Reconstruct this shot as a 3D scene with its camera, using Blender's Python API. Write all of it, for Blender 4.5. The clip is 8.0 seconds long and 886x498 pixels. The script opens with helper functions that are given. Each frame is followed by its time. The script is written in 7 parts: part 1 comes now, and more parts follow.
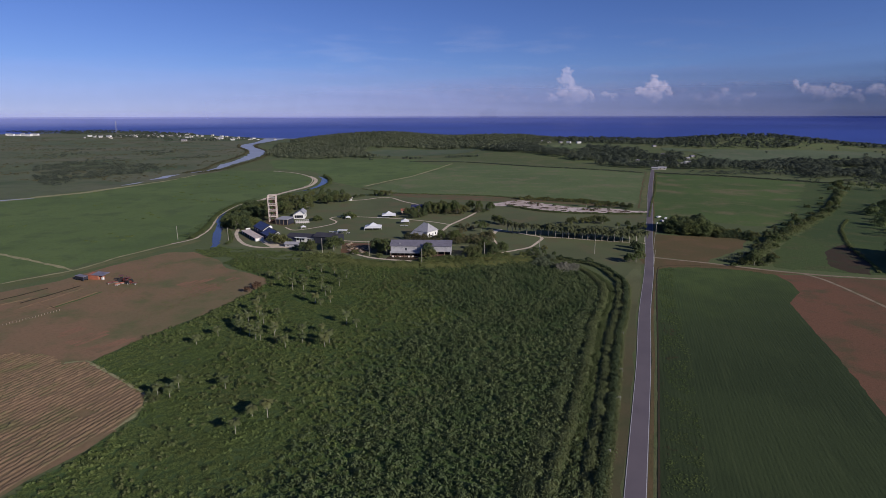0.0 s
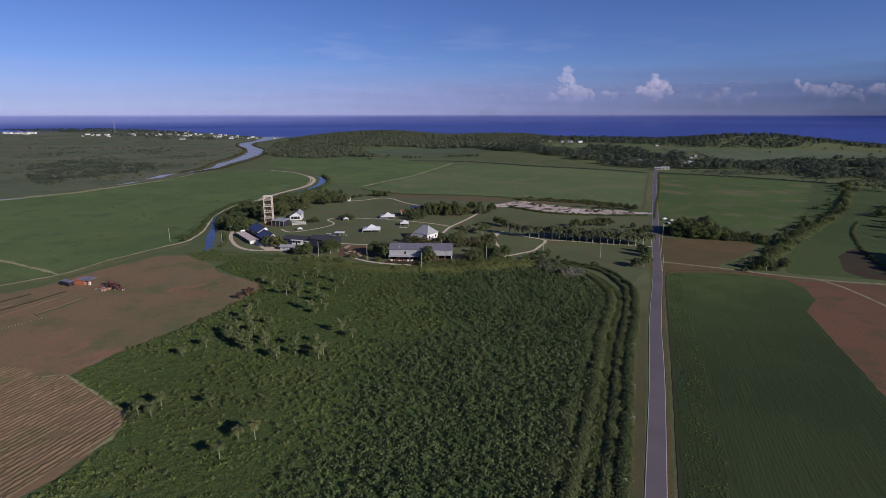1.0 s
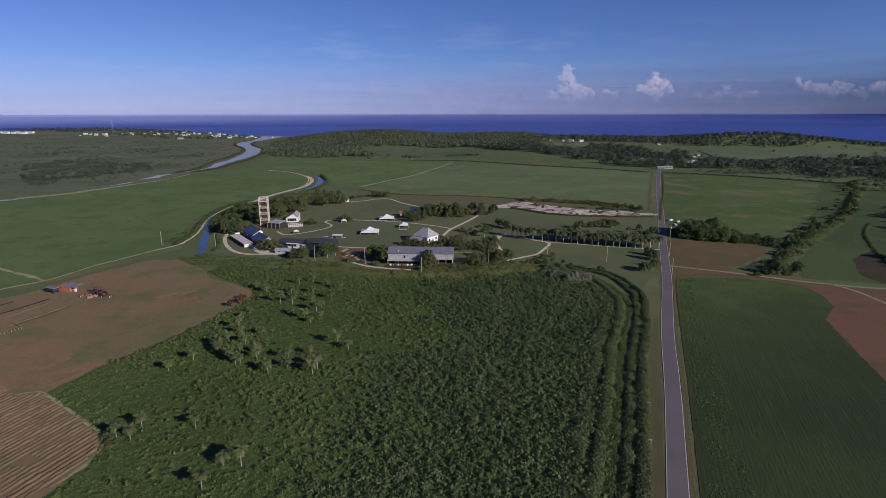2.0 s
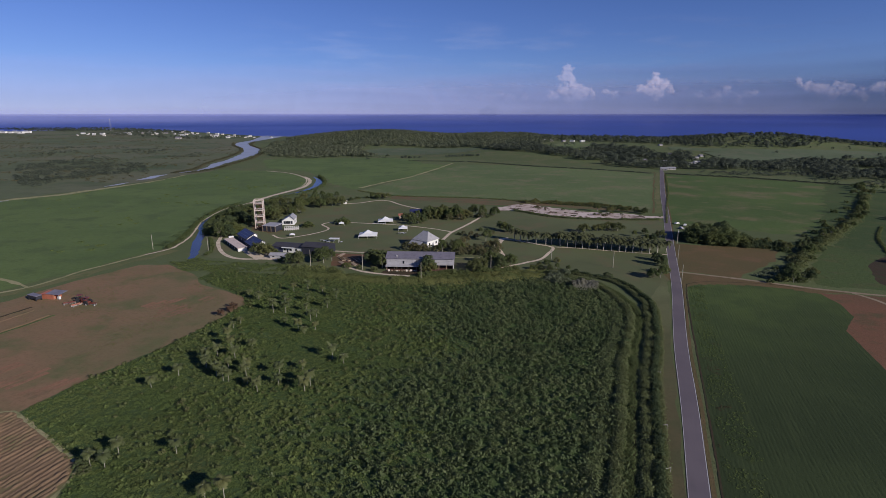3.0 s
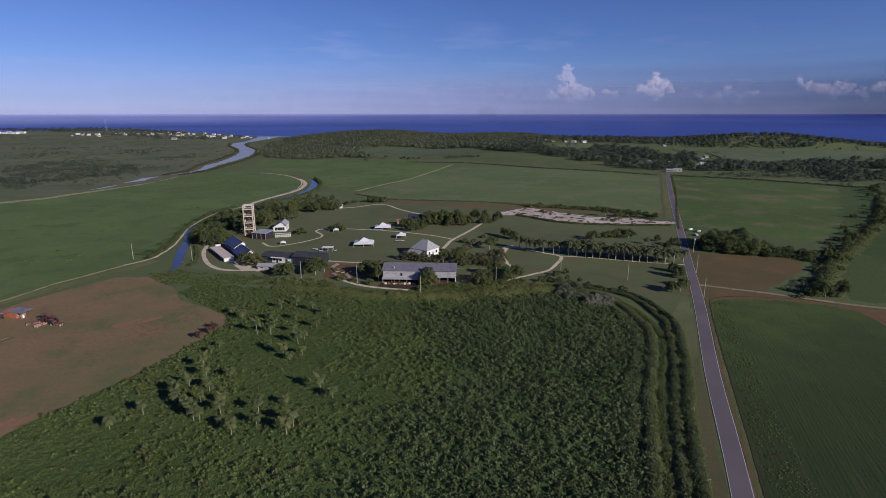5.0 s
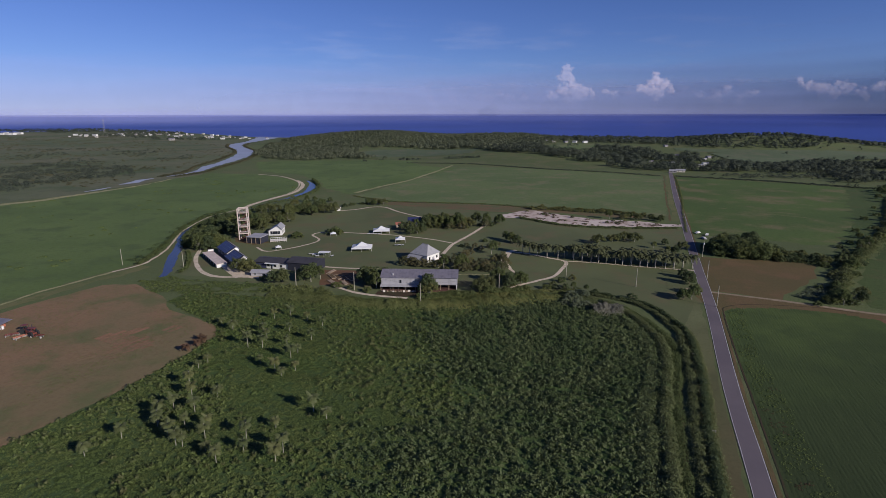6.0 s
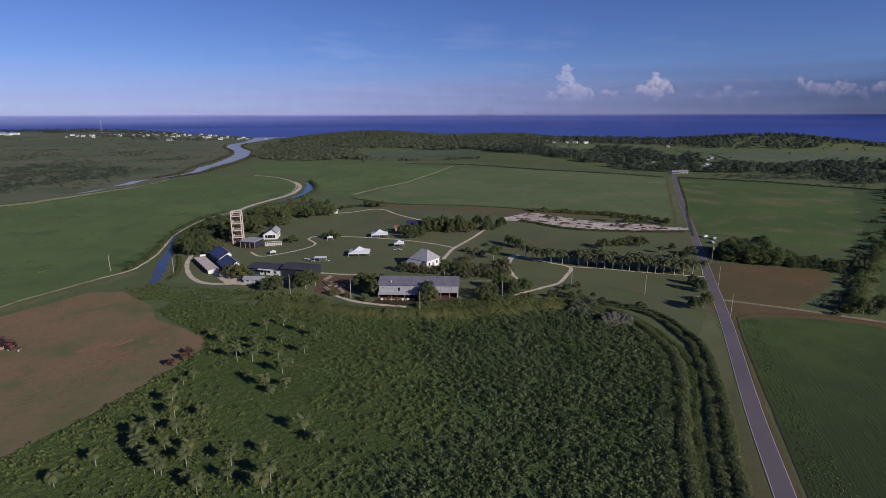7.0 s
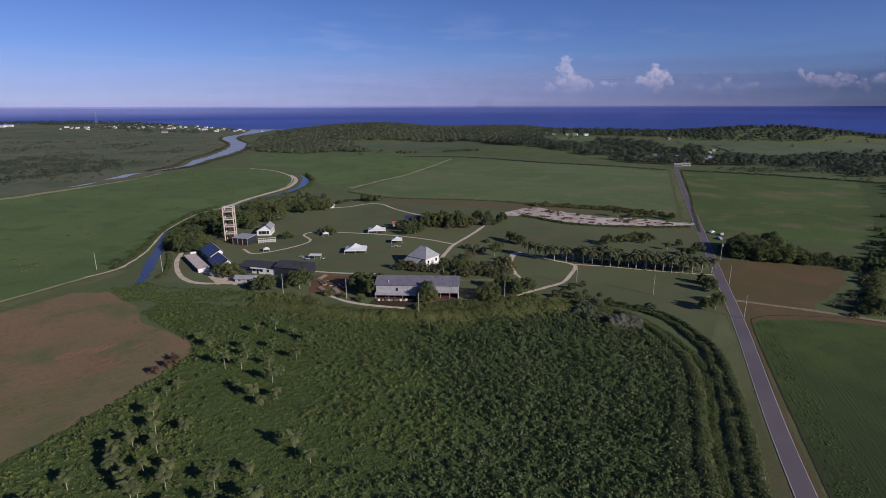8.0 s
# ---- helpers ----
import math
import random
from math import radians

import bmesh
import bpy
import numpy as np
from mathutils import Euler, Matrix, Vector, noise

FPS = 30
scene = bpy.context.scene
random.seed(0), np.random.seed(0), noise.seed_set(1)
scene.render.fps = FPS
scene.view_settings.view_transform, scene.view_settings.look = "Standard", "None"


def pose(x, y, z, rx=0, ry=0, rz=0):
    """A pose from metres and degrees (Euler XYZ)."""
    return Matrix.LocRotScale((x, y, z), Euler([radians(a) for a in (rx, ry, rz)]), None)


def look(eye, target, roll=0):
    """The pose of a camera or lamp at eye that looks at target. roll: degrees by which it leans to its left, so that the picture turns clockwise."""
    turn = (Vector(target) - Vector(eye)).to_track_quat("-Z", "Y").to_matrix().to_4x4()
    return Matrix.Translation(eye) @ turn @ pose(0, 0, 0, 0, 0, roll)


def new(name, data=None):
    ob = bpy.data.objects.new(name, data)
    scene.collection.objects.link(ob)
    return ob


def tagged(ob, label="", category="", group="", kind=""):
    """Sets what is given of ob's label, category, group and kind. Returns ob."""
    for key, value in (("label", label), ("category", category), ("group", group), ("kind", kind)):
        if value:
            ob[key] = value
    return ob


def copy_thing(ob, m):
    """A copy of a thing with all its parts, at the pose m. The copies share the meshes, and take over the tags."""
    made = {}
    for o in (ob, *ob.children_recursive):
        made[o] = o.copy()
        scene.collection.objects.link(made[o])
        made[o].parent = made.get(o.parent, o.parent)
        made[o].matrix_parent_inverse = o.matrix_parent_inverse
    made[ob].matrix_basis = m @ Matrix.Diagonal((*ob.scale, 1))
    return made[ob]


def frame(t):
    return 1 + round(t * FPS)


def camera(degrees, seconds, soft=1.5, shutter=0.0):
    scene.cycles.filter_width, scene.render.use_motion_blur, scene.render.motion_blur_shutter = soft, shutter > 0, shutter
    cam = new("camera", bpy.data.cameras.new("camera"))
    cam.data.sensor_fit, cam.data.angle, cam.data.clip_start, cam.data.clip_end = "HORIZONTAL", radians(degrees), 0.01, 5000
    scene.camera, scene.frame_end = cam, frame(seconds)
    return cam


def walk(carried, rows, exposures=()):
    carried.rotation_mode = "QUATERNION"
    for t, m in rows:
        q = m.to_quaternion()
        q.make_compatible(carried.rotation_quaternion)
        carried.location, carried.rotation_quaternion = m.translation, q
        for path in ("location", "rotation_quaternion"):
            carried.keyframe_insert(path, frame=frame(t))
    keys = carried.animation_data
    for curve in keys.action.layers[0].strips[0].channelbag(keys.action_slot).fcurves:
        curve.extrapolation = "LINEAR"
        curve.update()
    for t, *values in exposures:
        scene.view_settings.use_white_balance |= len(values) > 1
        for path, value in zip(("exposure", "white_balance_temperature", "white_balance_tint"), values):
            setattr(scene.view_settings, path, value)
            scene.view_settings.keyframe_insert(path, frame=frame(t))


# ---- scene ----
cam = camera(78.8, 8.0, 0.8)
PATH = [
    (0, look((0.151, -1.141, 79.638), (0.142, 0.799, 79.154), -0.1)),
    (0.5, look((-0.084, 4.328, 79.652), (-0.092, 6.268, 79.166), 0)),
    (1, look((-0.322, 9.793, 79.664), (-0.330, 11.732, 79.176), -0)),
    (1.5, look((-0.564, 15.254, 79.673), (-0.572, 17.192, 79.181), -0.1)),
    (3, look((-1.315, 31.616, 79.681), (-1.321, 33.554, 79.189), -0)),
    (3.5, look((-1.573, 37.062, 79.677), (-1.578, 39.001, 79.185), -0)),
    (4, look((-1.835, 42.504, 79.671), (-1.839, 44.443, 79.180), -0)),
    (4.5, look((-2.100, 47.943, 79.662), (-2.103, 49.882, 79.170), -0)),
    (6, look((-2.922, 64.236, 79.616), (-2.923, 66.175, 79.125), -0.1)),
    (6.5, look((-3.204, 69.659, 79.595), (-3.203, 71.598, 79.105), -0.1)),
    (7, look((-3.489, 75.079, 79.571), (-3.487, 77.018, 79.081), -0.1)),
    (7.5, look((-3.779, 80.494, 79.543), (-3.773, 82.431, 79.043), -0.1)),
    (8, look((-4.072, 85.906, 79.513), (-4.064, 87.838, 78.995), -0.1)),
]
EXPOSURES = [(0, -0.02, 6400, 12), (8, -0.04, 6400, 12)]
walk(cam, PATH, EXPOSURES)

from mathutils.geometry import tessellate_polygon

# ---- light ----
SUN_AZ = (0.777, -0.629)
SUN_EL = 22.5
world = bpy.data.worlds.new("sky")
scene.world = world
world.use_nodes = True
wn = world.node_tree.nodes
wl = world.node_tree.links
sky = wn.new("ShaderNodeTexSky")
sky.sky_type = "NISHITA"
sky.sun_disc = False
sky.sun_elevation = radians(SUN_EL)
sky.sun_rotation = math.atan2(SUN_AZ[0], SUN_AZ[1])
sky.altitude = 80
sky.air_density = 0.8
sky.dust_density = 0.0
sky.ozone_density = 5.0
wn["Background"].inputs["Strength"].default_value = 0.078
tint = wn.new("ShaderNodeMix")
tint.data_type, tint.blend_type = "RGBA", "MULTIPLY"
tint.inputs[0].default_value = 1.0
tint.inputs[7].default_value = (0.715, 0.73, 1.065, 1)
wl.new(sky.outputs[0], tint.inputs[6])
wl.new(tint.outputs[2], wn["Background"].inputs["Color"])

sun_data = bpy.data.lights.new("sun", "SUN")
sun_data.energy = 4.9
sun_data.angle = radians(0.5)
sun_data.color = (1.0, 0.93, 0.84)
sun = new("sun", sun_data)
sun.matrix_world = look((SUN_AZ[0] * 100, SUN_AZ[1] * 100, math.tan(radians(SUN_EL)) * 99.8), (0, 0, 0))

# ---- materials ----


class Nodes:
    """A small wrapper to write node materials in few lines."""

    def __init__(self, name):
        self.m = bpy.data.materials.new(name)
        self.m.use_nodes = True
        self.t = self.m.node_tree
        self.b = self.t.nodes["Principled BSDF"]
        self.out = self.t.nodes["Material Output"]
        self.pos = self.t.nodes.new("ShaderNodeNewGeometry").outputs["Position"]

    def link(self, a, b):
        self.t.links.new(a, b)

    def noise(self, scale, detail=4.0, rough=0.55, vec=None, stretch=None, turn=0.0):
        n = self.t.nodes.new("ShaderNodeTexNoise")
        n.inputs["Scale"].default_value = scale
        n.inputs["Detail"].default_value = detail
        n.inputs["Roughness"].default_value = rough
        v = vec or self.pos
        if stretch:
            mp = self.t.nodes.new("ShaderNodeMapping")
            mp.vector_type = "TEXTURE"
            mp.inputs["Rotation"].default_value[2] = turn
            mp.inputs["Scale"].default_value = stretch
            self.link(v, mp.inputs["Vector"])
            v = mp.outputs[0]
        self.link(v, n.inputs["Vector"])
        return n.outputs["Fac"]

    def wave(self, spacing, turn, distort=1.0, dscale=0.3):
        mp = self.t.nodes.new("ShaderNodeMapping")
        mp.inputs["Rotation"].default_value[2] = turn
        self.link(self.pos, mp.inputs["Vector"])
        w = self.t.nodes.new("ShaderNodeTexWave")
        w.inputs["Scale"].default_value = 0.314 / spacing
        w.inputs["Distortion"].default_value = distort
        w.inputs["Detail"].default_value = 2
        w.inputs["Detail Scale"].default_value = dscale
        self.link(mp.outputs[0], w.inputs["Vector"])
        return w.outputs["Fac"]

    def ramp(self, fac, lo=0.35, hi=0.65):
        r = self.t.nodes.new("ShaderNodeMapRange")
        r.interpolation_type = "SMOOTHSTEP"
        r.inputs["From Min"].default_value = lo
        r.inputs["From Max"].default_value = hi
        self.link(fac, r.inputs["Value"])
        return r.outputs[0]

    def mix(self, fac, a, b):
        n = self.t.nodes.new("ShaderNodeMix")
        n.data_type = "RGBA"
        if isinstance(fac, float):
            n.inputs[0].default_value = fac
        else:
            self.link(fac, n.inputs[0])
        for sock, v in ((n.inputs[6], a), (n.inputs[7], b)):
            if isinstance(v, tuple):
                sock.default_value = (*v, 1)
            else:
                self.link(v, sock)
        return n.outputs[2]

    def math(self, op, a, b):
        n = self.t.nodes.new("ShaderNodeMath")
        n.operation = op
        for sock, v in zip(n.inputs, (a, b)):
            if isinstance(v, (int, float)):
                sock.default_value = v
            else:
                self.link(v, sock)
        return n.outputs[0]

    def bump(self, height, dist, strength=1.0):
        n = self.t.nodes.new("ShaderNodeBump")
        n.inputs["Distance"].default_value = dist
        n.inputs["Strength"].default_value = strength
        self.link(height, n.inputs["Height"])
        self.link(n.outputs[0], self.b.inputs["Normal"])

    def done(self, colour, rough=0.9, metal=0.0, spec=0.3):
        if isinstance(colour, tuple):
            self.b.inputs["Base Color"].default_value = (*colour, 1)
        else:
            self.link(colour, self.b.inputs["Base Color"])
        self.b.inputs["Roughness"].default_value = rough
        self.b.inputs["Metallic"].default_value = metal
        self.b.inputs["Specular IOR Level"].default_value = spec
        return self.m


def earth(name, a, b, c, big, small, fine=1.5, bump=0.15, rows=None, rough=0.95):
    """Ground cover: two colours in large patches, a third in small ones, fine relief; rows=(spacing, turn, colour, strength)."""
    n = Nodes(name)
    col = n.mix(n.ramp(n.noise(big, 5), 0.38, 0.62), a, b)
    col = n.mix(n.ramp(n.noise(small, 5, 0.6), 0.48, 0.68), col, c)
    f = n.noise(fine, 6, 0.7)
    col = n.mix(n.math("MULTIPLY", n.ramp(f, 0.45, 0.75), 0.5), col, tuple(v * 0.5 for v in a))
    if rows:
        w = n.wave(rows[0], radians(-90 - rows[1]), 1.6, 0.25)
        patch = n.ramp(n.noise(big * 3, 4), 0.35, 0.7)
        col = n.mix(n.math("MULTIPLY", n.math("MULTIPLY", n.ramp(w, 0.35, 0.8), patch), rows[3]), col, rows[2])
    n.bump(f, bump)
    return n.done(col, rough, 0, 0.15)


def foliage(name, a, b, c, rough=0.6, through_light=0.25, patch=0.06, spot=None, tint=0.0):
    """Leaves: a colour of its own for each leaf, in large drifts, with some light passing through; spot=(colour, scale, from, strength) for withered or lusher places."""
    n = Nodes(name)
    a, b, c = ((v[0] * 1.13, v[1] * 0.98, v[2]) for v in (a, b, c))
    geo = n.t.nodes.new("ShaderNodeNewGeometry")
    col = n.mix(geo.outputs["Random Per Island"], a, b)
    col = n.mix(n.ramp(n.noise(patch, 4), 0.4, 0.65), col, c)
    col = n.mix(n.math("MULTIPLY", n.ramp(n.noise(patch * 0.45, 3), 0.5, 0.72), 0.45), col, tuple(v * 0.62 for v in a))
    if spot:
        col = n.mix(n.math("MULTIPLY", n.ramp(n.noise(spot[1], 5, 0.6), spot[2], spot[2] + 0.1), spot[3]), col, spot[0])
    if tint:
        own = n.t.nodes.new("ShaderNodeObjectInfo").outputs["Random"]
        col = n.mix(n.math("MULTIPLY", n.ramp(own, 0.55, 1.0), tint), col, (b[0] * 1.18, b[1] * 1.06, b[2] * 0.95))
        col = n.mix(n.math("MULTIPLY", n.ramp(own, 0.45, 0.0), tint), col, (a[0] * 0.72, a[1] * 0.78, a[2] * 0.85))
    n.done(col, rough, 0, 0.15)
    tr = n.t.nodes.new("ShaderNodeBsdfTranslucent")
    n.link(col, tr.inputs["Color"])
    mx = n.t.nodes.new("ShaderNodeMixShader")
    mx.inputs[0].default_value = through_light
    n.link(n.b.outputs[0], mx.inputs[1])
    n.link(tr.outputs[0], mx.inputs[2])
    n.link(mx.outputs[0], n.out.inputs["Surface"])
    return n.m


def plain(name, colour, rough=0.7, metal=0.0, dirt=0.25, scale=0.8, spec=0.4, dirt_colour=None, bump=0.0):
    """Painted, metal, wood or masonry surface with stains at two scales."""
    n = Nodes(name)
    dc = dirt_colour or tuple(v * 0.45 for v in colour)
    f = n.noise(scale, 6, 0.65)
    col = n.mix(n.math("MULTIPLY", n.ramp(f, 0.42, 0.75), dirt * 2), colour, dc)
    col = n.mix(n.math("MULTIPLY", n.ramp(n.noise(scale * 9, 4), 0.5, 0.8), dirt), col, dc)
    if bump:
        n.bump(f, bump)
    return n.done(col, rough, metal, spec)


MAT = {
    "ground": earth("rough_grass", (0.106, 0.130, 0.054), (0.090, 0.112, 0.047), (0.126, 0.128, 0.062), 0.006, 0.03, 0.8, 0.3),
    "wetland": earth("marsh_scrub", (0.106, 0.126, 0.066), (0.142, 0.138, 0.086), (0.074, 0.102, 0.050), 0.005, 0.010, 0.05, 1.0),
    "pasture": earth("pasture", (0.116, 0.160, 0.054), (0.092, 0.134, 0.045), (0.082, 0.116, 0.044), 0.010, 0.045, 0.4, 0.35),
    "pasture_far": earth("far_pasture", (0.122, 0.158, 0.064), (0.100, 0.138, 0.055), (0.158, 0.160, 0.082), 0.008, 0.03, 0.25, 0.3),
    "pasture_bright": earth("bright_pasture", (0.082, 0.122, 0.036), (0.068, 0.104, 0.032), (0.150, 0.138, 0.067), 0.01, 0.022, 0.4, 0.2),
    "lawn": earth("mown_lawn", (0.120, 0.136, 0.064), (0.098, 0.112, 0.054), (0.130, 0.117, 0.062), 0.014, 0.05, 1.6, 0.06),
    "under": earth("weedy_soil", (0.066, 0.106, 0.034), (0.070, 0.102, 0.036), (0.054, 0.084, 0.030), 0.02, 0.15, 1.2, 0.3),
    "soil": earth("brown_soil", (0.234, 0.147, 0.086), (0.176, 0.140, 0.074), (0.128, 0.130, 0.058), 0.016, 0.05, 0.7, 0.12,
                  (1.2, 43.5, (0.140, 0.094, 0.056), 0.15)),
    "meadow": earth("rank_meadow", (0.068, 0.098, 0.033), (0.052, 0.080, 0.028), (0.080, 0.094, 0.037), 0.012, 0.06, 0.5, 0.4),
    "furrow": earth("ploughed_soil", (0.206, 0.138, 0.086), (0.178, 0.122, 0.074), (0.120, 0.114, 0.054), 0.03, 0.09, 1.8, 0.2),
    "red_plough": earth("reddish_ploughed_soil", (0.262, 0.146, 0.088), (0.222, 0.132, 0.080), (0.180, 0.128, 0.072), 0.03, 0.09, 0.9, 0.2),
    "soil_right": earth("fallow_soil", (0.128, 0.092, 0.044), (0.108, 0.088, 0.040), (0.146, 0.096, 0.050), 0.02, 0.06, 1.0, 0.15),
    "red_strip": earth("reddish_soil", (0.150, 0.104, 0.058), (0.122, 0.104, 0.054), (0.104, 0.112, 0.052), 0.02, 0.06, 1.0, 0.15),
    "red_soil": earth("red_soil", (0.162, 0.084, 0.050), (0.132, 0.080, 0.046), (0.104, 0.080, 0.042), 0.016, 0.07, 1.0, 0.15),
    "dark_soil": earth("dark_soil", (0.064, 0.044, 0.027), (0.052, 0.039, 0.024), (0.046, 0.050, 0.024), 0.03, 0.1, 1.0, 0.2),
    "track": earth("dirt_track", (0.300, 0.235, 0.165), (0.250, 0.195, 0.130), (0.180, 0.150, 0.090), 0.05, 0.3, 2.0, 0.06),
    "sand": earth("pale_gravel", (0.580, 0.490, 0.440), (0.460, 0.370, 0.320), (0.230, 0.165, 0.132), 0.05, 0.14, 0.9, 0.08),
    # far slope grass, with aerial haze mixed into its colours as extra blue
    "slope_grass_hazed": earth("hazed_slope_meadow", (0.108, 0.136, 0.076), (0.088, 0.116, 0.062), (0.126, 0.134, 0.082), 0.006, 0.025, 0.15, 0.3),
    "straw": earth("dry_grass", (0.150, 0.146, 0.066), (0.118, 0.130, 0.054), (0.096, 0.120, 0.044), 0.03, 0.1, 1.0, 0.2),
    "dry_line": earth("dry_pale_grass", (0.330, 0.298, 0.160), (0.270, 0.256, 0.130), (0.170, 0.180, 0.080), 0.05, 0.2, 1.0, 0.2),
    "path": earth("sandy_path", (0.620, 0.520, 0.400), (0.550, 0.455, 0.345), (0.410, 0.335, 0.240), 0.06, 0.4, 2.0, 0.04),
    "leaf_crop": foliage("crop_leaf", (0.074, 0.114, 0.047), (0.120, 0.164, 0.070), (0.066, 0.107, 0.044), 0.6, 0.30, spot=((0.100, 0.090, 0.046), 0.028, 0.62, 0.55)),
    "leaf_weed": foliage("weed_leaf", (0.138, 0.202, 0.064), (0.156, 0.220, 0.072), (0.122, 0.192, 0.060), 0.7, 0.41, 0.05, ((0.136, 0.146, 0.058), 0.026, 0.58, 0.65)),
    "leaf_scrubby": foliage("small_shrub_leaf", (0.100, 0.144, 0.054), (0.120, 0.164, 0.062), (0.108, 0.134, 0.052), 0.6, 0.36, 0.05, ((0.116, 0.104, 0.052), 0.022, 0.6, 0.5)),
    "leaf_bank": foliage("bank_grass", (0.124, 0.172, 0.070), (0.162, 0.208, 0.092), (0.128, 0.170, 0.074), 0.6, 0.42),
    "bank": earth("bank_turf", (0.074, 0.104, 0.037), (0.064, 0.090, 0.033), (0.084, 0.098, 0.043), 0.03, 0.15, 1.2, 0.15),
    # hill leaves carry the blue of distance haze in their base colours
    "leaf_hill_hazed": foliage("hazed_hill_wood_leaf", (0.128, 0.166, 0.104), (0.148, 0.188, 0.114), (0.112, 0.150, 0.094), 0.8, 0.48, 0.012),
    "leaf_straw": foliage("yellow_grass_leaf", (0.172, 0.214, 0.072), (0.216, 0.246, 0.092), (0.156, 0.204, 0.070), 0.6, 0.44),
    "leaf_olive": foliage("olive_thicket_leaf", (0.118, 0.148, 0.070), (0.168, 0.190, 0.096), (0.142, 0.150, 0.078), 0.65, 0.48, 0.06, ((0.146, 0.134, 0.078), 0.05, 0.5, 0.5), 0.5),
    "leaf_pale": foliage("pale_bush_leaf", (0.146, 0.200, 0.116), (0.198, 0.252, 0.154), (0.138, 0.190, 0.110), 0.65, 0.46),
    "leaf_scrub": foliage("yellow_scrub_leaf", (0.138, 0.184, 0.064), (0.180, 0.220, 0.080), (0.130, 0.178, 0.064), 0.6, 0.42, spot=((0.170, 0.174, 0.068), 0.03, 0.58, 0.5)),
    "leaf_hedge": foliage("hedge_leaf", (0.122, 0.178, 0.074), (0.164, 0.220, 0.100), (0.132, 0.184, 0.082), 0.6, 0.44),
    "leaf_tree": foliage("tree_leaf", (0.092, 0.140, 0.052), (0.136, 0.188, 0.074), (0.110, 0.154, 0.060), 0.65, 0.48, tint=0.55),
    "leaf_light": foliage("light_tree_leaf", (0.118, 0.154, 0.060), (0.158, 0.194, 0.080), (0.130, 0.162, 0.066), 0.65, 0.48, tint=0.55),
    "leaf_dark": foliage("dark_tree_leaf", (0.086, 0.130, 0.058), (0.126, 0.174, 0.078), (0.102, 0.146, 0.066), 0.65, 0.48, tint=0.55),
    # far leaves: red and green lowered, blue kept, to paint in aerial haze
    "leaf_far_hazed": foliage("hazed_far_wood_leaf", (0.082, 0.112, 0.082), (0.100, 0.132, 0.092), (0.070, 0.098, 0.072), 0.8, 0.46, 0.015),
    "leaf_palm": foliage("palm_leaf", (0.062, 0.081, 0.035), (0.092, 0.114, 0.055), (0.074, 0.095, 0.044)),
    "leaf_papaya": foliage("papaya_leaf", (0.106, 0.146, 0.060), (0.140, 0.180, 0.080), (0.118, 0.154, 0.066), 0.6, 0.42, tint=0.6),
    "leaf_dead": foliage("dry_leaf", (0.085, 0.055, 0.034), (0.110, 0.074, 0.045), (0.080, 0.060, 0.035)),
    "leaf_marsh": foliage("marsh_scrub_leaf", (0.108, 0.122, 0.068), (0.136, 0.142, 0.082), (0.098, 0.114, 0.062), 0.8, 0.48, 0.008),
    "leaf_grey": foliage("grey_bush_leaf", (0.166, 0.192, 0.136), (0.250, 0.270, 0.206), (0.150, 0.176, 0.120)),
    "bark": plain("bark", (0.16, 0.125, 0.09), 0.95, 0, 0.4, 3.0),
    "grey_bark": plain("grey_bark", (0.30, 0.285, 0.23), 0.9, 0, 0.3, 3.0),
    "pale_bark": plain("pale_bark", (0.40, 0.37, 0.31), 0.9, 0, 0.3, 3.0),
    "white": plain("white_paint", (0.66, 0.65, 0.63), 0.65, 0, 0.15, 0.5),
    "canvas": plain("white_canvas", (0.66, 0.66, 0.67), 0.6, 0, 0.12, 0.5),
    "old_canvas": plain("old_canvas", (0.30, 0.295, 0.31), 0.6, 0, 0.22, 0.5),
    "blue_wall": plain("blue_wall", (0.045, 0.050, 0.100), 0.6, 0, 0.2, 0.6),
    "cream": plain("cream_paint", (0.66, 0.60, 0.52), 0.7, 0, 0.2, 0.5),
    "concrete": plain("weathered_concrete", (0.58, 0.48, 0.43), 0.85, 0, 0.25, 0.7),
    "slab": plain("grey_concrete", (0.36, 0.34, 0.32), 0.9, 0, 0.3, 0.6),
    "tin": plain("grey_sheet_metal", (0.235, 0.215, 0.245), 0.5, 0.2, 0.3, 0.3),
    "tin_light": plain("light_sheet_metal", (0.36, 0.35, 0.37), 0.55, 0.1, 0.25, 0.35),
    "tin_dark": plain("dark_roofing", (0.050, 0.048, 0.056), 0.7, 0.0, 0.3, 0.3),
    "solar": plain("solar_cell", (0.044, 0.050, 0.118), 0.36, 0.0, 0.1, 0.5, 0.4),
    "frame_metal": plain("panel_frame", (0.25, 0.26, 0.30), 0.4, 0.8, 0.1),
    "blue_roof": plain("blue_roofing", (0.030, 0.036, 0.098), 0.5, 0.1, 0.2, 0.4),
    "brick_red": plain("red_wall", (0.300, 0.110, 0.080), 0.85, 0, 0.3, 0.8),
    "orange": plain("orange_paint", (0.400, 0.135, 0.080), 0.6, 0, 0.25, 1.0),
    "machine_red": plain("red_machine_paint", (0.180, 0.052, 0.036), 0.5, 0.1, 0.35, 1.5),
    "dark_floor": plain("dark_red_floor", (0.110, 0.050, 0.040), 0.9, 0, 0.35, 0.5),
    "stair_paint": plain("red_brown_stair", (0.150, 0.068, 0.054), 0.8, 0, 0.3, 1.0),
    "dark_paint": plain("dark_paint", (0.030, 0.032, 0.045), 0.5, 0.1, 0.2, 1.0),
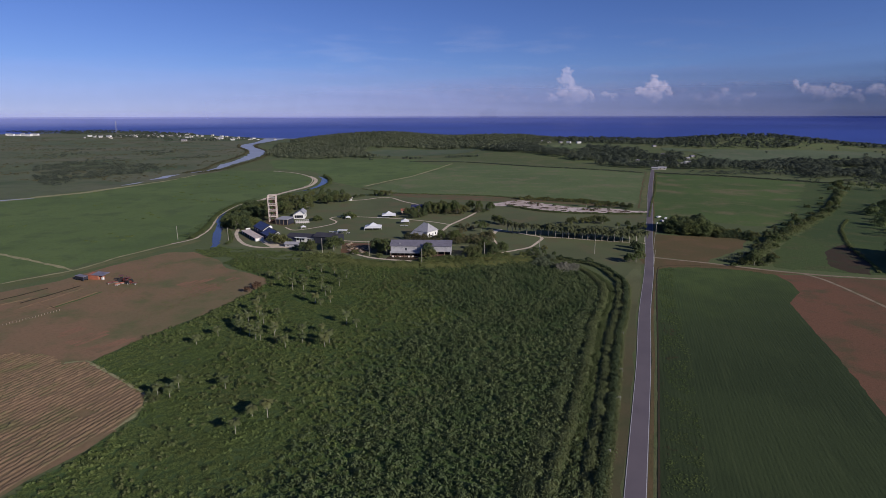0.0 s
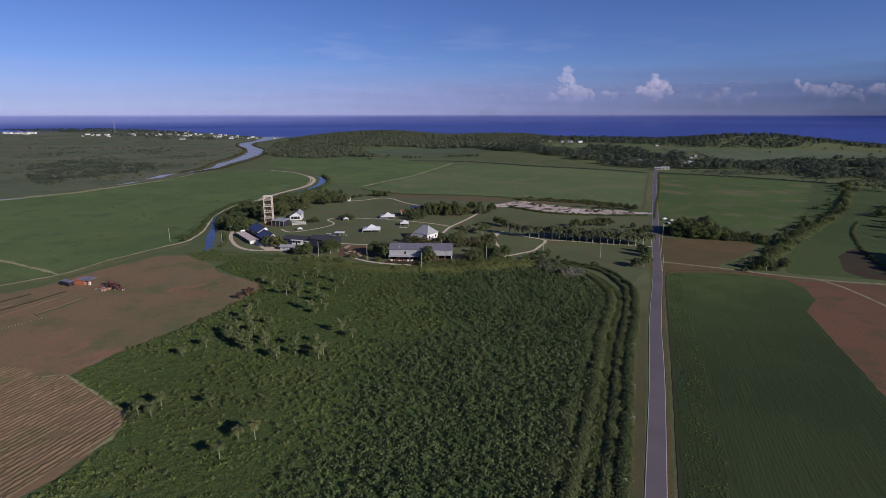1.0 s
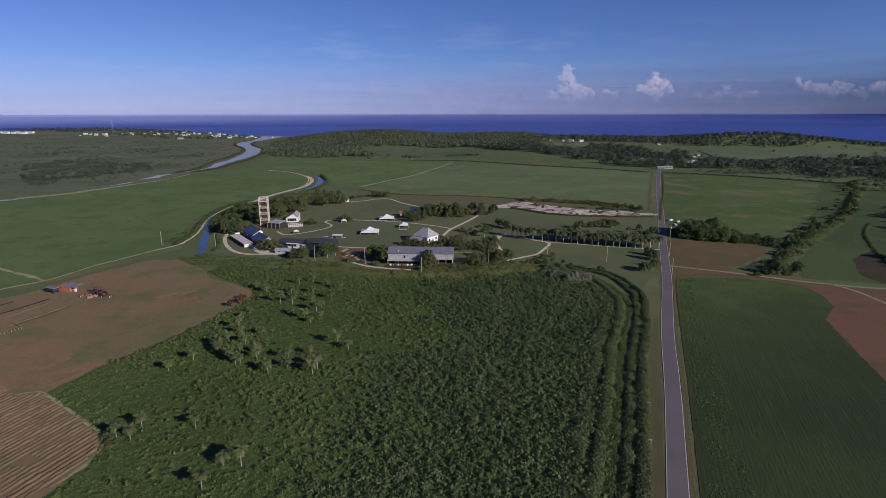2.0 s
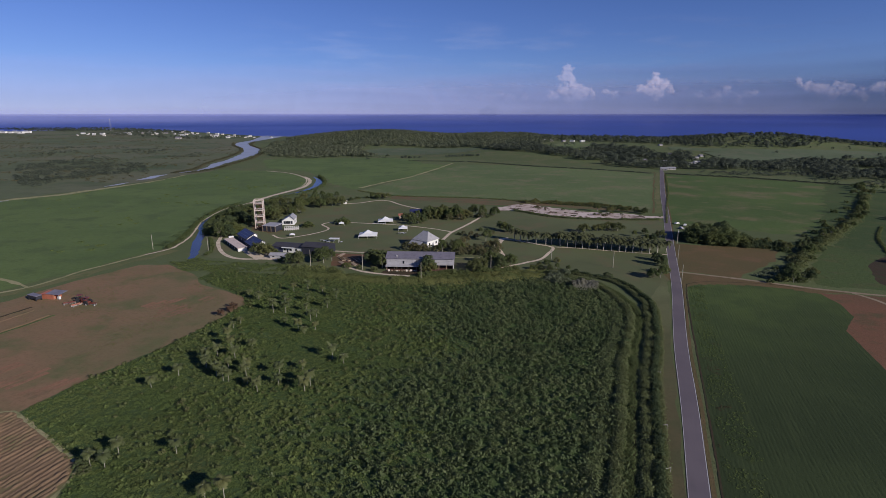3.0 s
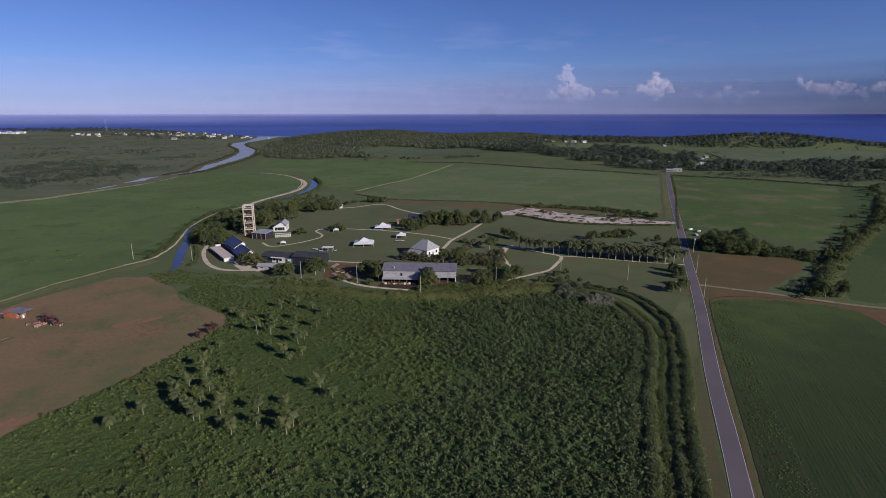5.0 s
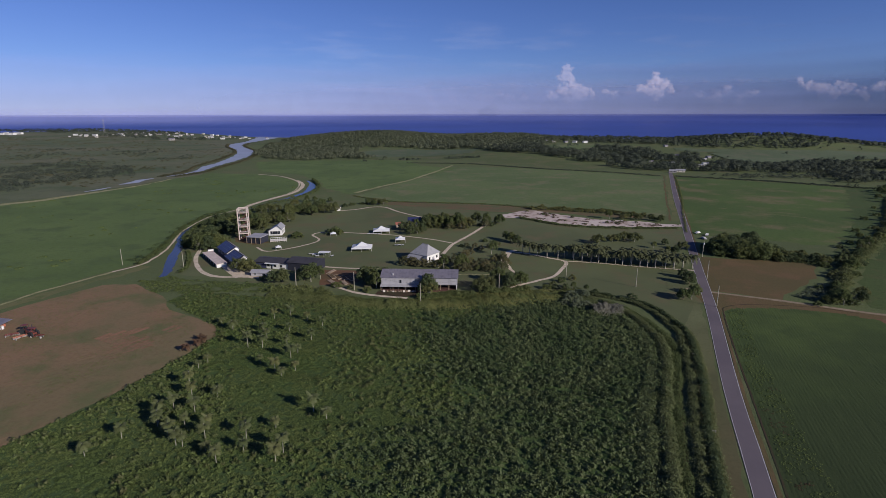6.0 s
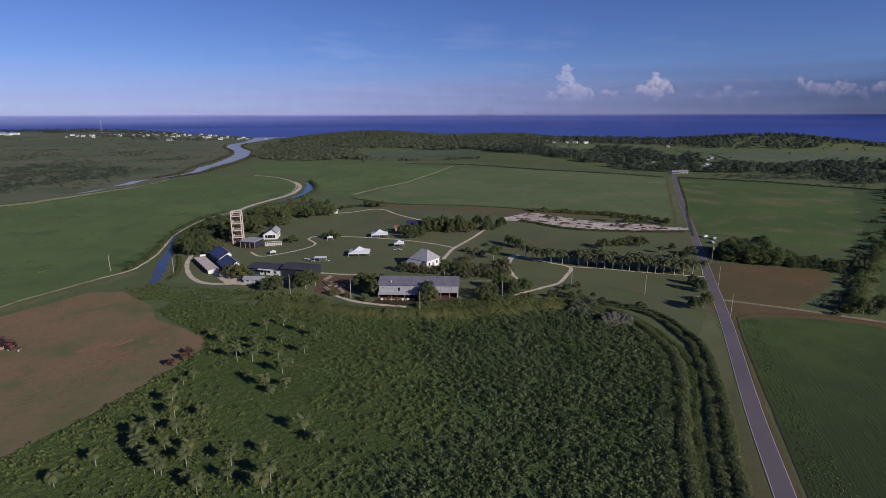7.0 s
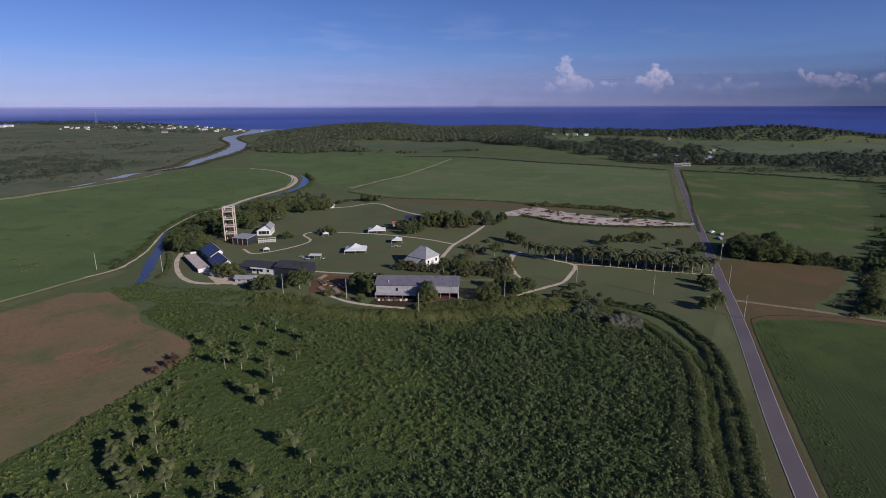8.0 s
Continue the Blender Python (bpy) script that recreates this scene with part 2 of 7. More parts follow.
    "wood": plain("weathered_wood", (0.330, 0.250, 0.180), 0.85, 0, 0.35, 1.5),
    "pole_wood": plain("pale_pole_wood", (0.360, 0.335, 0.270), 0.9, 0, 0.25, 2.0),
    "wire": plain("wire", (0.05, 0.05, 0.05), 0.6, 0.4, 0.1),
    "rubber": plain("tyre_rubber", (0.02, 0.02, 0.022), 0.9, 0, 0.2),
    "line_paint": plain("road_line_paint", (0.52, 0.51, 0.50), 0.8, 0, 0.45, 1.2),
}


def verge_grass():
    """Roadside grass: green by the lawns, drying to brown further along the road."""
    n = Nodes("dry_verge")
    xyz = n.t.nodes.new("ShaderNodeSeparateXYZ")
    n.link(n.pos, xyz.inputs[0])
    along = n.math("ADD", xyz.outputs["Y"], n.math("MULTIPLY", n.math("SUBTRACT", n.noise(0.04, 4), 0.5), 90.0))
    green = n.mix(n.ramp(n.noise(0.05, 5), 0.38, 0.62), (0.138, 0.150, 0.072), (0.116, 0.124, 0.060))
    dry = n.mix(n.ramp(n.noise(0.10, 5), 0.38, 0.62), (0.100, 0.086, 0.045), (0.082, 0.082, 0.040))
    col = n.mix(n.ramp(along, 150.0, 290.0), dry, green)
    f = n.noise(0.9, 6, 0.7)
    col = n.mix(n.math("MULTIPLY", n.ramp(f, 0.45, 0.75), 0.4), col, (0.05, 0.05, 0.024))
    n.bump(f, 0.15)
    return n.done(col, 0.95, 0, 0.15)


def crop_leaf():
    """The low crop: brighter green at its far end, darker nearer, with streaks along the rows."""
    n = Nodes("row_crop_leaf")
    xyz = n.t.nodes.new("ShaderNodeSeparateXYZ")
    n.link(n.pos, xyz.inputs[0])
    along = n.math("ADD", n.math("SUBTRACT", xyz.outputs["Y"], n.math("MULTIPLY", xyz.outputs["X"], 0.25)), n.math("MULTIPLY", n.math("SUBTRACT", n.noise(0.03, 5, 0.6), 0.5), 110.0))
    far_green = n.mix(n.ramp(n.noise(0.07, 5), 0.38, 0.62), (0.074, 0.104, 0.033), (0.057, 0.082, 0.028))
    # thin is the darker green used towards the near end
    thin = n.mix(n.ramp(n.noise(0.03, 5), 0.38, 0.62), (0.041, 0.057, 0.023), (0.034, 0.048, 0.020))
    col = n.mix(n.ramp(along, 140.0, 250.0), thin, far_green)
    streak = n.noise(0.5, 4, 0.6, None, (1.0, 14.0, 1.0), radians(-19.0))
    col = n.mix(n.math("MULTIPLY", n.ramp(streak, 0.52, 0.72), 0.30), col, (0.066, 0.084, 0.034))
    n.bump(n.noise(1.4, 5, 0.7), 0.12)
    return n.done(col, 0.85, 0, 0.1)


def asphalt():
    n = Nodes("asphalt")
    col = n.mix(n.ramp(n.noise(0.05, 5), 0.35, 0.65), (0.122, 0.103, 0.117), (0.143, 0.120, 0.132))
    col = n.mix(n.math("MULTIPLY", n.ramp(n.noise(0.35, 5, 0.7, None, (1.0, 9.0, 1.0), radians(-20.6)), 0.5, 0.8), 0.5), col, (0.098, 0.090, 0.094))
    f = n.noise(6.0, 4, 0.7)
    n.bump(f, 0.02)
    return n.done(col, 0.9, 0, 0.2)


def water(name, colour, wave_scale, dist, rough=0.12):
    n = Nodes(name)
    f = n.noise(wave_scale, 5, 0.6)
    col = n.mix(n.ramp(n.noise(wave_scale * 0.04, 4), 0.35, 0.7), colour, tuple(v * 0.8 for v in colour))
    n.bump(f, dist)
    return n.done(col, rough, 0, 0.5)


def glass_dark():
    n = Nodes("window_glass")
    col = n.mix(n.ramp(n.noise(0.6, 3)), (0.012, 0.014, 0.020), (0.030, 0.034, 0.045))
    return n.done(col, 0.06, 0, 0.7)


MAT["verge"] = verge_grass()
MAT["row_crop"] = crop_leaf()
MAT["asphalt"] = asphalt()
# sea base colour is lightened to include the haze lying over the water
MAT["sea"] = water("sea_water", (0.042, 0.074, 0.330), 0.04, 1.2, 0.45)
# the river's pale base colour paints in the sky reflected on it
MAT["river"] = water("sky_pale_river_water", (0.330, 0.340, 0.375), 0.4, 0.05, 0.38)
MAT["canal"] = water("canal_water", (0.046, 0.042, 0.058), 0.6, 0.02, 0.22)
MAT["glass"] = glass_dark()

# ---- building blocks ----
rng = np.random.default_rng(7)


def mesh_from(name, V, F, mat, smooth=False):
    """A mesh from vertices and faces (an array of quads or triangles, or a list)."""
    me = bpy.data.meshes.new(name)
    if isinstance(F, np.ndarray):
        V = np.asarray(V, dtype=np.float32)
        k = F.shape[1]
        me.vertices.add(len(V))
        me.vertices.foreach_set("co", V.ravel())
        me.loops.add(F.size)
        me.loops.foreach_set("vertex_index", F.ravel().astype(np.int32))
        me.polygons.add(len(F))
        me.polygons.foreach_set("loop_start", np.arange(len(F), dtype=np.int32) * k)
        me.update(calc_edges=True)
    else:
        me.from_pydata([tuple(map(float, v)) for v in V], [], F)
        me.update()
    if smooth:
        me.polygons.foreach_set("use_smooth", np.ones(len(me.polygons), dtype=bool))
    me.materials.append(MAT[mat])
    return me


class Shape:
    """Collects boxes, tubes and faces into one mesh."""

    def __init__(self):
        self.v, self.f = [], []

    def face(self, *pts):
        k = len(self.v)
        self.v += [tuple(p) for p in pts]
        self.f.append(tuple(range(k, k + len(pts))))
        return self

    def box(self, x0, y0, z0, x1, y1, z1, m=None):
        k = len(self.v)
        pts = [Vector(p) for p in ((x0, y0, z0), (x1, y0, z0), (x1, y1, z0), (x0, y1, z0),
                                   (x0, y0, z1), (x1, y0, z1), (x1, y1, z1), (x0, y1, z1))]
        self.v += [tuple(m @ p) if m else tuple(p) for p in pts]
        self.f += [tuple(k + i for i in q) for q in ((0, 3, 2, 1), (4, 5, 6, 7), (0, 1, 5, 4), (1, 2, 6, 5), (2, 3, 7, 6), (3, 0, 4, 7))]
        return self

    def tube(self, a, b, r0, r1=None, n=8):
        a, b = Vector(a), Vector(b)
        r1 = r0 if r1 is None else r1
        q = (b - a).to_track_quat("Z", "Y")
        k = len(self.v)
        for p, r in ((a, r0), (b, r1)):
            for i in range(n):
                w = 2 * math.pi * i / n
                self.v.append(tuple(p + q @ Vector((math.cos(w) * r, math.sin(w) * r, 0))))
        for i in range(n):
            j = (i + 1) % n
            self.f.append((k + i, k + j, k + n + j, k + n + i))
        self.f.append(tuple(range(k + n - 1, k - 1, -1)))
        self.f.append(tuple(range(k + n, k + 2 * n)))
        return self

    def slab(self, pts, thick):
        """A plate of any outline, with thickness downwards along z."""
        k, n = len(self.v), len(pts)
        self.v += [tuple(p) for p in pts] + [(p[0], p[1], p[2] - thick) for p in pts]
        self.f.append(tuple(range(k, k + n)))
        self.f.append(tuple(range(k + 2 * n - 1, k + n - 1, -1)))
        for i in range(n):
            j = (i + 1) % n
            self.f.append((k + j, k + i, k + n + i, k + n + j))
        return self

    def mesh(self, name, mat, smooth=False):
        return mesh_from(name, self.v, self.f, mat, smooth)


def part(name, shape, mat, parent, label=""):
    me = shape.mesh(name, mat) if isinstance(shape, Shape) else shape
    ob = new(name, me)
    ob.parent = parent
    return tagged(ob, label)


def thing(name, m, label, category, group="", kind=""):
    ob = new(name)
    ob.empty_display_size = 0.2
    ob.matrix_world = m
    return tagged(ob, label, category, group, kind)


def place(x, y, yaw=0.0, z=None, s=1.0):
    return pose(x, y, height(x, y) if z is None else z, 0, 0, yaw) @ Matrix.Scale(s, 4)


def smooth_line(pts, step=4.0):
    """A flowing line through points (Catmull-Rom)."""
    P = [np.array(p, dtype=float) for p in pts]
    P = [2 * P[0] - P[1]] + P + [2 * P[-1] - P[-2]]
    out = []
    for a, b, c, d in zip(P, P[1:], P[2:], P[3:]):
        n = max(2, int(np.linalg.norm(c - b) / step))
        for i in range(n):
            t = i / n
            out.append(0.5 * (2 * b + (c - a) * t + (2 * a - 5 * b + 4 * c - d) * t * t + (3 * b - a - 3 * c + d) * t ** 3))
    out.append(P[-2])
    return np.array(out)


def normals_of(L):
    d = np.gradient(L, axis=0)
    d /= np.linalg.norm(d, axis=1)[:, None]
    return np.stack([d[:, 1], -d[:, 0]], 1)


def ribbon(name, pts, width, z, mat, label, category, step=4.0, ragged=0.0, curve=True):
    """A strip of ground along a line; width is one number, or one at each end."""
    L = smooth_line(pts, step) if curve else np.array(pts, dtype=float)
    N = normals_of(L)
    w = np.interp(np.linspace(0, 1, len(L)), np.linspace(0, 1, len(width)), width) if isinstance(width, tuple) else np.full(len(L), width)
    r = np.random.default_rng(len(L))
    a = L + N * (w / 2 + r.normal(0, 1, len(L)) * ragged)[:, None]
    b = L - N * (w / 2 + r.normal(0, 1, len(L)) * ragged)[:, None]
    V = [(x, y, height(x, y) + z * 0.6) for x, y in np.concatenate([a, b])]
    n = len(L)
    F = np.array([(i, i + 1, n + i + 1, n + i) for i in range(n - 1)])
    me = mesh_from(name, V, F, mat)
    return tagged(new(name, me), label, category, "", "structure")


def patch(name, pts, z, mat, label, category, ragged=0.5, step=5.0):
    """A field: a flat outline with uneven edges."""
    r = np.random.default_rng(len(pts))
    out = []
    for a, b in zip(pts, pts[1:] + pts[:1]):
        a, b = np.array(a, float), np.array(b, float)
        n = max(1, min(60, int(np.linalg.norm(b - a) / step)))
        for i in range(n):
            out.append(a + (b - a) * i / n + (r.normal(0, ragged, 2) if i else 0))
    tris = []
    for a, b, c in tessellate_polygon([[Vector((p[0], p[1], 0)) for p in out]]):
        u, v = out[b] - out[a], out[c] - out[a]
        tris.append((a, b, c) if u[0] * v[1] - u[1] * v[0] > 0 else (a, c, b))
    me = mesh_from(name, [(p[0], p[1], z * 0.5) for p in out], np.array(tris), mat)
    return tagged(new(name, me), label, category, "", "structure")


def inside(P, poly):
    """Which of the points P lie inside the outline."""
    x, y = P[:, 0], P[:, 1]
    hit = np.zeros(len(P), bool)
    for (x0, y0), (x1, y1) in zip(poly, poly[1:] + poly[:1]):
        c = ((y0 > y) != (y1 > y))
        hit ^= c & (x < (x1 - x0) * (y - y0) / ((y1 - y0) or 1e-9) + x0)
    return hit


def drift(P, scale, seed=0.0):
    """Smooth noise in about -1..1 at points of the plan."""
    return np.array([noise.noise(Vector((p[0] * scale, p[1] * scale, seed))) for p in P])


def leaves(C, up, size, long=1.5, r=None):
    """Leaf faces: centres, facing directions and sizes; each is a bent diamond of four corners."""
    r = r or rng
    n = len(C)
    up = up / (np.linalg.norm(up, axis=1)[:, None] + 1e-9)
    t = np.cross(up, r.normal(0, 1, (n, 3)))
    t /= (np.linalg.norm(t, axis=1)[:, None] + 1e-9)
    s = np.cross(up, t)
    size = np.broadcast_to(np.asarray(size, float), (n,))[:, None]
    dip = up * size * 0.18
    V = np.stack([C - t * size * long / 2 - dip, C + s * size / 2, C + t * size * long / 2 - dip, C - s * size / 2], 1).reshape(-1, 3)
    F = np.arange(4 * n).reshape(-1, 4)
    return V, F


def crown(lobes, n, r, fill=0.55):
    """Points and directions of a leafy crown made of ellipsoid lobes (x, y, z, rx, rz)."""
    lob = np.array(lobes, float)
    wt = lob[:, 3] ** 2
    k = r.choice(len(lob), n, p=wt / wt.sum())
    d = r.normal(0, 1, (n, 3))
    d /= np.linalg.norm(d, axis=1)[:, None]
    d[:, 2] = np.where(d[:, 2] < -0.35, -d[:, 2], d[:, 2])
    rad = 1.08 - fill * r.random(n) ** 1.2
    L = lob[k]
    C = L[:, :3] + d * np.stack([L[:, 3], L[:, 3], L[:, 4]], 1) * rad[:, None]
    return C, d + r.normal(0, 0.42, (n, 3)) + np.array((0, 0, 0.35))


# ---- the land ----


def sstep(a, b, v):
    t = np.clip((v - a) / (b - a), 0, 1)
    return t * t * (3 - 2 * t)


COAST = [(-3600, 3650), (-2400, 3150), (-1740, 2840), (-1105, 2370), (-640, 1900), (-450, 1850), (-250, 1960), (150, 1830), (480, 1480), (1000, 1330), (3600, 1200)]


def coast_y(x):
    return np.interp(x, [c[0] for c in COAST], [c[1] for c in COAST])


def land(x, y):
    """The height of the land: flat fields, a wooded hill by the sea and a low ridge."""
    h = 25.0 * np.exp(-((x + 165) / 205) ** 2 - ((y - 1590) / 200) ** 2)
    h = h + 6.0 * np.exp(-((x + 330) / 120) ** 2 - ((y - 1500) / 150) ** 2)
    h = h + 16.0 * sstep(860, 1180, y - 0.04 * x) * sstep(-60, 220, x) * (1 - 0.75 * sstep(680, 1080, x))
    h = h + 15.0 * np.exp(-((x - 690) / 170) ** 2 - ((y - 1230) / 90) ** 2)
    h = h + 5.0 * sstep(1500, 2300, y) * sstep(-450, -900, x)
    c = coast_y(x)
    return h * sstep(0, 90, c - y) - 4.0 * sstep(-10, 120, y - c)


def height(x, y):
    return float(land(np.float64(x), np.float64(y))) if y > 800 else 0.0


def grid_sheet(name, xs, ys, zf, mat):
    X, Y = np.meshgrid(xs, ys)
    V = np.stack([X, Y, zf(X, Y)], -1).reshape(-1, 3)
    nx, ny = len(xs), len(ys)
    i = np.arange((ny - 1) * (nx - 1))
    a = (i // (nx - 1)) * nx + i % (nx - 1)
    return mesh_from(name, V, np.stack([a, a + 1, a + nx + 1, a + nx], 1), mat, True)


xs = np.unique(np.concatenate([np.linspace(-3600, -900, 28), np.linspace(-900, 1100, 101), np.linspace(1100, 3600, 26)]))
ys = np.unique(np.concatenate([np.array([-500, 0, 400, 800]), np.linspace(800, 2000, 81), np.linspace(2000, 3700, 35)]))
ground = new("ground", grid_sheet("ground", xs, ys, lambda X, Y: np.where(Y > 800, land(X, Y), 0.0), "ground"))
tagged(ground, "flat green coastal farmland rising to low wooded ridges", "ground", "", "structure")

# the sea, which rises towards its rim by as much as its horizon would
sx = np.linspace(-4300, 4300, 60)
sy = np.concatenate([np.linspace(1100, 2600, 16), np.linspace(2700, 4500, 40)])


def sea_level(X, Y):
    d = np.hypot(X, Y)
    return -1.5 + 66.0 * np.clip((d - 2000) / 2850, 0, 1.0) ** 1.9


sr = np.linspace(1000, 4850, 60)
sa = np.linspace(radians(20), radians(160), 90)
R, A = np.meshgrid(sr, sa)
SV = np.stack([R * np.cos(A), R * np.sin(A), sea_level(R * np.cos(A), R * np.sin(A))], -1).reshape(-1, 3)
si = np.arange(89 * 59)
k0 = (si // 59) * 60 + si % 59
sea = new("sea", mesh_from("sea", SV, np.stack([k0, k0 + 1, k0 + 61, k0 + 60], 1), "sea", True))
tagged(sea, "deep blue open sea reaching to the horizon", "sea", "", "structure")

MARSH = [(-1500, 420), (-700, 500), (-421.2, 514.8), (-372.7, 612.7), (-350.4, 710.4), (-322.3, 778.5), (-335.1, 866.4), (-350, 1005.2), (-385, 1180), (-470, 1360), (-510, 1560), (-620, 1840), (-1000, 2150), (-1600, 2600), (-2300, 2600), (-2600, 1200)]
patch("marsh", MARSH, 0.03, "wetland", "olive brown marsh scrub beyond the river", "marsh", 6.0, 20)
# its rising part towards the town
mx, my = np.arange(-2900, -320, 20.0), np.arange(900, 2720, 20.0)
MX, MY = np.meshgrid(mx, my)
MV = np.stack([MX, MY, land(MX, MY) + 0.25], -1).reshape(-1, 3)
mi = np.arange((len(my) - 1) * (len(mx) - 1))
m0 = (mi // (len(mx) - 1)) * len(mx) + mi % (len(mx) - 1)
mid = MV[m0][:, :2] + 10.0
ok = inside(mid, MARSH + []) & (mid[:, 1] < coast_y(mid[:, 0]) - 40)
tagged(new("marsh", mesh_from("marsh", MV, np.stack([m0, m0 + 1, m0 + len(mx) + 1, m0 + len(mx)], 1)[ok], "wetland", True)), "olive brown scrub land rising to the town", "marsh", "", "structure")
patch("pasture", [(-644.5, 427.2), (-420.2, 509.9), (-375.8, 565.6), (-352.6, 637), (-342.4, 729.9), (-318.2, 799.9), (-250.3, 787.3), (-195.5, 739.9), (-166.6, 688.9), (-158.6, 649.8), (-160.6, 610.8), (-175.5, 552.3), (-180.5, 508.3), (-190.5, 478.9), (-186.5, 434.8), (-172.5, 380.7), (-170.4, 346.3), (-178.4, 328.6), (-190.2, 297.9), (-250.1, 185), (-482, 145.3)],
      0.05, "pasture", "broad smooth green pasture beside the levee", "field", 1.0)
patch("pasture", [(274.8, 749.9), (193.7, 531), (173.3, 483.6), (117, 520.9), (36, 542.9), (-51.2, 557.2), (-89, 590.7), (-48.5, 705.2), (41.3, 912.6), (142.3, 842.3), (217.8, 798.8)],
      0.05, "pasture_far", "wide green field beside the straight road", "field", 1.0)
patch("pasture", [(-94.9, 598.5), (-130.8, 649.6), (-150.7, 708.2), (-190.5, 776.9), (-261.3, 824.5), (-315, 971.7), (-255.1, 993.6), (-104.4, 1004.1), (41.7, 934.7), (37.4, 914.8), (-52.4, 705.2)],
      0.045, "pasture", "green field behind the river bend", "field", 2.0)
patch("pasture", [(289.0, 749.7), (373.5, 700.6), (421.4, 657.7), (435.3, 615.2), (375.7, 533.6), (323.4, 471), (274.8, 413), (230.8, 385.9), (163.5, 418.3), (202.0, 520.3)],
      0.05, "pasture_bright", "bright green pasture with dry patches", "field", 1.5)
patch("rank_grass", [(442, 657), (474, 640), (395, 520), (300, 420), (222, 335), (200, 331), (217, 365), (262, 408), (322, 488), (380, 570)], 0.058, "meadow", "rank grey-green grass beside the tree row", "grass", 3.0)
for line in ([(254, 491), (266, 486), (276, 478), (285, 469)], [(276, 512), (286, 511), (293, 505)], [(262, 500), (272, 498), (280, 492)], [(300, 604), (306, 603), (312, 600)], [(230, 520), (238, 516)], [(300, 545), (312, 540), (320, 530)], [(245, 570), (255, 566)], [(218, 452), (222, 450)]):
    ribbon("dry_streak", line if len(line) > 2 else [line[0], tuple((np.array(line[0]) + line[1]) / 2), line[1]], (0.6, 2.2, 2.6, 0.6), 0.062, "straw", "thin dry streak in the pasture", "grass", 2, 0.5)
patch("lawn", [(-150.4, 331.5), (-100.5, 314.5), (-60.6, 301.8), (-30.8, 292.9), (28.8, 296.7), (68.5, 292.7), (84.3, 282.8), (93.0, 259.2), (105.2, 279.6), (123.2, 329.7), (140.8, 374.6), (164.2, 433), (67.8, 492), (38.1, 497.1), (-16.4, 521.8), (-61.1, 543.6), (-100.8, 532.2), (-140.6, 493.3), (-155.5, 434.6), (-160.5, 395.4)],
      0.04, "lawn", "mown lawns between the buildings", "lawn", 1.0)
patch("verge", [(19.7, 67.2), (29.6, 94.8), (44.3, 130.1), (54.1, 155.6), (64.9, 188.7), (80.6, 232.9), (90.4, 259.2), (101.9, 277.7), (107.7, 288.5), (103.9, 273.3), (78.7, 208.3), (50.2, 130.1), (37.5, 96.8), (24.7, 63.3)],
      0.06, "verge", "dry grass verge beside the road", "verge", 0.4)
crop_field = patch("crop_field", [(112.8, 273), (118.2, 278.6), (130, 279), (154.5, 275.4), (164, 269), (168.7, 263), (168, 250), (163, 235.0), (149.6, 221.0), (139.7, 190.3), (129.8, 158.9), (119.4, 130.0), (101, 81.2), (93.3, 36), (10, 10), (32.7, 63.3), (45.4, 97.8), (70.9, 164.4), (97.3, 235.1)],
      0.05, "row_crop", "dark green low crop sown in rows", "crop field", 0.15, 3.0)
patch("bare_soil", [(165, 266), (184.7, 261.6), (221.2, 252.3), (314.5, 228.9), (335.7, 58.3), (94.3, 38), (101, 81.2), (117.6, 127.3), (127.3, 155.7), (134.5, 182.1), (142.8, 204.6), (143.5, 220), (157, 234), (162, 252)],
      0.045, "red_soil", "bare red soil strip beside the crop", "soil", 0.4)
patch("fallow_field", [(143.3, 359.9), (156.2, 355), (186.7, 350), (195.6, 341.2), (181, 317.8), (164, 305), (150, 294), (145.2, 287), (119.6, 300.4)],
      0.05, "soil_right", "bare brown fallow field by the road", "soil", 0.6)
patch("bare_soil", [(227, 311.6), (236, 319), (243.8, 325), (251, 329), (247, 312), (233, 285), (217, 263), (208.8, 267.5), (207.3, 278.8), (215, 294)], 0.06, "dark_soil", "brown turned soil patch in the meadow", "soil", 0.8)
patch("pasture", [(176, 277), (186, 273), (206, 266), (240, 258), (300, 300), (420, 420), (520, 540), (440, 610), (396, 545), (345, 470), (280, 400), (222, 340), (196, 312)], 0.045, "meadow", "green meadow between the tree rows", "field", 1.0)
patch("bare_soil", [(109.7, 294.5), (118.6, 296.7), (144.2, 285), (167, 271.8), (184.7, 264), (165, 264.5), (153.2, 272.4), (125.5, 276.8), (115.7, 275.3), (107.8, 269)], 0.053, "soil_right", "brown soil margin round the crop", "soil", 0.2)
ribbon("field_margin", [(32.0, 62.0), (70.6, 163.2), (97.3, 235), (111.6, 271.4), (116.7, 278.8), (128.5, 281.2), (153.2, 277.5), (166, 270.5)], 0.5, 0.10, "dark_soil", "dark trodden margin round the crop", "soil", 2, 0.04)
patch("bare_soil", [(-63, 557), (-36, 555), (-5, 546), (29.1, 540), (63.7, 527.1), (107.2, 503.4), (156.6, 481.7), (154.7, 470), (117.2, 485.8), (87.5, 499.7), (35.1, 505), (-5, 519), (-34, 531), (-60, 545)],
      0.055, "red_strip", "reddish bare strip behind the lawns", "soil", 1.5)
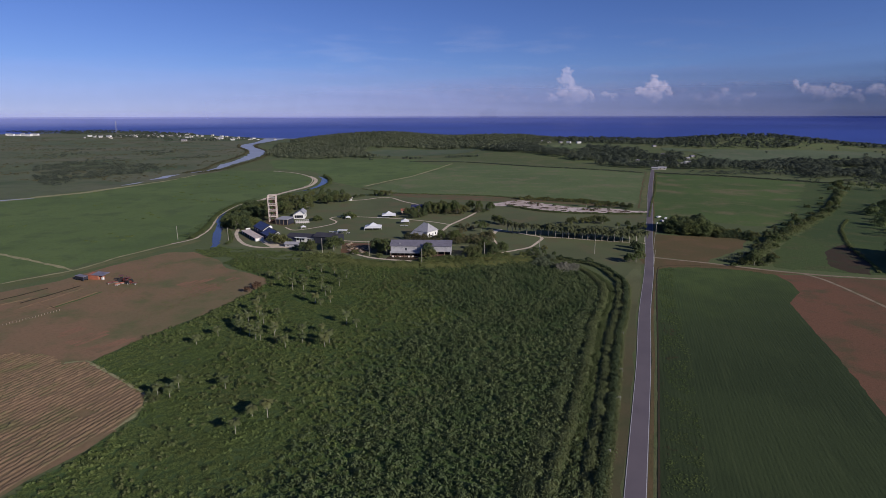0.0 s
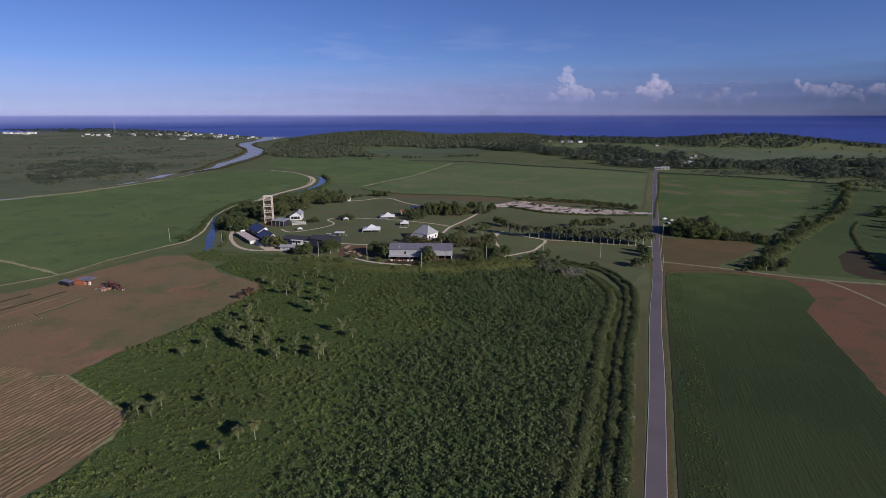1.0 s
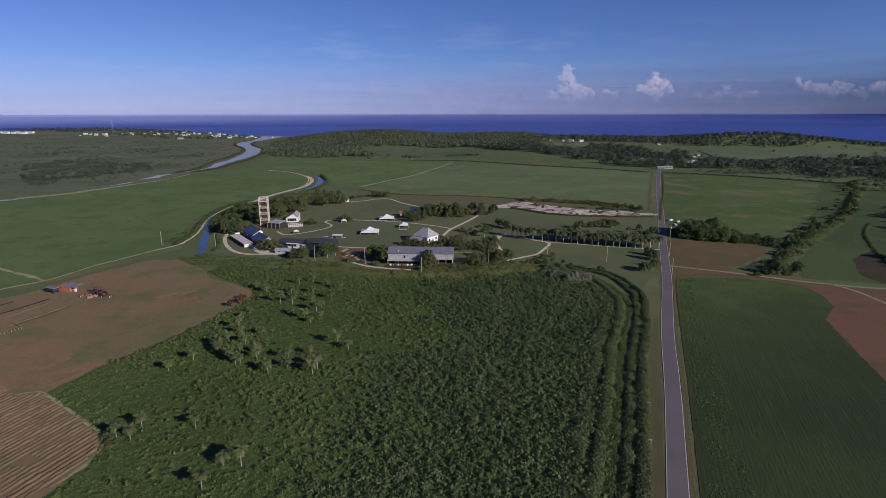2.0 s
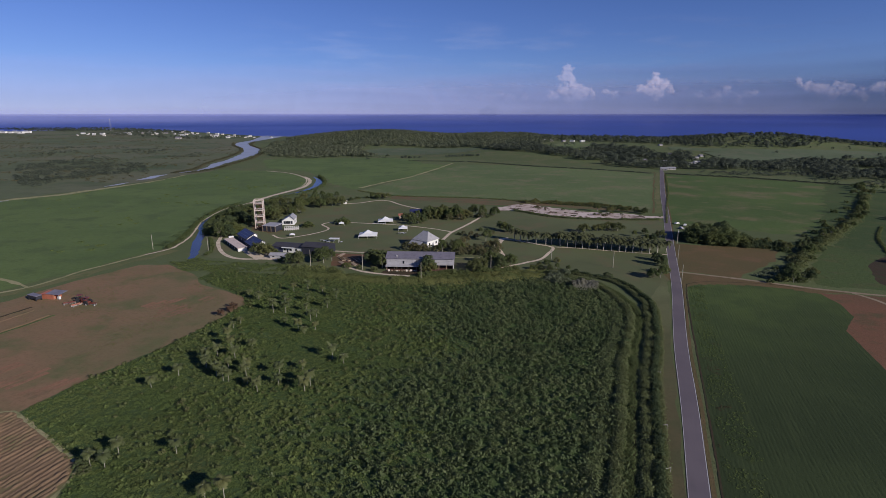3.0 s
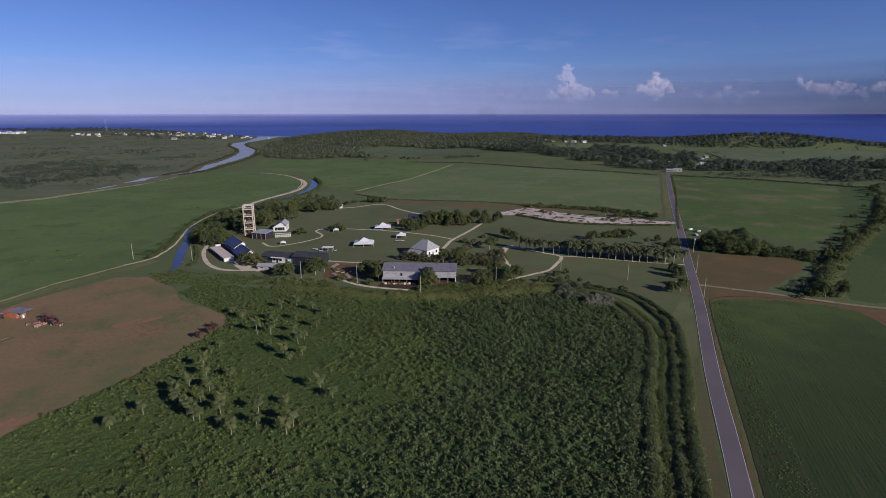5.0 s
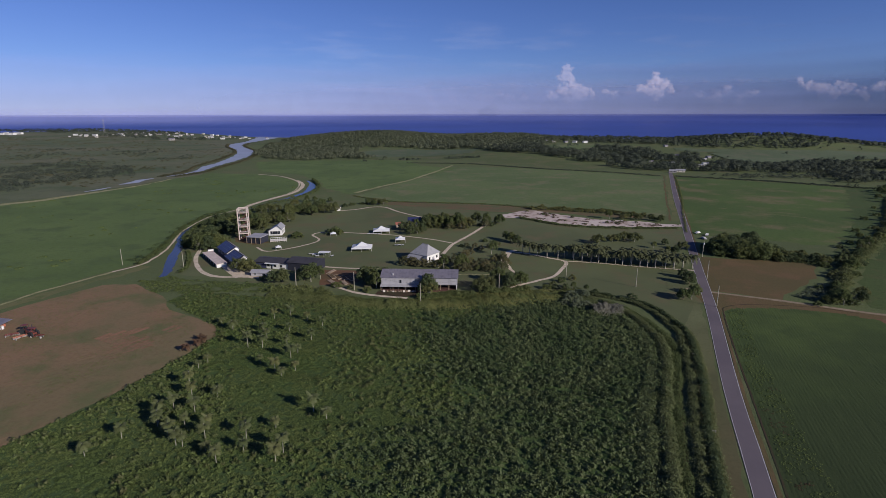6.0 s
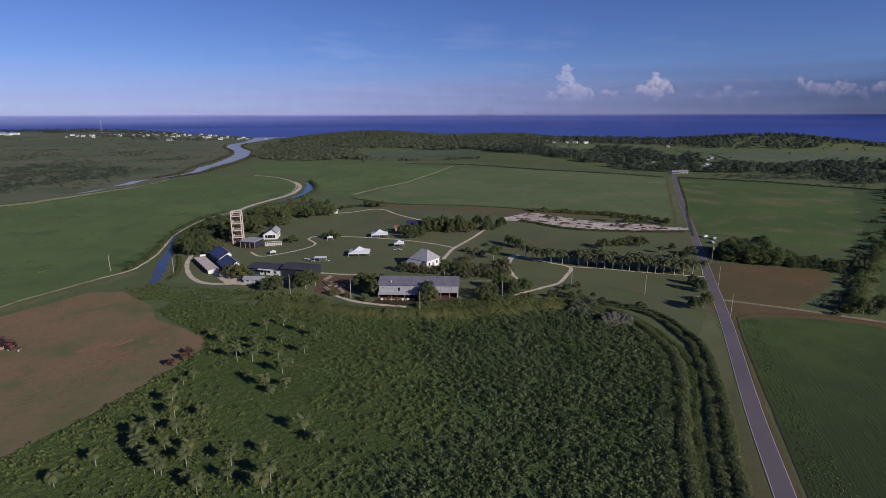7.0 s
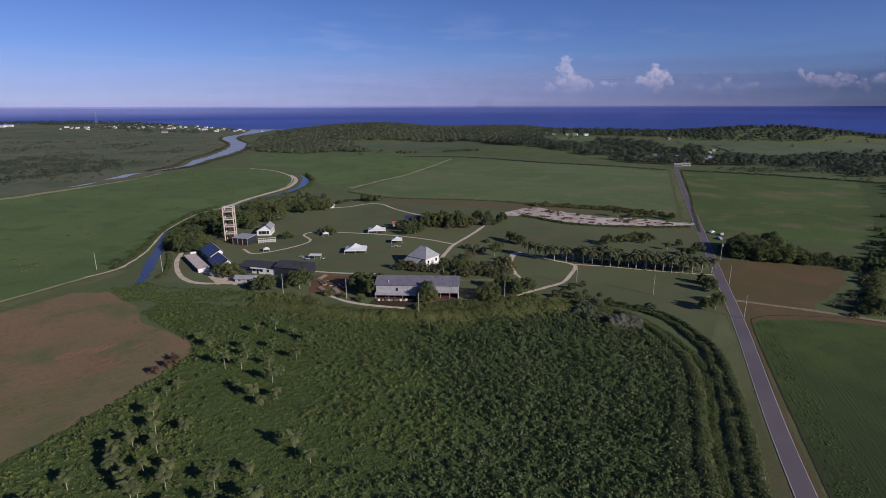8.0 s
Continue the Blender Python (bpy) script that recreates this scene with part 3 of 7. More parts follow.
BROWN = [(-215.1, 226.3), (-191.1, 252.8), (-181.2, 281.2), (-165.3, 309.6), (-150.3, 310.8), (-128.3, 292.9), (-117.3, 276.2), (-101.3, 266.4), (-90.4, 259), (-86.4, 248.9), (-90.3, 233.5), (-100.2, 203.6), (-111.1, 182), (-118, 163.4), (-96, 147.6), (-87.5, 140.8), (-84, 130), (-87.9, 114.2), (-93.9, 103.4), (-96.9, 92.5), (-109.8, 66.9), (-179.8, 56.8), (-230, 145.5)]
ploughed = patch("ploughed_field", BROWN, 0.06, "soil", "bare brown field, faintly lined by the plough", "field", 0.3)


def ridges(name, parent, outline, angle, spacing, half, tall, mat, seed, uneven=0.25, fade=0.0, step=2.0, z=0.034):
    """Rows of soil or low plants across a field, each row a low uneven ridge and a part of the field."""
    ang = radians(angle)
    fu, fv = np.array((math.cos(ang), math.sin(ang))), np.array((-math.sin(ang), math.cos(ang)))
    O = np.array(outline, float)
    a0, a1 = (O @ fu).min(), (O @ fu).max()
    b0, b1 = (O @ fv).min(), (O @ fv).max()
    rr = np.random.default_rng(seed)
    for off in np.arange(b0, b1, spacing):
        off = off + rr.normal(0, 0.08 * spacing)
        S = np.arange(a0, a1, step)
        P = fu[None] * S[:, None] + fv[None] * off
        ok = inside(P, outline)
        if fade:
            ok &= drift(P, 0.02, seed) + 0.5 * drift(P, 0.11, seed + 3.0) > fade - 1
        VV, FF, run = [], [], []
        for p, o in zip(P, list(ok[:-1]) + [False]):
            if o:
                run.append(p)
                continue
            if len(run) > 2:
                b = len(VV)
                for q0 in run:
                    zt = z + tall * max(0.15, 1 + uneven * rr.normal())
                    for d, zz in ((-half, z), (rr.normal(0, 0.12 * half), zt), (half, z)):
                        q = q0 + fv * d
                        VV.append((q[0], q[1], zz))
                for i in range(len(run) - 1):
                    for j in (0, 1):
                        FF.append((b + 3 * i + j, b + 3 * i + j + 3, b + 3 * i + j + 4, b + 3 * i + j + 1))
            run = []
        if FF:
            part(name, mesh_from(name, VV, np.array(FF), mat), mat, parent)


FUR = [(-174.8, 91.4), (-176, 158), (-150, 170.5), (-134, 169), (-126, 162), (-119.6, 163.4), (-115.6, 160.8), (-103.6, 152.6), (-91.0, 143.8), (-87.2, 140.3), (-85.9, 136.5), (-85.7, 129.7), (-87.0, 123.3), (-90.2, 116.8), (-92.4, 112.2), (-92.8, 107.1), (-97.9, 92.5), (-109.8, 74.8)]
ridges("furrow", ploughed, FUR, 71.5, 1.6, 0.52, 0.30, "furrow", 3, 0.45, 0.38, 1.2)
ridges("plough_line", ploughed, BROWN, 43.5, 2.4, 0.8, 0.022, "soil", 4, 0.5, 1.1)
ridges("plough_line", ploughed, [(-150, 222), (-128, 252), (-108, 262), (-92, 256), (-88, 246), (-92, 232), (-102, 202), (-113, 181), (-120, 168), (-140, 178), (-152, 200)], 64.0, 2.6, 1.0, 0.02, "red_plough", 41, 0.6, 1.15, 2.0, 0.036)
ribbon("field_margin", [(-126, 162.5), (-119.6, 163.9), (-115.6, 161.3), (-103.6, 153.1), (-91.0, 144.3), (-86.7, 140.4), (-85.2, 136.5), (-85.0, 129.7), (-86.3, 123.3)], 0.9, 0.075, "dry_line", "pale trodden edge of the furrowed field", "soil", 2, 0.2)
CROPR = [(113.2, 272), (118.2, 277.4), (130, 278), (154.5, 274.4), (163, 268), (167.4, 262), (166.8, 250), (162, 236), (148.8, 222), (138.7, 190.6), (128.8, 159.2), (118.4, 130.3), (100, 81.2), (69.6, 28.1), (19.9, 27.9), (33.7, 63.3), (46.4, 97.8), (71.8, 164.4), (98.3, 234.8)]

# ---- road, tracks and water ----
ROAD = [(-14.5, -45), (40.7, 98.1), (66.2, 164.5), (82.3, 208.6), (107.3, 272), (128.7, 330.4), (148.0, 382.4), (176.9, 459.8), (223.9, 587), (294.2, 769.9), (309.5, 809.2), (342.4, 876.6), (417.2, 1013.5)]
ribbon("road", ROAD, 4.7, 0.12, "asphalt", "straight worn grey asphalt country road", "road", 12, 0.06)
for off, wdt in ((2.2, 0.15), (-2.2, 0.12)):
    L = smooth_line(ROAD[:-3], 12)
    ribbon("road_line", [tuple(p) for p in L + normals_of(L) * off], wdt, 0.135, "line_paint", "faded white edge line", "road line", 12, 0.0, False)
L = smooth_line(ROAD[:-3], 12)
ribbon("shoulder", [tuple(p) for p in L + normals_of(L) * 2.9], 1.0, 0.09, "soil_right", "bare brown road shoulder", "shoulder", 12, 0.15, False)
L = smooth_line(ROAD[7:-3], 12)
ribbon("verge", [tuple(p) for p in L + normals_of(L) * -5.2], 4.6, 0.055, "straw", "dry grass verge along the far road", "verge", 12, 0.8, False)
ribbon("verge", [tuple(p) for p in L + normals_of(L) * -9.0], 1.4, 0.057, "soil_right", "worn brown line beside the far verge", "verge", 12, 0.5, False)
ribbon("track", [(109.8, 302.9), (118.3, 298.2), (143.8, 286), (167.2, 272.8), (183.2, 265.6), (197, 260.6), (221.2, 255.2), (324.3, 228.9)], 2.2, 0.10, "track", "pale dirt farm track between the fields", "track", 4, 0.12)
ribbon("track", [(183.7, 265), (187.2, 255.3), (187.9, 237.2), (187, 214.3), (185.3, 185)], 1.8, 0.09, "track", "pale dirt track across the red soil", "track", 4, 0.12)
ribbon("grass_strip", [(-250, 196), (-212, 245), (-193, 274), (-184.5, 292), (-178, 309), (-168.4, 326), (-162.4, 342.4)], 7.0, 0.088, "straw", "dry grass strip beside the levee track", "grass", 4, 1.0)
ribbon("levee", [(-240.1, 214.5), (-215.1, 249.9), (-195.5, 273.7), (-189.6, 295.8), (-182.2, 312.6), (-173.8, 331.6)], 1.9, 0.10, "dry_line", "pale dry grass track along the levee", "track", 4, 0.25)
ribbon("levee", [(-173.8, 331.6), (-166.4, 345), (-166.4, 358), (-169.5, 379), (-179.5, 414.1), (-184.5, 434.8), (-187.5, 483.8), (-178.5, 512.2), (-173.5, 555.2), (-160.6, 609.8), (-161.6, 649.9), (-171.6, 694.8), (-189.5, 731.1), (-216.4, 765.5), (-250.3, 787.3)],
       (1.6, 1.2, 0.8, 0.7, 0.9, 1.4, 2.0, 2.2), 0.10, "path", "pale dirt track on the levee along the canal", "track", 4, 0.2)
ribbon("levee", [(-176.5, 512.2), (-171.5, 555.2), (-158.6, 603), (-156.6, 640.1), (-164.6, 684), (-180.6, 718.3)], 4.5, 0.105, "path", "broad sandy levee bank at the river bend", "track", 5, 0.3)
ribbon("canal", [(-143.5, 322.5), (-146.5, 333.5), (-155.5, 357.1), (-167.5, 391.5), (-177.5, 414.1), (-183.5, 444.6), (-182.5, 474), (-170.5, 511.1), (-160.6, 547.3), (-147.6, 583.3), (-141.7, 620.4), (-147.0, 655.2), (-156.0, 690), (-168.0, 716)],
       (3.0, 5.5, 5.2, 3.6, 2.4, 1.8, 2.2, 4, 7, 10, 12, 12, 9, 5, 1.0), 0.08, "canal", "dark blue water of the canal beside the levee", "canal", 5, 0.3)
ribbon("river", [(-376.7, 624.5), (-371.6, 642.1), (-370.6, 659.7)], (2, 6, 2), 0.11, "river", "pale river pool among the reeds", "river", 5, 0.6)
ribbon("river", [(-374.6, 681.3), (-368.5, 702.8), (-371.5, 725.3), (-366.4, 741.9)], (3, 11, 12, 3), 0.11, "river", "pale river pool among the reeds", "river", 5, 0.8)
ribbon("river", [(-441.5, 500.1), (-421.2, 514.8), (-406.1, 526.5)], (2, 5, 2), 0.11, "river", "pale river pool among the reeds", "river", 5, 0.6)
ribbon("river", [(-356.4, 757.4), (-349.3, 783.7), (-346.2, 817.8), (-358.1, 891.7), (-365, 977.6), (-378, 1059.5), (-400, 1160), (-432, 1245), (-492, 1360), (-530, 1475), (-537, 1590), (-560, 1760), (-590, 1950)],
       (4, 15, 20, 28, 33, 34, 32, 28, 29, 40, 56, 68, 80), 0.95, "river", "pale river winding to the sea", "river", 12, 1.5)
ribbon("lane", [(-91.8, 508.7), (-76.9, 515.4), (-65, 527), (-53.1, 526), (-39.2, 503.4), (-20.3, 480.8), (-9.3, 473)], 2.0, 0.10, "path", "sandy lane across the lawn", "lane", 3, 0.08)
ribbon("lane", [(28.4, 453.2), (27.9, 450.3), (17.6, 423), (5.7, 396.6), (1.8, 386.9), (-3.1, 366.3), (-7.1, 347.7)], 2.2, 0.10, "path", "sandy lane across the lawn", "lane", 3, 0.08)
ribbon("lane", [(-116.6, 383.4), (-107.2, 373.6), (-94.2, 382.4), (-84.7, 395.1), (-83.4, 404.9), (-90.7, 417.6), (-86.5, 425.4), (-73.8, 425.4), (-54.9, 421.4), (-33, 415.4), (-11.2, 404.5), (2.8, 393.7)], 1.5, 0.095, "path", "narrow sandy lane winding over the lawn", "lane", 3, 0.08)
ribbon("lane", [(-150.5, 387.5), (-147.5, 373.7), (-142.2, 357), (-132.5, 338.3), (-122.5, 326.5), (-112.5, 322.1), (-98.5, 323.2)], 2.4, 0.10, "path", "sandy loop lane round the lawn", "lane", 3, 0.1)
ribbon("lane", [(40.5, 375), (36.5, 372), (32.3, 360.3), (30.6, 349.6), (31.7, 338.8), (33.7, 329)], (2.6, 4.0, 4.0, 3.0, 0.8), 0.10, "path", "wide sandy lane", "lane", 3, 0.15)
ribbon("lane", [(28.8, 304.5), (32.7, 308), (44.3, 316.2), (52, 322.1), (58.4, 333.8), (64.3, 349.5), (56.4, 357.8), (46.4, 367.1), (34.5, 373)], 1.9, 0.105, "path", "sandy loop lane round the lawn", "lane", 3, 0.1)
ribbon("lane", [(62.3, 351.4), (81.2, 347), (99, 340.5), (122.7, 333.6), (130.6, 331.6)], 1.3, 0.095, "path", "narrow lane under the palms", "lane", 3, 0.1)
ribbon("field_margin", [(2, 327), (5.8, 326.1), (18.7, 326.0), (27.3, 325.9), (31.2, 323.0)], 0.9, 0.09, "dry_line", "pale grass line along the thicket", "grass", 3, 0.2)
ribbon("lane", [(-68.7, 341.1), (-53.7, 337.6), (-35.8, 336.5)], 1.6, 0.10, "path", "pale path behind the barn", "lane", 3, 0.1)
ribbon("lane", [(-56, 309), (-52.1, 305.1), (-46.1, 300.2), (-40.8, 296.7), (-32, 293.4), (-18.8, 290.1)], 2.0, 0.10, "path", "reddish sandy path along the barn", "lane", 3, 0.1)
ribbon("track", [(-330, 336), (-255.7, 302.6), (-224.7, 287.1), (-197, 272.4)], 2.4, 0.095, "dry_line", "faint worn track across the pasture", "track", 6, 0.4)
ribbon("field_margin", [(-92.5, 614.8), (-68.8, 668.8), (-43.7, 719.1), (-15.2, 810.2), (11.3, 905.1)], 4.0, 0.07, "dry_line", "pale grassy line between two fields", "grass", 8, 0.6)
ribbon("lane", [(-122.7, 345.4), (-114.4, 333.8), (-105.3, 321.0)], (3.0, 3.4, 2.4), 0.102, "path", "pale paved path from the farm building to the loop lane", "lane", 2, 0.1)
patch("forecourt", [(-120, 345), (-113, 350), (-106, 346), (-102, 340), (-101, 332), (-96.8, 324), (-90.5, 319.5), (-97, 320.2), (-105, 321.6), (-110, 329), (-116, 338)], 0.107, "path", "pale trodden forecourt between the farm building and the lane", "forecourt", 0.4, 1.5)
patch("bare_soil", [(-141, 413), (-128, 416), (-117, 404), (-112, 396), (-122, 390), (-136, 399)], 0.07, "soil_right", "brown trodden earth round the tower and pavilion", "soil", 1.2, 2.5)
ribbon("marsh_bank", [(-423.3, 505.5), (-403.8, 538.1), (-382.1, 566.4), (-366.6, 612.2), (-346.4, 671.6), (-339.9, 736.3)], (9.0, 11.0, 9.0, 5.0, 3.0), 0.10, "dry_line", "pale dry reed bank between marsh and pasture", "bank", 6, 1.2)
ribbon("pasture", [(190, 1085), (240, 1120), (300, 1180)], (60.0, 90.0, 60.0), 0.8, "pasture_far", "light green meadow among the woods", "field", 14, 3.0)
ribbon("pasture", [(430, 1085), (520, 1062), (620, 1050), (720, 1046), (830, 1044)], (40.0, 50.0, 50.0, 40.0), 0.8, "slope_grass_hazed", "pale dry meadow below the ridge", "field", 14, 3.0)
ribbon("pasture", [(470, 985), (576, 985), (700, 1010), (830, 1000), (960, 960)], (110.0, 90.0, 70.0, 60.0), 0.9, "slope_grass_hazed", "light green meadow on the slope", "field", 14, 3.0)
ribbon("pasture", [(-170, 1190), (-120, 1170), (-40, 1160), (60, 1140)], (130.0, 190.0, 150.0, 60.0), 0.5, "slope_grass_hazed", "pale meadow at the foot of the hill", "field", 14, 4.0)
patch("gravel_lot", [(39.2, 486.3), (50, 495), (63.8, 507.6), (74.7, 508.5), (90.5, 489.9), (111.3, 471.3), (144.9, 462.3), (156.7, 452.5), (172.5, 449.5), (170.6, 441.7), (146.9, 439.9), (110.4, 444), (85.7, 450.9), (70.9, 467.6), (59, 478.4), (41.2, 474.6)],
      0.10, "sand", "pale gravel parking lot with dark patches", "gravel lot", 0.8, 3)
# ---- plants ----


def make_tree(name, seed, h, rad, n, leaf, mat, label, group, trunk="bark", low=0.18, count=30, loose=0.35):
    """A broad-leaved tree: tapered trunk with limbs, and a crown of leaves in many uneven lobes; a loose one has gaps and strays."""
    r = np.random.default_rng(seed)
    t = thing(name, Matrix(), label, "tree", group)
    sh = Shape()
    fork = h * (0.22 + 0.4 * low)
    sh.tube((0, 0, -0.1), (r.normal(0, 0.15), r.normal(0, 0.15), fork), 0.027 * h, 0.018 * h, 7)
    lean = r.normal(0, 0.14, 2) * rad
    lobes = []
    for i in range(count):
        w = i * 2.4 + r.normal(0, 0.35)
        rise = math.asin(max(-0.15, 1 - 1.15 * (i + 0.5) / count))
        rho = 0.60 + 0.30 * r.random()
        size = rad * (0.20 + 0.13 * r.random())
        z = h * (low + 0.12 + (0.80 - low) * max(0.0, rho * math.sin(rise)))
        c = (math.cos(w) * math.cos(rise) * rad * rho + lean[0] * z / h, math.sin(w) * math.cos(rise) * rad * rho + lean[1] * z / h, z)
        lobes.append((*c, size, size * h / rad * (0.40 + 0.18 * r.random())))
        if i % 2 == 0:
            sh.tube((0, 0, fork * 0.9), c, 0.010 * h, 0.003 * h, 5)
    part("trunk", sh, trunk, t)
    C, d = crown(lobes, n, r, 0.45 + loose)
    stray = r.random(n) < 0.25 * loose
    C = C + np.where(stray[:, None], r.normal(0, 0.10 * rad, (n, 3)), 0)
    C[:, 2] = np.maximum(C[:, 2], 0.1)
    V, F = leaves(C, d, leaf * (0.6 + 0.7 * r.random(n)), 1.4, r)
    part("crown", mesh_from("crown", V, F, mat), mat, t)
    return t


def frond(P, F, base, w, length, rise, droop, width, r, pairs=9):
    """A drooping feather frond: a midrib with paired leaflets hanging to both sides."""
    d = np.array((math.cos(w), math.sin(w), 0.0))
    s = np.array((-math.sin(w), math.cos(w), 0.0))
    up = np.array((0, 0, 1.0))

    def at(u):
        return np.array(base) + d * length * (u - 0.15 * u * u) + up * (rise * u - droop * u * u)
    for i in range(pairs):
        u = (i + 0.6) / pairs
        a, b = at(u - 0.4 / pairs), at(u + 0.7 / pairs)
        ll = width * (0.45 + 1.1 * u) * (1.12 - u) * 1.5
        for e in (-1, 1):
            tip = (a + b) / 2 + s * e * ll + d * ll * 0.45 - up * ll * (0.35 + 0.3 * r.random())
            k = len(P)
            P += [tuple(a), tuple(b), tuple(tip + (b - a) * 0.35), tuple(tip - (b - a) * 0.15)]
            F.append((k, k + 1, k + 2, k + 3))


def make_palm(seed, h, label, group):
    r = np.random.default_rng(seed)
    t = thing("palm_tree", Matrix(), label, "palm", group)
    sh = Shape()
    sh.tube((0, 0, -0.1), (0, 0, h * 0.35), 0.2, 0.24, 8).tube((0, 0, h * 0.35), (0, 0, h * 0.6), 0.24, 0.15, 8)
    part("trunk", sh, "pale_bark", t)
    part("crownshaft", Shape().tube((0, 0, h * 0.6), (0, 0, h * 0.72), 0.17, 0.12, 8), "leaf_palm", t, "smooth green crownshaft")
    P, F = [], []
    for i in range(20):
        w = i * 2.4 + r.normal(0, 0.15)
        frond(P, F, (0, 0, h * 0.71), w, 3.7 + 0.6 * r.random(), 2.6 - 0.16 * i + r.normal(0, 0.2), 2.4 + 0.6 * r.random(), 0.85, r)
    part("crown", mesh_from("crown", P, np.array(F), "leaf_palm"), "leaf_palm", t)
    return t


def make_papaya(seed, h, mat, label):
    r = np.random.default_rng(seed)
    t = thing("papaya_tree", Matrix(), label, "papaya", "papaya trees in the plot")
    sh = Shape().tube((0, 0, -0.1), (r.normal(0, 0.2), r.normal(0, 0.2), h), 0.10, 0.07, 7)
    part("trunk", sh, "grey_bark" if mat != "leaf_dead" else "bark", t)
    P, F = [], []
    for i in range(24):
        w = i * 2.4 + r.normal(0, 0.3)
        frond(P, F, (0, 0, h - 0.2), w, 1.4 + 0.7 * r.random(), 1.2 - 0.08 * i + r.normal(0, 0.25), 0.5 + 0.5 * r.random(), 0.68, r, 4)
    part("crown", mesh_from("crown", P, np.array(F), mat), mat, t)
    return t


def plant_all(kinds, spots, seed, lo=0.8, hi=1.2, jitter=0.8):
    """Copies of a few trees at the given places, each turned and sized on its own."""
    r = np.random.default_rng(seed)
    for i, (x, y) in enumerate(spots):
        x, y = x + r.normal(0, jitter), y + r.normal(0, jitter)
        s = lo + (hi - lo) * r.random()
        copy_thing(kinds[int(r.integers(len(kinds)))], pose(x, y, height(x, y), 0, 0, r.random() * 360) @ Matrix.Diagonal((s, s, s * (0.9 + 0.2 * r.random()), 1)))


def set_scale_copy(kind, x, y, s, yaw):
    copy_thing(kind, pose(x, y, height(x, y), 0, 0, yaw) @ Matrix.Scale(s, 4))


def drop_kind(obs):
    """Removes the patterns that only served to be copied."""
    for ob in obs:
        for o in (*ob.children_recursive, ob):
            bpy.data.objects.remove(o)


GT = "trees round the farm buildings"
k_tree = [make_tree("tree", 11, 8.0, 4.4, 3600, 0.38, "leaf_tree", "leafy green tree with a broad uneven crown", GT),
          make_tree("tree", 12, 7.0, 5.0, 3200, 0.38, "leaf_light", "light green tree with a loose wide crown", GT, "grey_bark", 0.16, 26, 0.6),
          make_tree("tree", 13, 8.8, 4.2, 3800, 0.38, "leaf_dark", "dark green dense tree with a rounded crown", GT, "bark", 0.12, 34, 0.15),
          make_tree("tree", 14, 9.2, 3.4, 2600, 0.36, "leaf_tree", "slender green tree with an open ragged crown", GT, "grey_bark", 0.26, 22, 0.7)]
k_big = [make_tree("tree", 21, 10.0, 7.6, 7600, 0.48, "leaf_dark", "large dark green tree with a heavy crown", "large trees by the road", "bark", 0.02, 52, 0.25),
         make_tree("tree", 22, 9.0, 7.6, 7000, 0.48, "leaf_tree", "large green tree with a wide crown", "large trees by the road", "bark", 0.03, 46, 0.5)]
k_bush = [make_tree("bush", 31, 3.2, 2.5, 1100, 0.32, "leaf_tree", "green bush beside the lane", "bushes", "bark", 0.04, 16, 0.5),
          make_tree("bush", 32, 2.8, 2.6, 1100, 0.32, "leaf_dark", "dark green bush beside the lane", "bushes", "bark", 0.04, 16, 0.3),
          make_tree("bush", 33, 3.0, 2.2, 900, 0.30, "leaf_light", "light green straggling bush", "bushes", "bark", 0.04, 13, 0.7)]
k_olive = [make_tree("bush", 34, 4.4, 3.0, 1500, 0.32, "leaf_olive", "olive brown bush in the thicket", "thicket by the lane", "grey_bark", 0.08, 20, 0.6),
           make_tree("bush", 35, 5.0, 2.6, 1400, 0.32, "leaf_olive", "tall straggling olive bush in the thicket", "thicket by the lane", "grey_bark", 0.14, 18, 0.8)]
k_pale = [make_tree("bush", 36, 3.8, 3.0, 1900, 0.30, "leaf_pale", "pale greyish green bush at the end of the bank", "bushes at the bank", "grey_bark", 0.02, 22, 0.5)]
k_palm = [make_palm(41, 9.5, "royal palm with a pale smooth trunk", "palms along the lane"),
          make_palm(42, 9.0, "royal palm with a pale smooth trunk", "palms along the lane")]
k_pap = [make_papaya(51, 4.4, "leaf_papaya", "slender papaya tree standing in the weeds"),
         make_papaya(52, 3.7, "leaf_papaya", "slender papaya tree standing in the weeds"),
         make_papaya(53, 4.9, "leaf_papaya", "slender papaya tree standing in the weeds")]
k_dead = [make_papaya(54, 2.6, "leaf_dead", "withered brown papaya tree at the field edge")]

plant_all(k_tree, [(-153.5, 379.6), (-147.5, 375.7), (-148.5, 389.4), (-159.5, 406.2), (-161.5, 428.8), (-154.5, 424.8), (-144.5, 415.9), (-165.5, 445.4), (-152.5, 441.5), (-133.6, 441.4), (-134.6, 454.1), (-130.6, 467.8), (-123.6, 473.6), (-121.7, 488.3), (-118.7, 502), (-106.7, 488.2), (-108.7, 511.7), (-100.8, 501.9), (-93.8, 501.8), (-143.5, 434.5), (-141.6, 452.2), (-150.5, 399.3), (-142.5, 379.6), (-139.6, 463.9)], 1, 0.95, 1.3)
plant_all(k_big, [(-153.5, 385.5), (-146.5, 380.6), (-148.5, 393.4), (-156.5, 397.3), (-143.5, 388.4), (-158.5, 415), (-152.5, 426.7), (-157, 404), (-163, 418), (-166, 432), (-160, 440), (-164, 452)], 36, 0.75, 0.95)
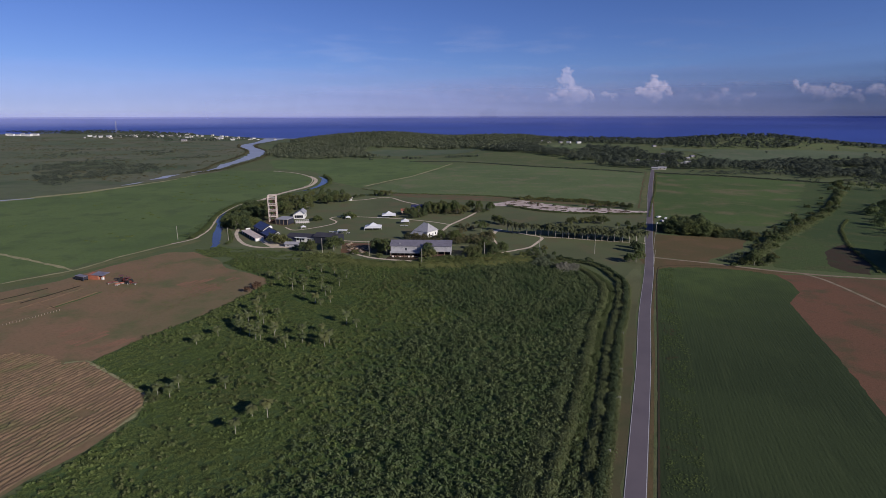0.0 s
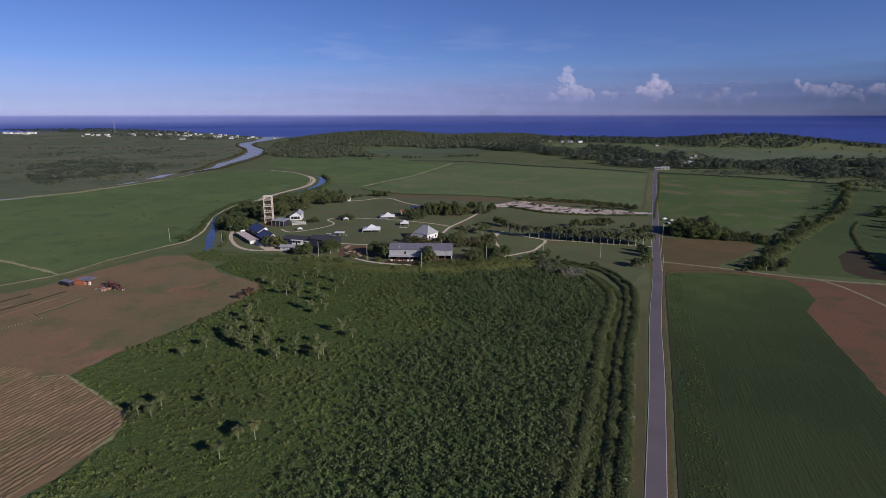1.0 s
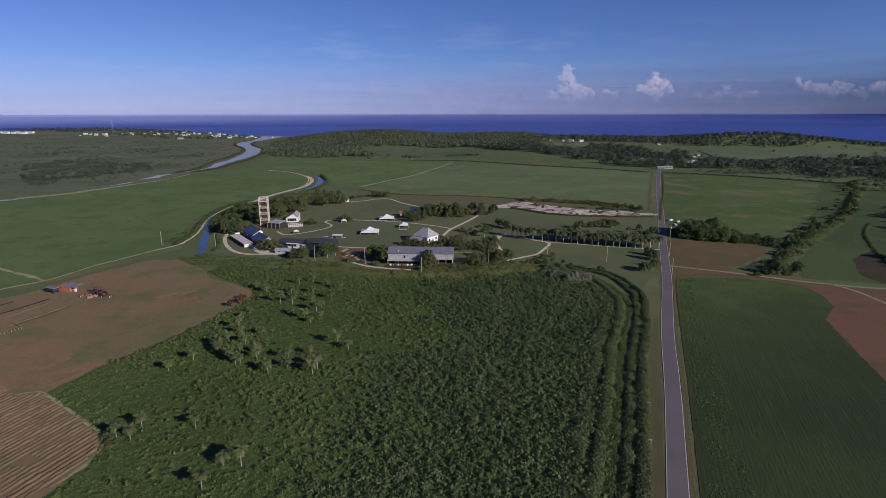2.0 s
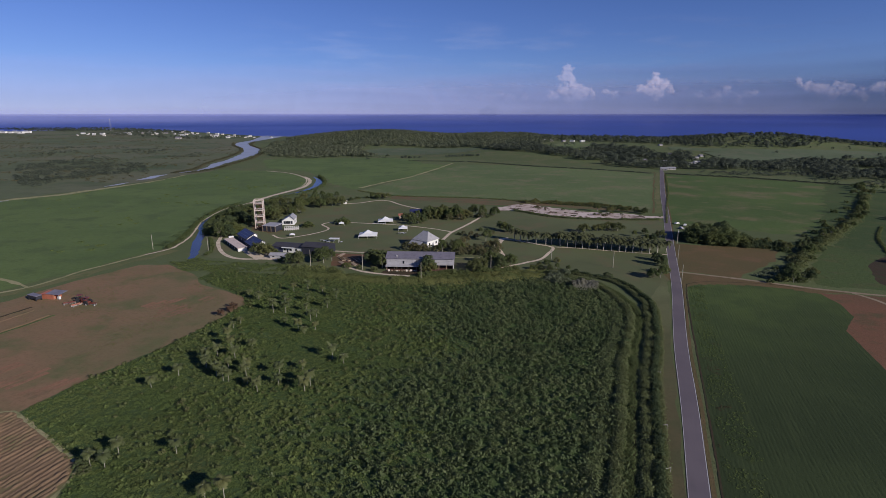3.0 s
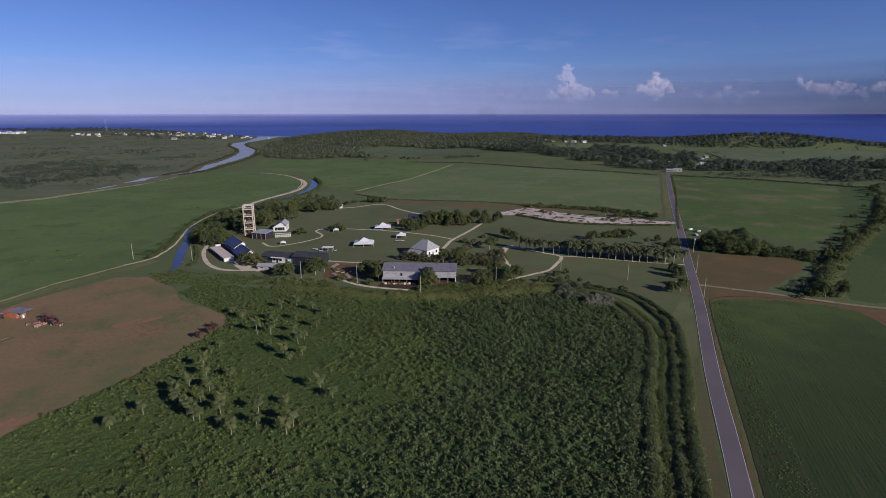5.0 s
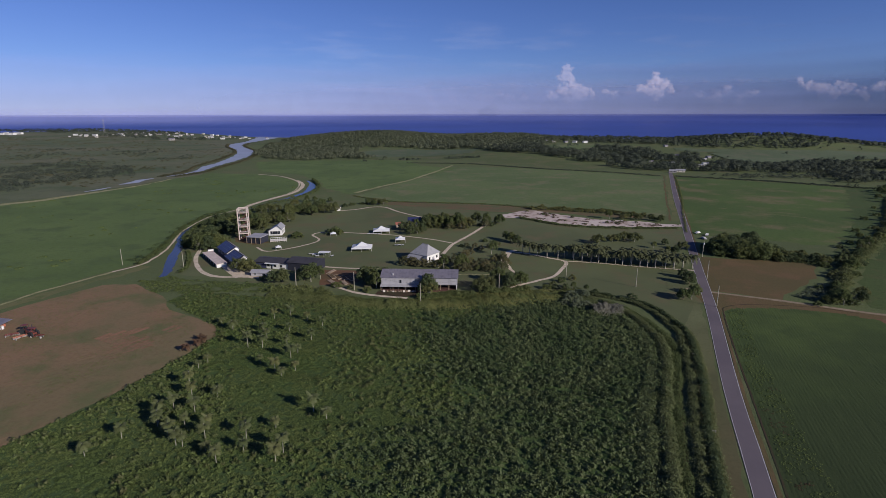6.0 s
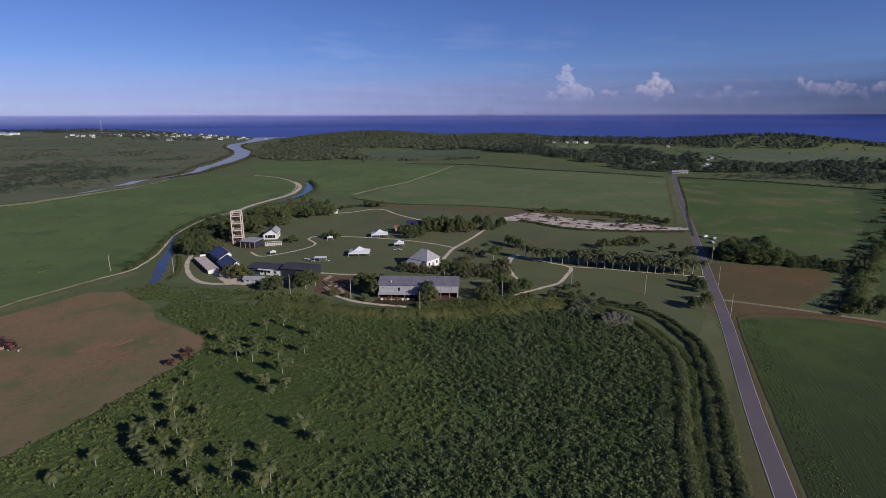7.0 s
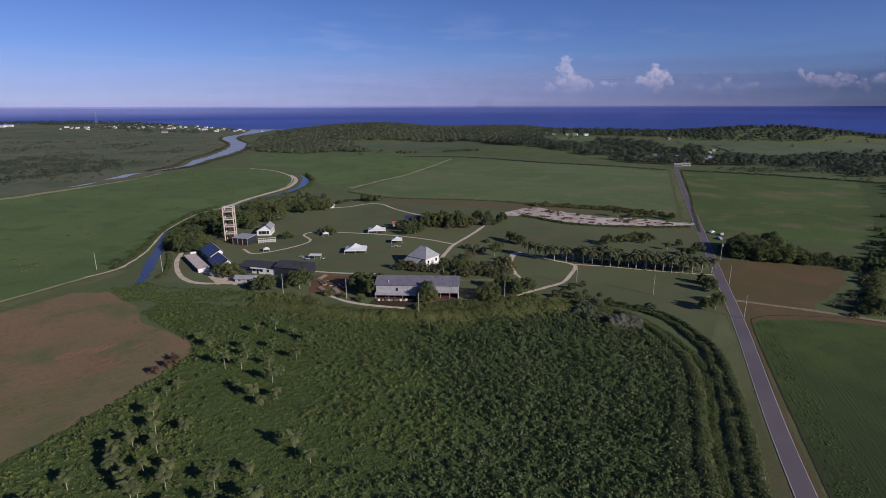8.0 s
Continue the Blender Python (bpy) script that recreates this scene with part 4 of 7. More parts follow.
plant_all(k_tree + k_bush, [(-127.7, 554.8), (-121.7, 560.7), (-112.8, 553.8), (-105.8, 553.7), (-90.9, 539.9), (-83.9, 542.8), (-77, 541.8), (-69, 539.8), (-64, 536.8), (-135.6, 540.2), (-140.6, 527.6), (-116.7, 542.1), (-98.8, 547.8)], 2, 0.55, 0.85)
plant_all(k_tree, [(-35.8, 306.6), (-33.8, 313.5), (-31.8, 318.4), (-10.9, 296.8), (-9.9, 300.7), (28, 305), (33, 309), (14.9, 301.6), (17.9, 304.5), (22.8, 313.3)], 3, 0.75, 1.0)
plant_all(k_tree[2:], [(-70, 316), (-66, 314.2), (-62, 317), (-68, 319)], 35, 0.85, 1.05)
plant_all(k_tree[2:3], [(-85.5, 313), (-80.8, 313.6), (-83, 315.5)], 351, 0.7, 0.85, 0.4)
plant_all(k_tree[1:2], [(-109.5, 334.3), (-105, 331.4), (-101.5, 333.3), (-106.5, 338.2)], 33, 0.85, 1.05)
plant_all(k_tree[::2], [(-37.3, 312.4), (-40, 318), (-36, 308), (-41, 313)], 331, 0.95, 1.2, 0.5)
plant_all(k_tree[:2], [(-152, 465), (-141, 456), (-136, 465), (-132, 481), (-127, 492), (-120, 497), (-114, 509), (-107, 522), (-124, 455), (-118, 462), (-157, 480), (-153, 500), (-147, 512), (-128, 474), (-146, 484), (-140, 500), (-130, 508), (-120, 516), (-137, 446), (-128, 436)], 131, 0.8, 1.15, 1.5)
plant_all(k_bush, [(-150, 456), (-144, 449), (-130, 460), (-134, 472), (-124, 484), (-116, 505), (-110, 516), (-103, 524), (-97, 528), (-122, 447), (-140, 470), (-146, 474), (-112, 497), (-104, 508), (-150, 408), (-143, 402), (-139, 396)], 132, 1.0, 1.5, 1.5)
plant_all(k_bush, [(-37.8, 299.8), (-98.6, 332.3), (26.8, 311.4), (29.8, 307.4), (53.5, 313.3), (59.5, 316.2), (49.6, 307.4), (27.8, 319.2), (-45.7, 302.7), (-52.7, 304.7), (-90.5, 317.2), (18.9, 296.7), (36.7, 302.5)], 34, 0.8, 1.2)
plant_all(k_olive, [(-22.9, 344.8), (-19, 341.9), (-15, 339.9), (-10, 338.9), (-6, 337.9), (-20, 346), (-12, 342)], 40, 0.95, 1.25)
plant_all(k_tree, [(-2.1, 336.9), (7.9, 341), (23.7, 366.2), (4.9, 334)], 4, 0.7, 0.95)
plant_all(k_olive + k_bush[2:], [(-0.5, 334), (3, 332.5), (7, 333), (11, 332), (15, 331.5), (19, 331), (23, 331.5), (26.5, 332), (28.5, 336), (29.5, 341), (30, 347), (27, 351), (23, 348), (18.5, 349), (13, 351), (8, 355), (3, 352), (-1, 346), (4, 343), (10, 346), (15, 341), (20, 340), (24, 342), (12, 338), (29, 356), (26, 360), (9, 362), (12, 366), (18, 337)], 401, 0.75, 1.15, 1.0)
plant_all(k_bush + k_tree[1:2], [(-91, 530), (-86, 536), (-81, 538), (-76, 541), (-71, 543), (-66, 544.5), (-61, 542.5), (-57, 541), (-97, 527), (-88, 533)], 406, 0.7, 1.1, 1.5)
plant_all(k_bush + k_olive, [(-17, 440), (-12, 438.5), (-7, 439), (-2, 439.5), (3, 437.5), (8, 436.5), (13, 438), (18, 443), (23, 446), (27, 443), (32, 447), (36, 450), (-14, 444), (0, 445)], 407, 0.9, 1.4, 1.0)
plant_all(k_olive + k_bush[:1], [(8, 386), (12, 382), (16, 379), (19, 375), (25, 380), (29, 385), (31, 391), (25, 402), (22, 396)], 402, 0.6, 0.9, 1.0)
plant_all(k_pale, [(48.5, 281), (52.5, 279.5), (56.5, 280.5), (51.5, 285.5), (56, 286), (60, 288), (54.5, 291.5), (59.5, 294)], 403, 0.75, 1.1, 0.8)
plant_all(k_tree[2:], [(57, 303), (62.5, 299.5), (53.5, 300)], 404, 0.38, 0.5, 0.5)
plant_all(k_bush[:2], [(80, 288), (66, 296), (49, 303), (45, 302)], 405, 0.8, 1.1, 0.4)
plant_all(k_tree, [(-15.2, 443.7), (-10.3, 441.7), (-5.3, 443.6), (-0.3, 443.6), (4.6, 441.6), (10.6, 439.6), (15.5, 445.5), (21.4, 450.3), (29.4, 446.4), (37.3, 454.1), (-7.3, 449.5), (6.6, 448.4), (-12.2, 446.6), (2.6, 440.6), (13.5, 448.4), (-1.3, 448.5)], 5, 0.95, 1.25)
plant_all(k_bush[:2], [(-79.5, 421.5), (-76, 420.5), (-72.8, 420.5), (-77.5, 423.5), (-100, 409), (-97.5, 411), (-99, 413)], 408, 1.2, 1.6, 0.4)
plant_all(k_tree, [(-26.1, 417.3), (-21.1, 420.2), (-18.2, 424.1), (36.4, 399.4), (40.4, 396.5), (-31.1, 432), (-26.1, 430), (-21.1, 433.9), (43.4, 392.6)], 6, 0.7, 0.9)

plant_all(k_tree, [(105.8, 287.7), (101.9, 286.5), (110.7, 295.6), (114.9, 311.7), (119.8, 317), (115.9, 320), (132.4, 367.8), (140.3, 375.6), (128.5, 367.8), (132.4, 387.3), (108, 397), (123.5, 379.5)], 7, 0.5, 0.8)
plant_all(k_tree[1:2], [(94, 392), (104, 397), (112, 400), (119, 396)], 71, 0.75, 1.05)
plant_all(k_bush, [(73.6, 519.2), (79.6, 513.4), (88.5, 511.3), (99.3, 508.4), (107.2, 503.4), (115.1, 501.4), (126, 498.4), (134.9, 493.5), (140.8, 484.7), (148.7, 484.7), (153.6, 480.8), (158.6, 475.9), (161.6, 468.1), (67.7, 518.3), (94.4, 510.3), (121.1, 500.4), (130.9, 496.5), (144.8, 484.7)], 8, 0.8, 1.5)
plant_all(k_bush, [(66.8, 501.8), (83.6, 481.2), (96.5, 477.2), (117.3, 456.6), (134, 458.5), (152.8, 452.5), (89.6, 464.6), (125, 462), (141, 457)], 9, 0.45, 0.8)
plant_all(k_tree, [(125.1, 472.2), (135, 470.2), (144.8, 468.2), (153.7, 465.2), (159.6, 460.3), (139.9, 474)], 91, 0.55, 0.85)
plant_all(k_big, [(159, 366.5), (163, 363), (168, 360.8), (174.9, 358.8), (161.5, 374.5), (166, 372.5), (172.9, 369.6), (167, 381), (170.9, 376.4), (177.8, 372.5)], 10, 0.95, 1.2)
plant_all(k_big + k_tree[1:2], [(181.8, 355.9), (188.7, 353.9), (180.8, 365.7), (186.7, 360.8)], 103, 0.7, 0.9)
plant_all(k_tree + k_olive, [(194.6, 351), (199.5, 350), (192.6, 358.8), (197, 356)], 104, 0.6, 0.85)
plant_all(k_bush, [(155, 362), (158, 359), (164, 357), (170, 355), (176, 353), (182, 351), (188, 349), (194, 347), (153, 368), (156, 377)], 102, 0.9, 1.4)
plant_all(k_tree, [(202.5, 345.1), (208.4, 341.2), (197.5, 356.8)], 101, 0.6, 0.8)
plant_all(k_big[1:], [(163.9, 283.6), (171.5, 289.5), (177, 299)], 12, 0.5, 0.65, 0.5)
plant_all(k_tree, [(167.5, 281.5), (176.7, 285.5), (182, 295), (205.5, 330.5), (218.3, 345), (226, 356), (234.9, 362.5), (247.6, 378.1), (262.2, 391.6), (268, 405), (289.5, 413.9), (306, 432.3), (324.5, 450.6), (342.9, 472.8), (362.3, 495), (379.6, 521), (397, 548.9), (212, 334), (241, 370), (256, 383), (277, 402), (298, 424), (315, 441), (333, 462), (352, 484), (371, 508)], 121, 0.5, 0.85, 1.8)
plant_all(k_bush, [(160, 281), (172, 282), (181, 288), (186, 301), (178, 306), (191, 313), (196, 326), (203, 322), (188, 322), (208, 333), (201, 344), (213, 338), (222, 343), (215, 352), (231, 354), (228, 366), (243, 367), (240, 380), (256, 380), (252, 392), (269, 394), (266, 410), (284, 408), (281, 424), (300, 424), (296, 438), (320, 446), (316, 462), (342, 470), (338, 484), (366, 500), (360, 512), (396, 540), (410, 556), (173, 296), (188.5, 309.5), (193.8, 319.8), (184, 312), (198, 337)], 122, 0.6, 1.2, 2.4)
plant_all(k_tree + k_big[1:], [(425, 575), (432, 590), (441, 604), (418, 560), (404, 566), (450, 618)], 123, 0.7, 1.0, 2.0)
plant_all(k_big, [(247, 256), (251, 266), (255, 277), (259, 288), (263, 299), (258, 262), (264, 276)], 19, 1.25, 1.45, 0.5)
plant_all(k_tree[1:2], [(-9.6, 296.5), (-10.5, 298)], 39, 0.85, 0.95, 0.2)
# the palms along the lane
plant_all(k_palm, [(43.1, 368.1), (46.8, 364.8), (51, 361.7), (55.4, 358.7), (61.3, 355.7), (69.3, 353.5), (73.6, 351.4), (77.6, 349.4), (81.5, 347.4), (85.6, 345.7), (89.6, 344.1), (93.5, 342.5), (97.5, 341.1), (101.4, 339.7), (105.2, 338.4), (109.1, 337), (113, 335.8), (117.2, 334.6), (121.3, 333.6)], 14, 1.0, 1.15, 0.3)
plant_all(k_palm, [(66.3, 358.2), (71.2, 357.3), (75.2, 356.3), (79.1, 354.8), (83.1, 353.3), (87.1, 351.3), (91, 349.9), (95, 348.4), (99, 346.4), (102.9, 345.4), (106.9, 343.4), (110.8, 342), (114.8, 340.5), (118.7, 339.5), (122.7, 337.5), (126.7, 336.5), (78.1, 361.1), (84.1, 359.2), (90, 357.2), (96, 354.2), (101.9, 352.3), (107.8, 349.3), (115.8, 345.4), (121.7, 343.4)], 15, 0.9, 1.1, 0.8)
plant_all(k_pap, [(-81.4, 222.6), (-80.4, 226.7), (-53.5, 230), (-52.6, 234.9), (-38.5, 196.6), (-34.5, 193.6), (-80.3, 195.3), (-71.4, 196.6), (-64.4, 188.7), (-52.5, 183.8), (-51.4, 178.5), (-42.4, 175), (-41.5, 178.5), (-69.4, 180.7), (-67.4, 180.7), (-63.4, 183.8), (-70.5, 265.4), (-63.6, 268.4), (-66.5, 246.8), (-50.6, 244.8), (-88.4, 259.3), (-82.4, 253.8), (-71.5, 238.9), (-65.5, 238.9), (-79.3, 191.5), (-77.4, 197.8), (-70.4, 189.7), (-72.4, 183.7), (-78.4, 209.4), (-53.5, 217.2), (-56.5, 220.2), (-49.5, 220.2), (-70.5, 252.7), (-60.6, 252.6), (-56.6, 262.5), (-49.6, 257.5)], 16, 0.75, 1.1, 0.4)
plant_all(k_pap, [(-54.1, 121.1), (-52.1, 130), (-47.1, 129), (-66.1, 144.7), (-80, 139.8), (-84, 140.8), (-80.1, 144.7), (-88.2, 176.8), (-72.4, 185.7), (-77.4, 190), (-60.4, 178.5), (-56.4, 175), (-46.5, 188.7), (-84.3, 184.5), (-62.5, 226.1), (-57.5, 239.9), (-75.4, 204.1), (-68.4, 204.4)], 17, 0.75, 1.05, 0.4)
plant_all(k_dead, [(-88.3, 243), (-90.4, 244.6), (-91.2, 235.4), (-89.6, 239.8)], 18, 0.8, 0.9, 0.2)
plant_all(k_bush[1:2], [(-85.5, 140.6), (-83.8, 138.2), (-84.6, 143.2)], 181, 0.55, 0.8, 0.3)
drop_kind(k_tree + k_big + k_bush + k_olive + k_pale + k_palm + k_pap + k_dead)

# the big plot: dark crop plants towards the road, bright weeds towards the ploughed field
PLOT = [(-123.3, 286), (-90.4, 258), (-86.4, 248.9), (-90.3, 233.5), (-100.2, 203.6), (-111.1, 182), (-117.5, 163.4), (-95, 147.1), (-87, 140.8), (-83.5, 130), (-87.4, 113.2), (-92.9, 102.4), (-99.8, 76.8), (-59.8, 52.3), (9.9, 47.5), (24.6, 86.9), (39.3, 136), (52.6, 180.7), (57.9, 196.6), (68.7, 222.1), (73.1, 241.7), (70.6, 261.3), (61.6, 278), (46.7, 287.8), (21.9, 286.9), (-10.9, 283), (-41.7, 284.1), (-71.6, 290), (-100.4, 295.8), (-118.4, 298.8)]
patch("weedy_ground", PLOT, 0.07, "under", "weedy soil under the crop plants", "ground", 0.5)
r = np.random.default_rng(20)
gx, gy = np.meshgrid(np.arange(-125, 80, 0.98), np.arange(52, 308, 0.98))
P = np.stack([gx.ravel(), gy.ravel()], 1) + r.normal(0, 0.75, (gx.size, 2))
P = P[inside(P, PLOT)]
share = sstep(-36, 2, P[:, 0] - 0.24 * (P[:, 1] - 170) + 20 * drift(P, 0.022) + 18 * drift(P, 0.08, 4.0) + 14 * drift(P, 0.25, 6.0))
dark = r.random(len(P)) < share


def planting(name, P, per, size, tall, spread, mat, label, flat=0.9, long=1.9):
    n = len(P)
    big = np.clip(0.6 + 0.75 * r.random(n) ** 2 + 0.4 * drift(P, 0.09, 9.0) + 0.35 * drift(P, 0.4, 2.0), 0.35, 1.7)
    k = np.repeat(np.arange(n), per)
    w = r.random(n * per) * 2 * math.pi
    d = np.sqrt(r.random(n * per)) * spread * big[k]
    z = tall * big[k] * (0.25 + 0.85 * r.random(n * per)) * (1.1 - 0.5 * d / (spread * big[k]))
    C = np.stack([P[k, 0] + np.cos(w) * d, P[k, 1] + np.sin(w) * d, 0.1 + z], 1)
    up = np.stack([np.cos(w) * 0.8, np.sin(w) * 0.8, np.full(n * per, flat)], 1) + r.normal(0, 0.35, (n * per, 3))
    V, F = leaves(C, up, size * np.sqrt(big[k]) * (0.6 + 0.8 * r.random(n * per)), long, r)
    return tagged(new(name, mesh_from(name, V, F, mat)), label, "plants", "", "stuff")


planting("crop_plants", P[dark][r.random(int(dark.sum())) < 0.70], 19, 0.34, 1.25, 0.92, "leaf_crop", "dense dark green broad-leaved crop plants", 1.1, 1.9)
planting("weeds", P[~dark], 15, 0.28, 0.18, 1.15, "leaf_weed", "bright green weeds covering the plot", 3.6, 1.8)
tall = ~dark & (drift(P, 0.05, 31.0) + 0.7 * drift(P, 0.35, 33.0) > 0.16)
planting("tall_weeds", P[tall][::3], 16, 0.27, 0.62, 0.72, "leaf_weed", "tufts of taller weeds in the plot", 1.1, 2.2)

# sparse regrowth on the bare field
gx, gy = np.meshgrid(np.arange(-200, -90, 1.3), np.arange(180, 312, 1.3))
RP = np.stack([gx.ravel(), gy.ravel()], 1) + r.normal(0, 0.7, (gx.size, 2))
RP = RP[inside(RP, BROWN) & inside(RP, [(-186, 262), (-172, 300), (-149.5, 309), (-122, 284), (-100, 262), (-96, 250), (-111.2, 224), (-122, 196), (-150, 204), (-175, 236)])]
RP = RP[r.random(len(RP)) < 0.35 + 0.9 * drift(RP, 0.025, 71.0) + 0.5 * drift(RP, 0.09, 72.0)]
planting("regrowth", RP, 7, 0.16, 0.06, 0.8, "leaf_weed", "sparse low weeds coming up on the bare field", 5.0, 1.8)

shrub = ~dark & (r.random(len(P)) < 0.075 + 0.15 * drift(P, 0.028, 51.0))
planting("shrubs", P[shrub], 26, 0.30, 1.0, 0.85, "leaf_scrubby", "small leafy shrubs standing among the weeds", 1.0, 1.9)

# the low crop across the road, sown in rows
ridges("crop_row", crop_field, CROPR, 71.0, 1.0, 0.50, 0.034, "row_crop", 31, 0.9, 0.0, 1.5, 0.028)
EDGE = [(20, 30), (34, 64), (47, 98), (72.5, 165), (99, 236), (113, 272), (122, 277), (118, 268), (106, 238), (82, 165), (56, 96), (40, 60)]
gx, gy = np.meshgrid(np.arange(18, 124, 0.9), np.arange(30, 279, 0.9))
EP = np.stack([gx.ravel(), gy.ravel()], 1) + r.normal(0, 0.5, (gx.size, 2))
EP = EP[inside(EP, EDGE)]
tuft = drift(EP, 0.16, 27.0) + 0.6 * drift(EP, 0.5, 28.0)
planting("margin_weeds", EP[tuft > -0.05], 4, 0.22, 0.14, 0.8, "leaf_weed", "low weeds along the edge of the sown crop", 3.0, 1.9)
planting("dry_tufts", EP[tuft < -0.5], 4, 0.2, 0.10, 0.6, "leaf_dead", "small dry tufts along the edge of the sown crop", 3.0, 1.9)
gx, gy = np.meshgrid(np.arange(150, 186, 1.0), np.arange(280, 318, 1.0))
MP = np.stack([gx.ravel(), gy.ravel()], 1) + r.normal(0, 0.5, (gx.size, 2))
MP = MP[inside(MP, [(153, 292), (158, 284), (166, 278), (174, 279), (180, 290), (182, 304), (176, 308), (164, 300)])]
planting("tall_grass", MP, 12, 0.30, 0.9, 0.9, "leaf_pale", "mound of tall greyish grass at the field corner", 1.3, 2.0)
SCRUB = [(-152, 316), (-138, 300), (-124, 296), (-100, 299), (-72, 297), (-52, 294), (-58, 304), (-74, 308), (-92, 313), (-112, 314), (-130, 318), (-140, 324)]
gx, gy = np.meshgrid(np.arange(-155, -48, 1.5), np.arange(290, 326, 1.5))
SP = np.stack([gx.ravel(), gy.ravel()], 1) + r.normal(0, 0.6, (gx.size, 2))
SP = SP[inside(SP, SCRUB)]
SP = SP[drift(SP, 0.12, 17.0) > -0.25]
low = SP[:, 0] < -84
planting("rough_grass", SP[low], 20, 0.34, 0.45, 1.25, "leaf_weed", "low rough grass between the field and the canal", 2.4, 1.8)
planting("scrub", SP[~low], 26, 0.36, 1.5, 1.15, "leaf_scrub", "uneven green scrub before the buildings", 0.9, 1.7)

# bank, ditch and hedges along the verge
BANK = [(38.7, 294.7), (56.6, 288.8), (65.5, 283.9), (72.5, 267.2), (74.6, 244.6), (68.7, 222.1), (57.9, 196.6), (52.6, 180.7), (37.3, 137), (19.6, 92.8), (5.9, 57.4)]
DITCH = [(60.6, 290.7), (70.5, 280.9), (76.5, 263.3), (78.1, 242.7), (73.2, 225), (63.8, 203.4), (55.4, 180.7), (40.3, 137), (23.6, 92.8), (9.9, 57.4)]
HEDGE = [(58.6, 296.6), (71.5, 289.7), (82.4, 277.9), (84.9, 260.3), (84.5, 247.6), (77.6, 225), (70.3, 205.4), (60.4, 180.7), (45.2, 137), (28.6, 92.8), (14.8, 57.4)]


def berm(name, pts, width, tall, mat, label):
    L = smooth_line(pts, 2.5)
    N = normals_of(L)
    rr = np.random.default_rng(5)
    V, F = [], []
    prof = [(-0.5, 0.0), (-0.3, 0.7), (-0.08, 1.0), (0.12, 0.95), (0.32, 0.6), (0.5, 0.0)]
    for p, q in zip(L, N):
        for e, zz in prof:
            o = p + q * (e * width + rr.normal(0, 0.12))
            V.append((o[0], o[1], 0.02 + tall * zz * (1 + rr.normal(0, 0.12))))
    m = len(prof)
    for i in range(len(L) - 1):
        for j in range(m - 1):
            a = i * m + j
            F.append((a, a + 1, a + m + 1, a + m))
    return tagged(new(name, mesh_from(name, V, np.array(F), mat, True)), label, "bank", "", "structure")


berm("grass_bank", BANK, 5.0, 0.7, "bank", "low green grassy bank beside the ditch")
ribbon("ditch", DITCH, 2.6, 0.09, "verge", "dark overgrown ditch between bank and hedge", "ditch", 3, 0.2)


def hedge(name, pts, wide, tall, per_m, size, mat, label, gap=0.0, seed=1):
    """Leaves heaped along a line, with uneven height and gaps."""
    rr = np.random.default_rng(seed)
    L = smooth_line(pts, 1.0)
    N = normals_of(L)
    n = int(len(L) * per_m)
    k = rr.integers(0, len(L), n)
    lump = np.array([noise.noise(Vector((i * 0.17, seed, 0))) + 0.6 * noise.noise(Vector((i * 0.6, seed, 5))) for i in range(len(L))])
    keep = lump[k] > gap - 1
    k = k[keep]
    n = len(k)
    e = rr.normal(0, 0.42, n)
    top = tall * np.clip(0.8 + 0.8 * lump[k], 0.2, 1.8) * np.clip(1.0 - (e / 1.15) ** 2, 0.1, 1)
    sway = np.array([noise.noise(Vector((i * 0.11, seed, 9))) * 0.35 + noise.noise(Vector((i * 0.45, seed, 4))) * 0.18 for i in range(len(L))])
    swell = np.array([1 + 0.5 * noise.noise(Vector((i * 0.2, seed, 14))) for i in range(len(L))])
    xy = L[k] + N[k] * ((e * swell[k] + sway[k]) * wide / 2)[:, None] + rr.normal(0, 0.4, (n, 2))
    z = top * (1 - 0.55 * rr.random(n) ** 2)
    lift = land(xy[:, 0], xy[:, 1]) * (xy[:, 1] > 800)
    C = np.stack([xy[:, 0], xy[:, 1], 0.08 + z + lift], 1)
    up = np.stack([N[k, 0] * e, N[k, 1] * e, np.full(n, 0.7)], 1) + rr.normal(0, 0.4, (n, 3))
    V, F = leaves(C, up, size * (0.7 + 0.6 * rr.random(n)), 1.6, rr)
    return tagged(new(name, mesh_from(name, V, F, mat)), label, "hedge", "", "stuff")


hedge("hedge", [(x - 0.7, y + 0.3) for x, y in HEDGE], 3.4, 1.15, 130, 0.32, "leaf_bank", "unkempt green growth between ditch and hedge", 0.2, 2)
hedge("hedge", [(x + 1.9, y - 0.7) for x, y in HEDGE], 1.9, 1.75, 95, 0.32, "leaf_dark", "thin line of dark shrubs along the verge", 0.42, 21)
hedge("grass_fringe", [(x + 3.2, y - 1.1) for x, y in HEDGE], 1.5, 0.75, 70, 0.26, "leaf_bank", "pale fringe of tall grass along the verge", 0.2, 22)
hedge("vines", [(x - 4.6, y + 1.4) for x, y in BANK], 7.0, 0.95, 150, 0.32, "leaf_hedge", "green creepers on the field side of the bank", -0.5, 3)
hedge("grass_tufts", BANK, 4.4, 1.55, 210, 0.28, "leaf_bank", "tall pale green grass on the bank", -1.0, 4)
hedge("ditch_scrub", DITCH, 3.6, 0.7, 90, 0.32, "leaf_tree", "low dark scrub in the ditch", 0.1, 24)
hedge("hedge", [(310, 409), (283, 377), (267.4, 353.3), (249, 321.7), (238.7, 298.7), (231.5, 280.8), (223.6, 266)], 1.7, 0.9, 26, 0.42, "leaf_tree", "thin dark hedge curving along the meadow", 0.3, 91)
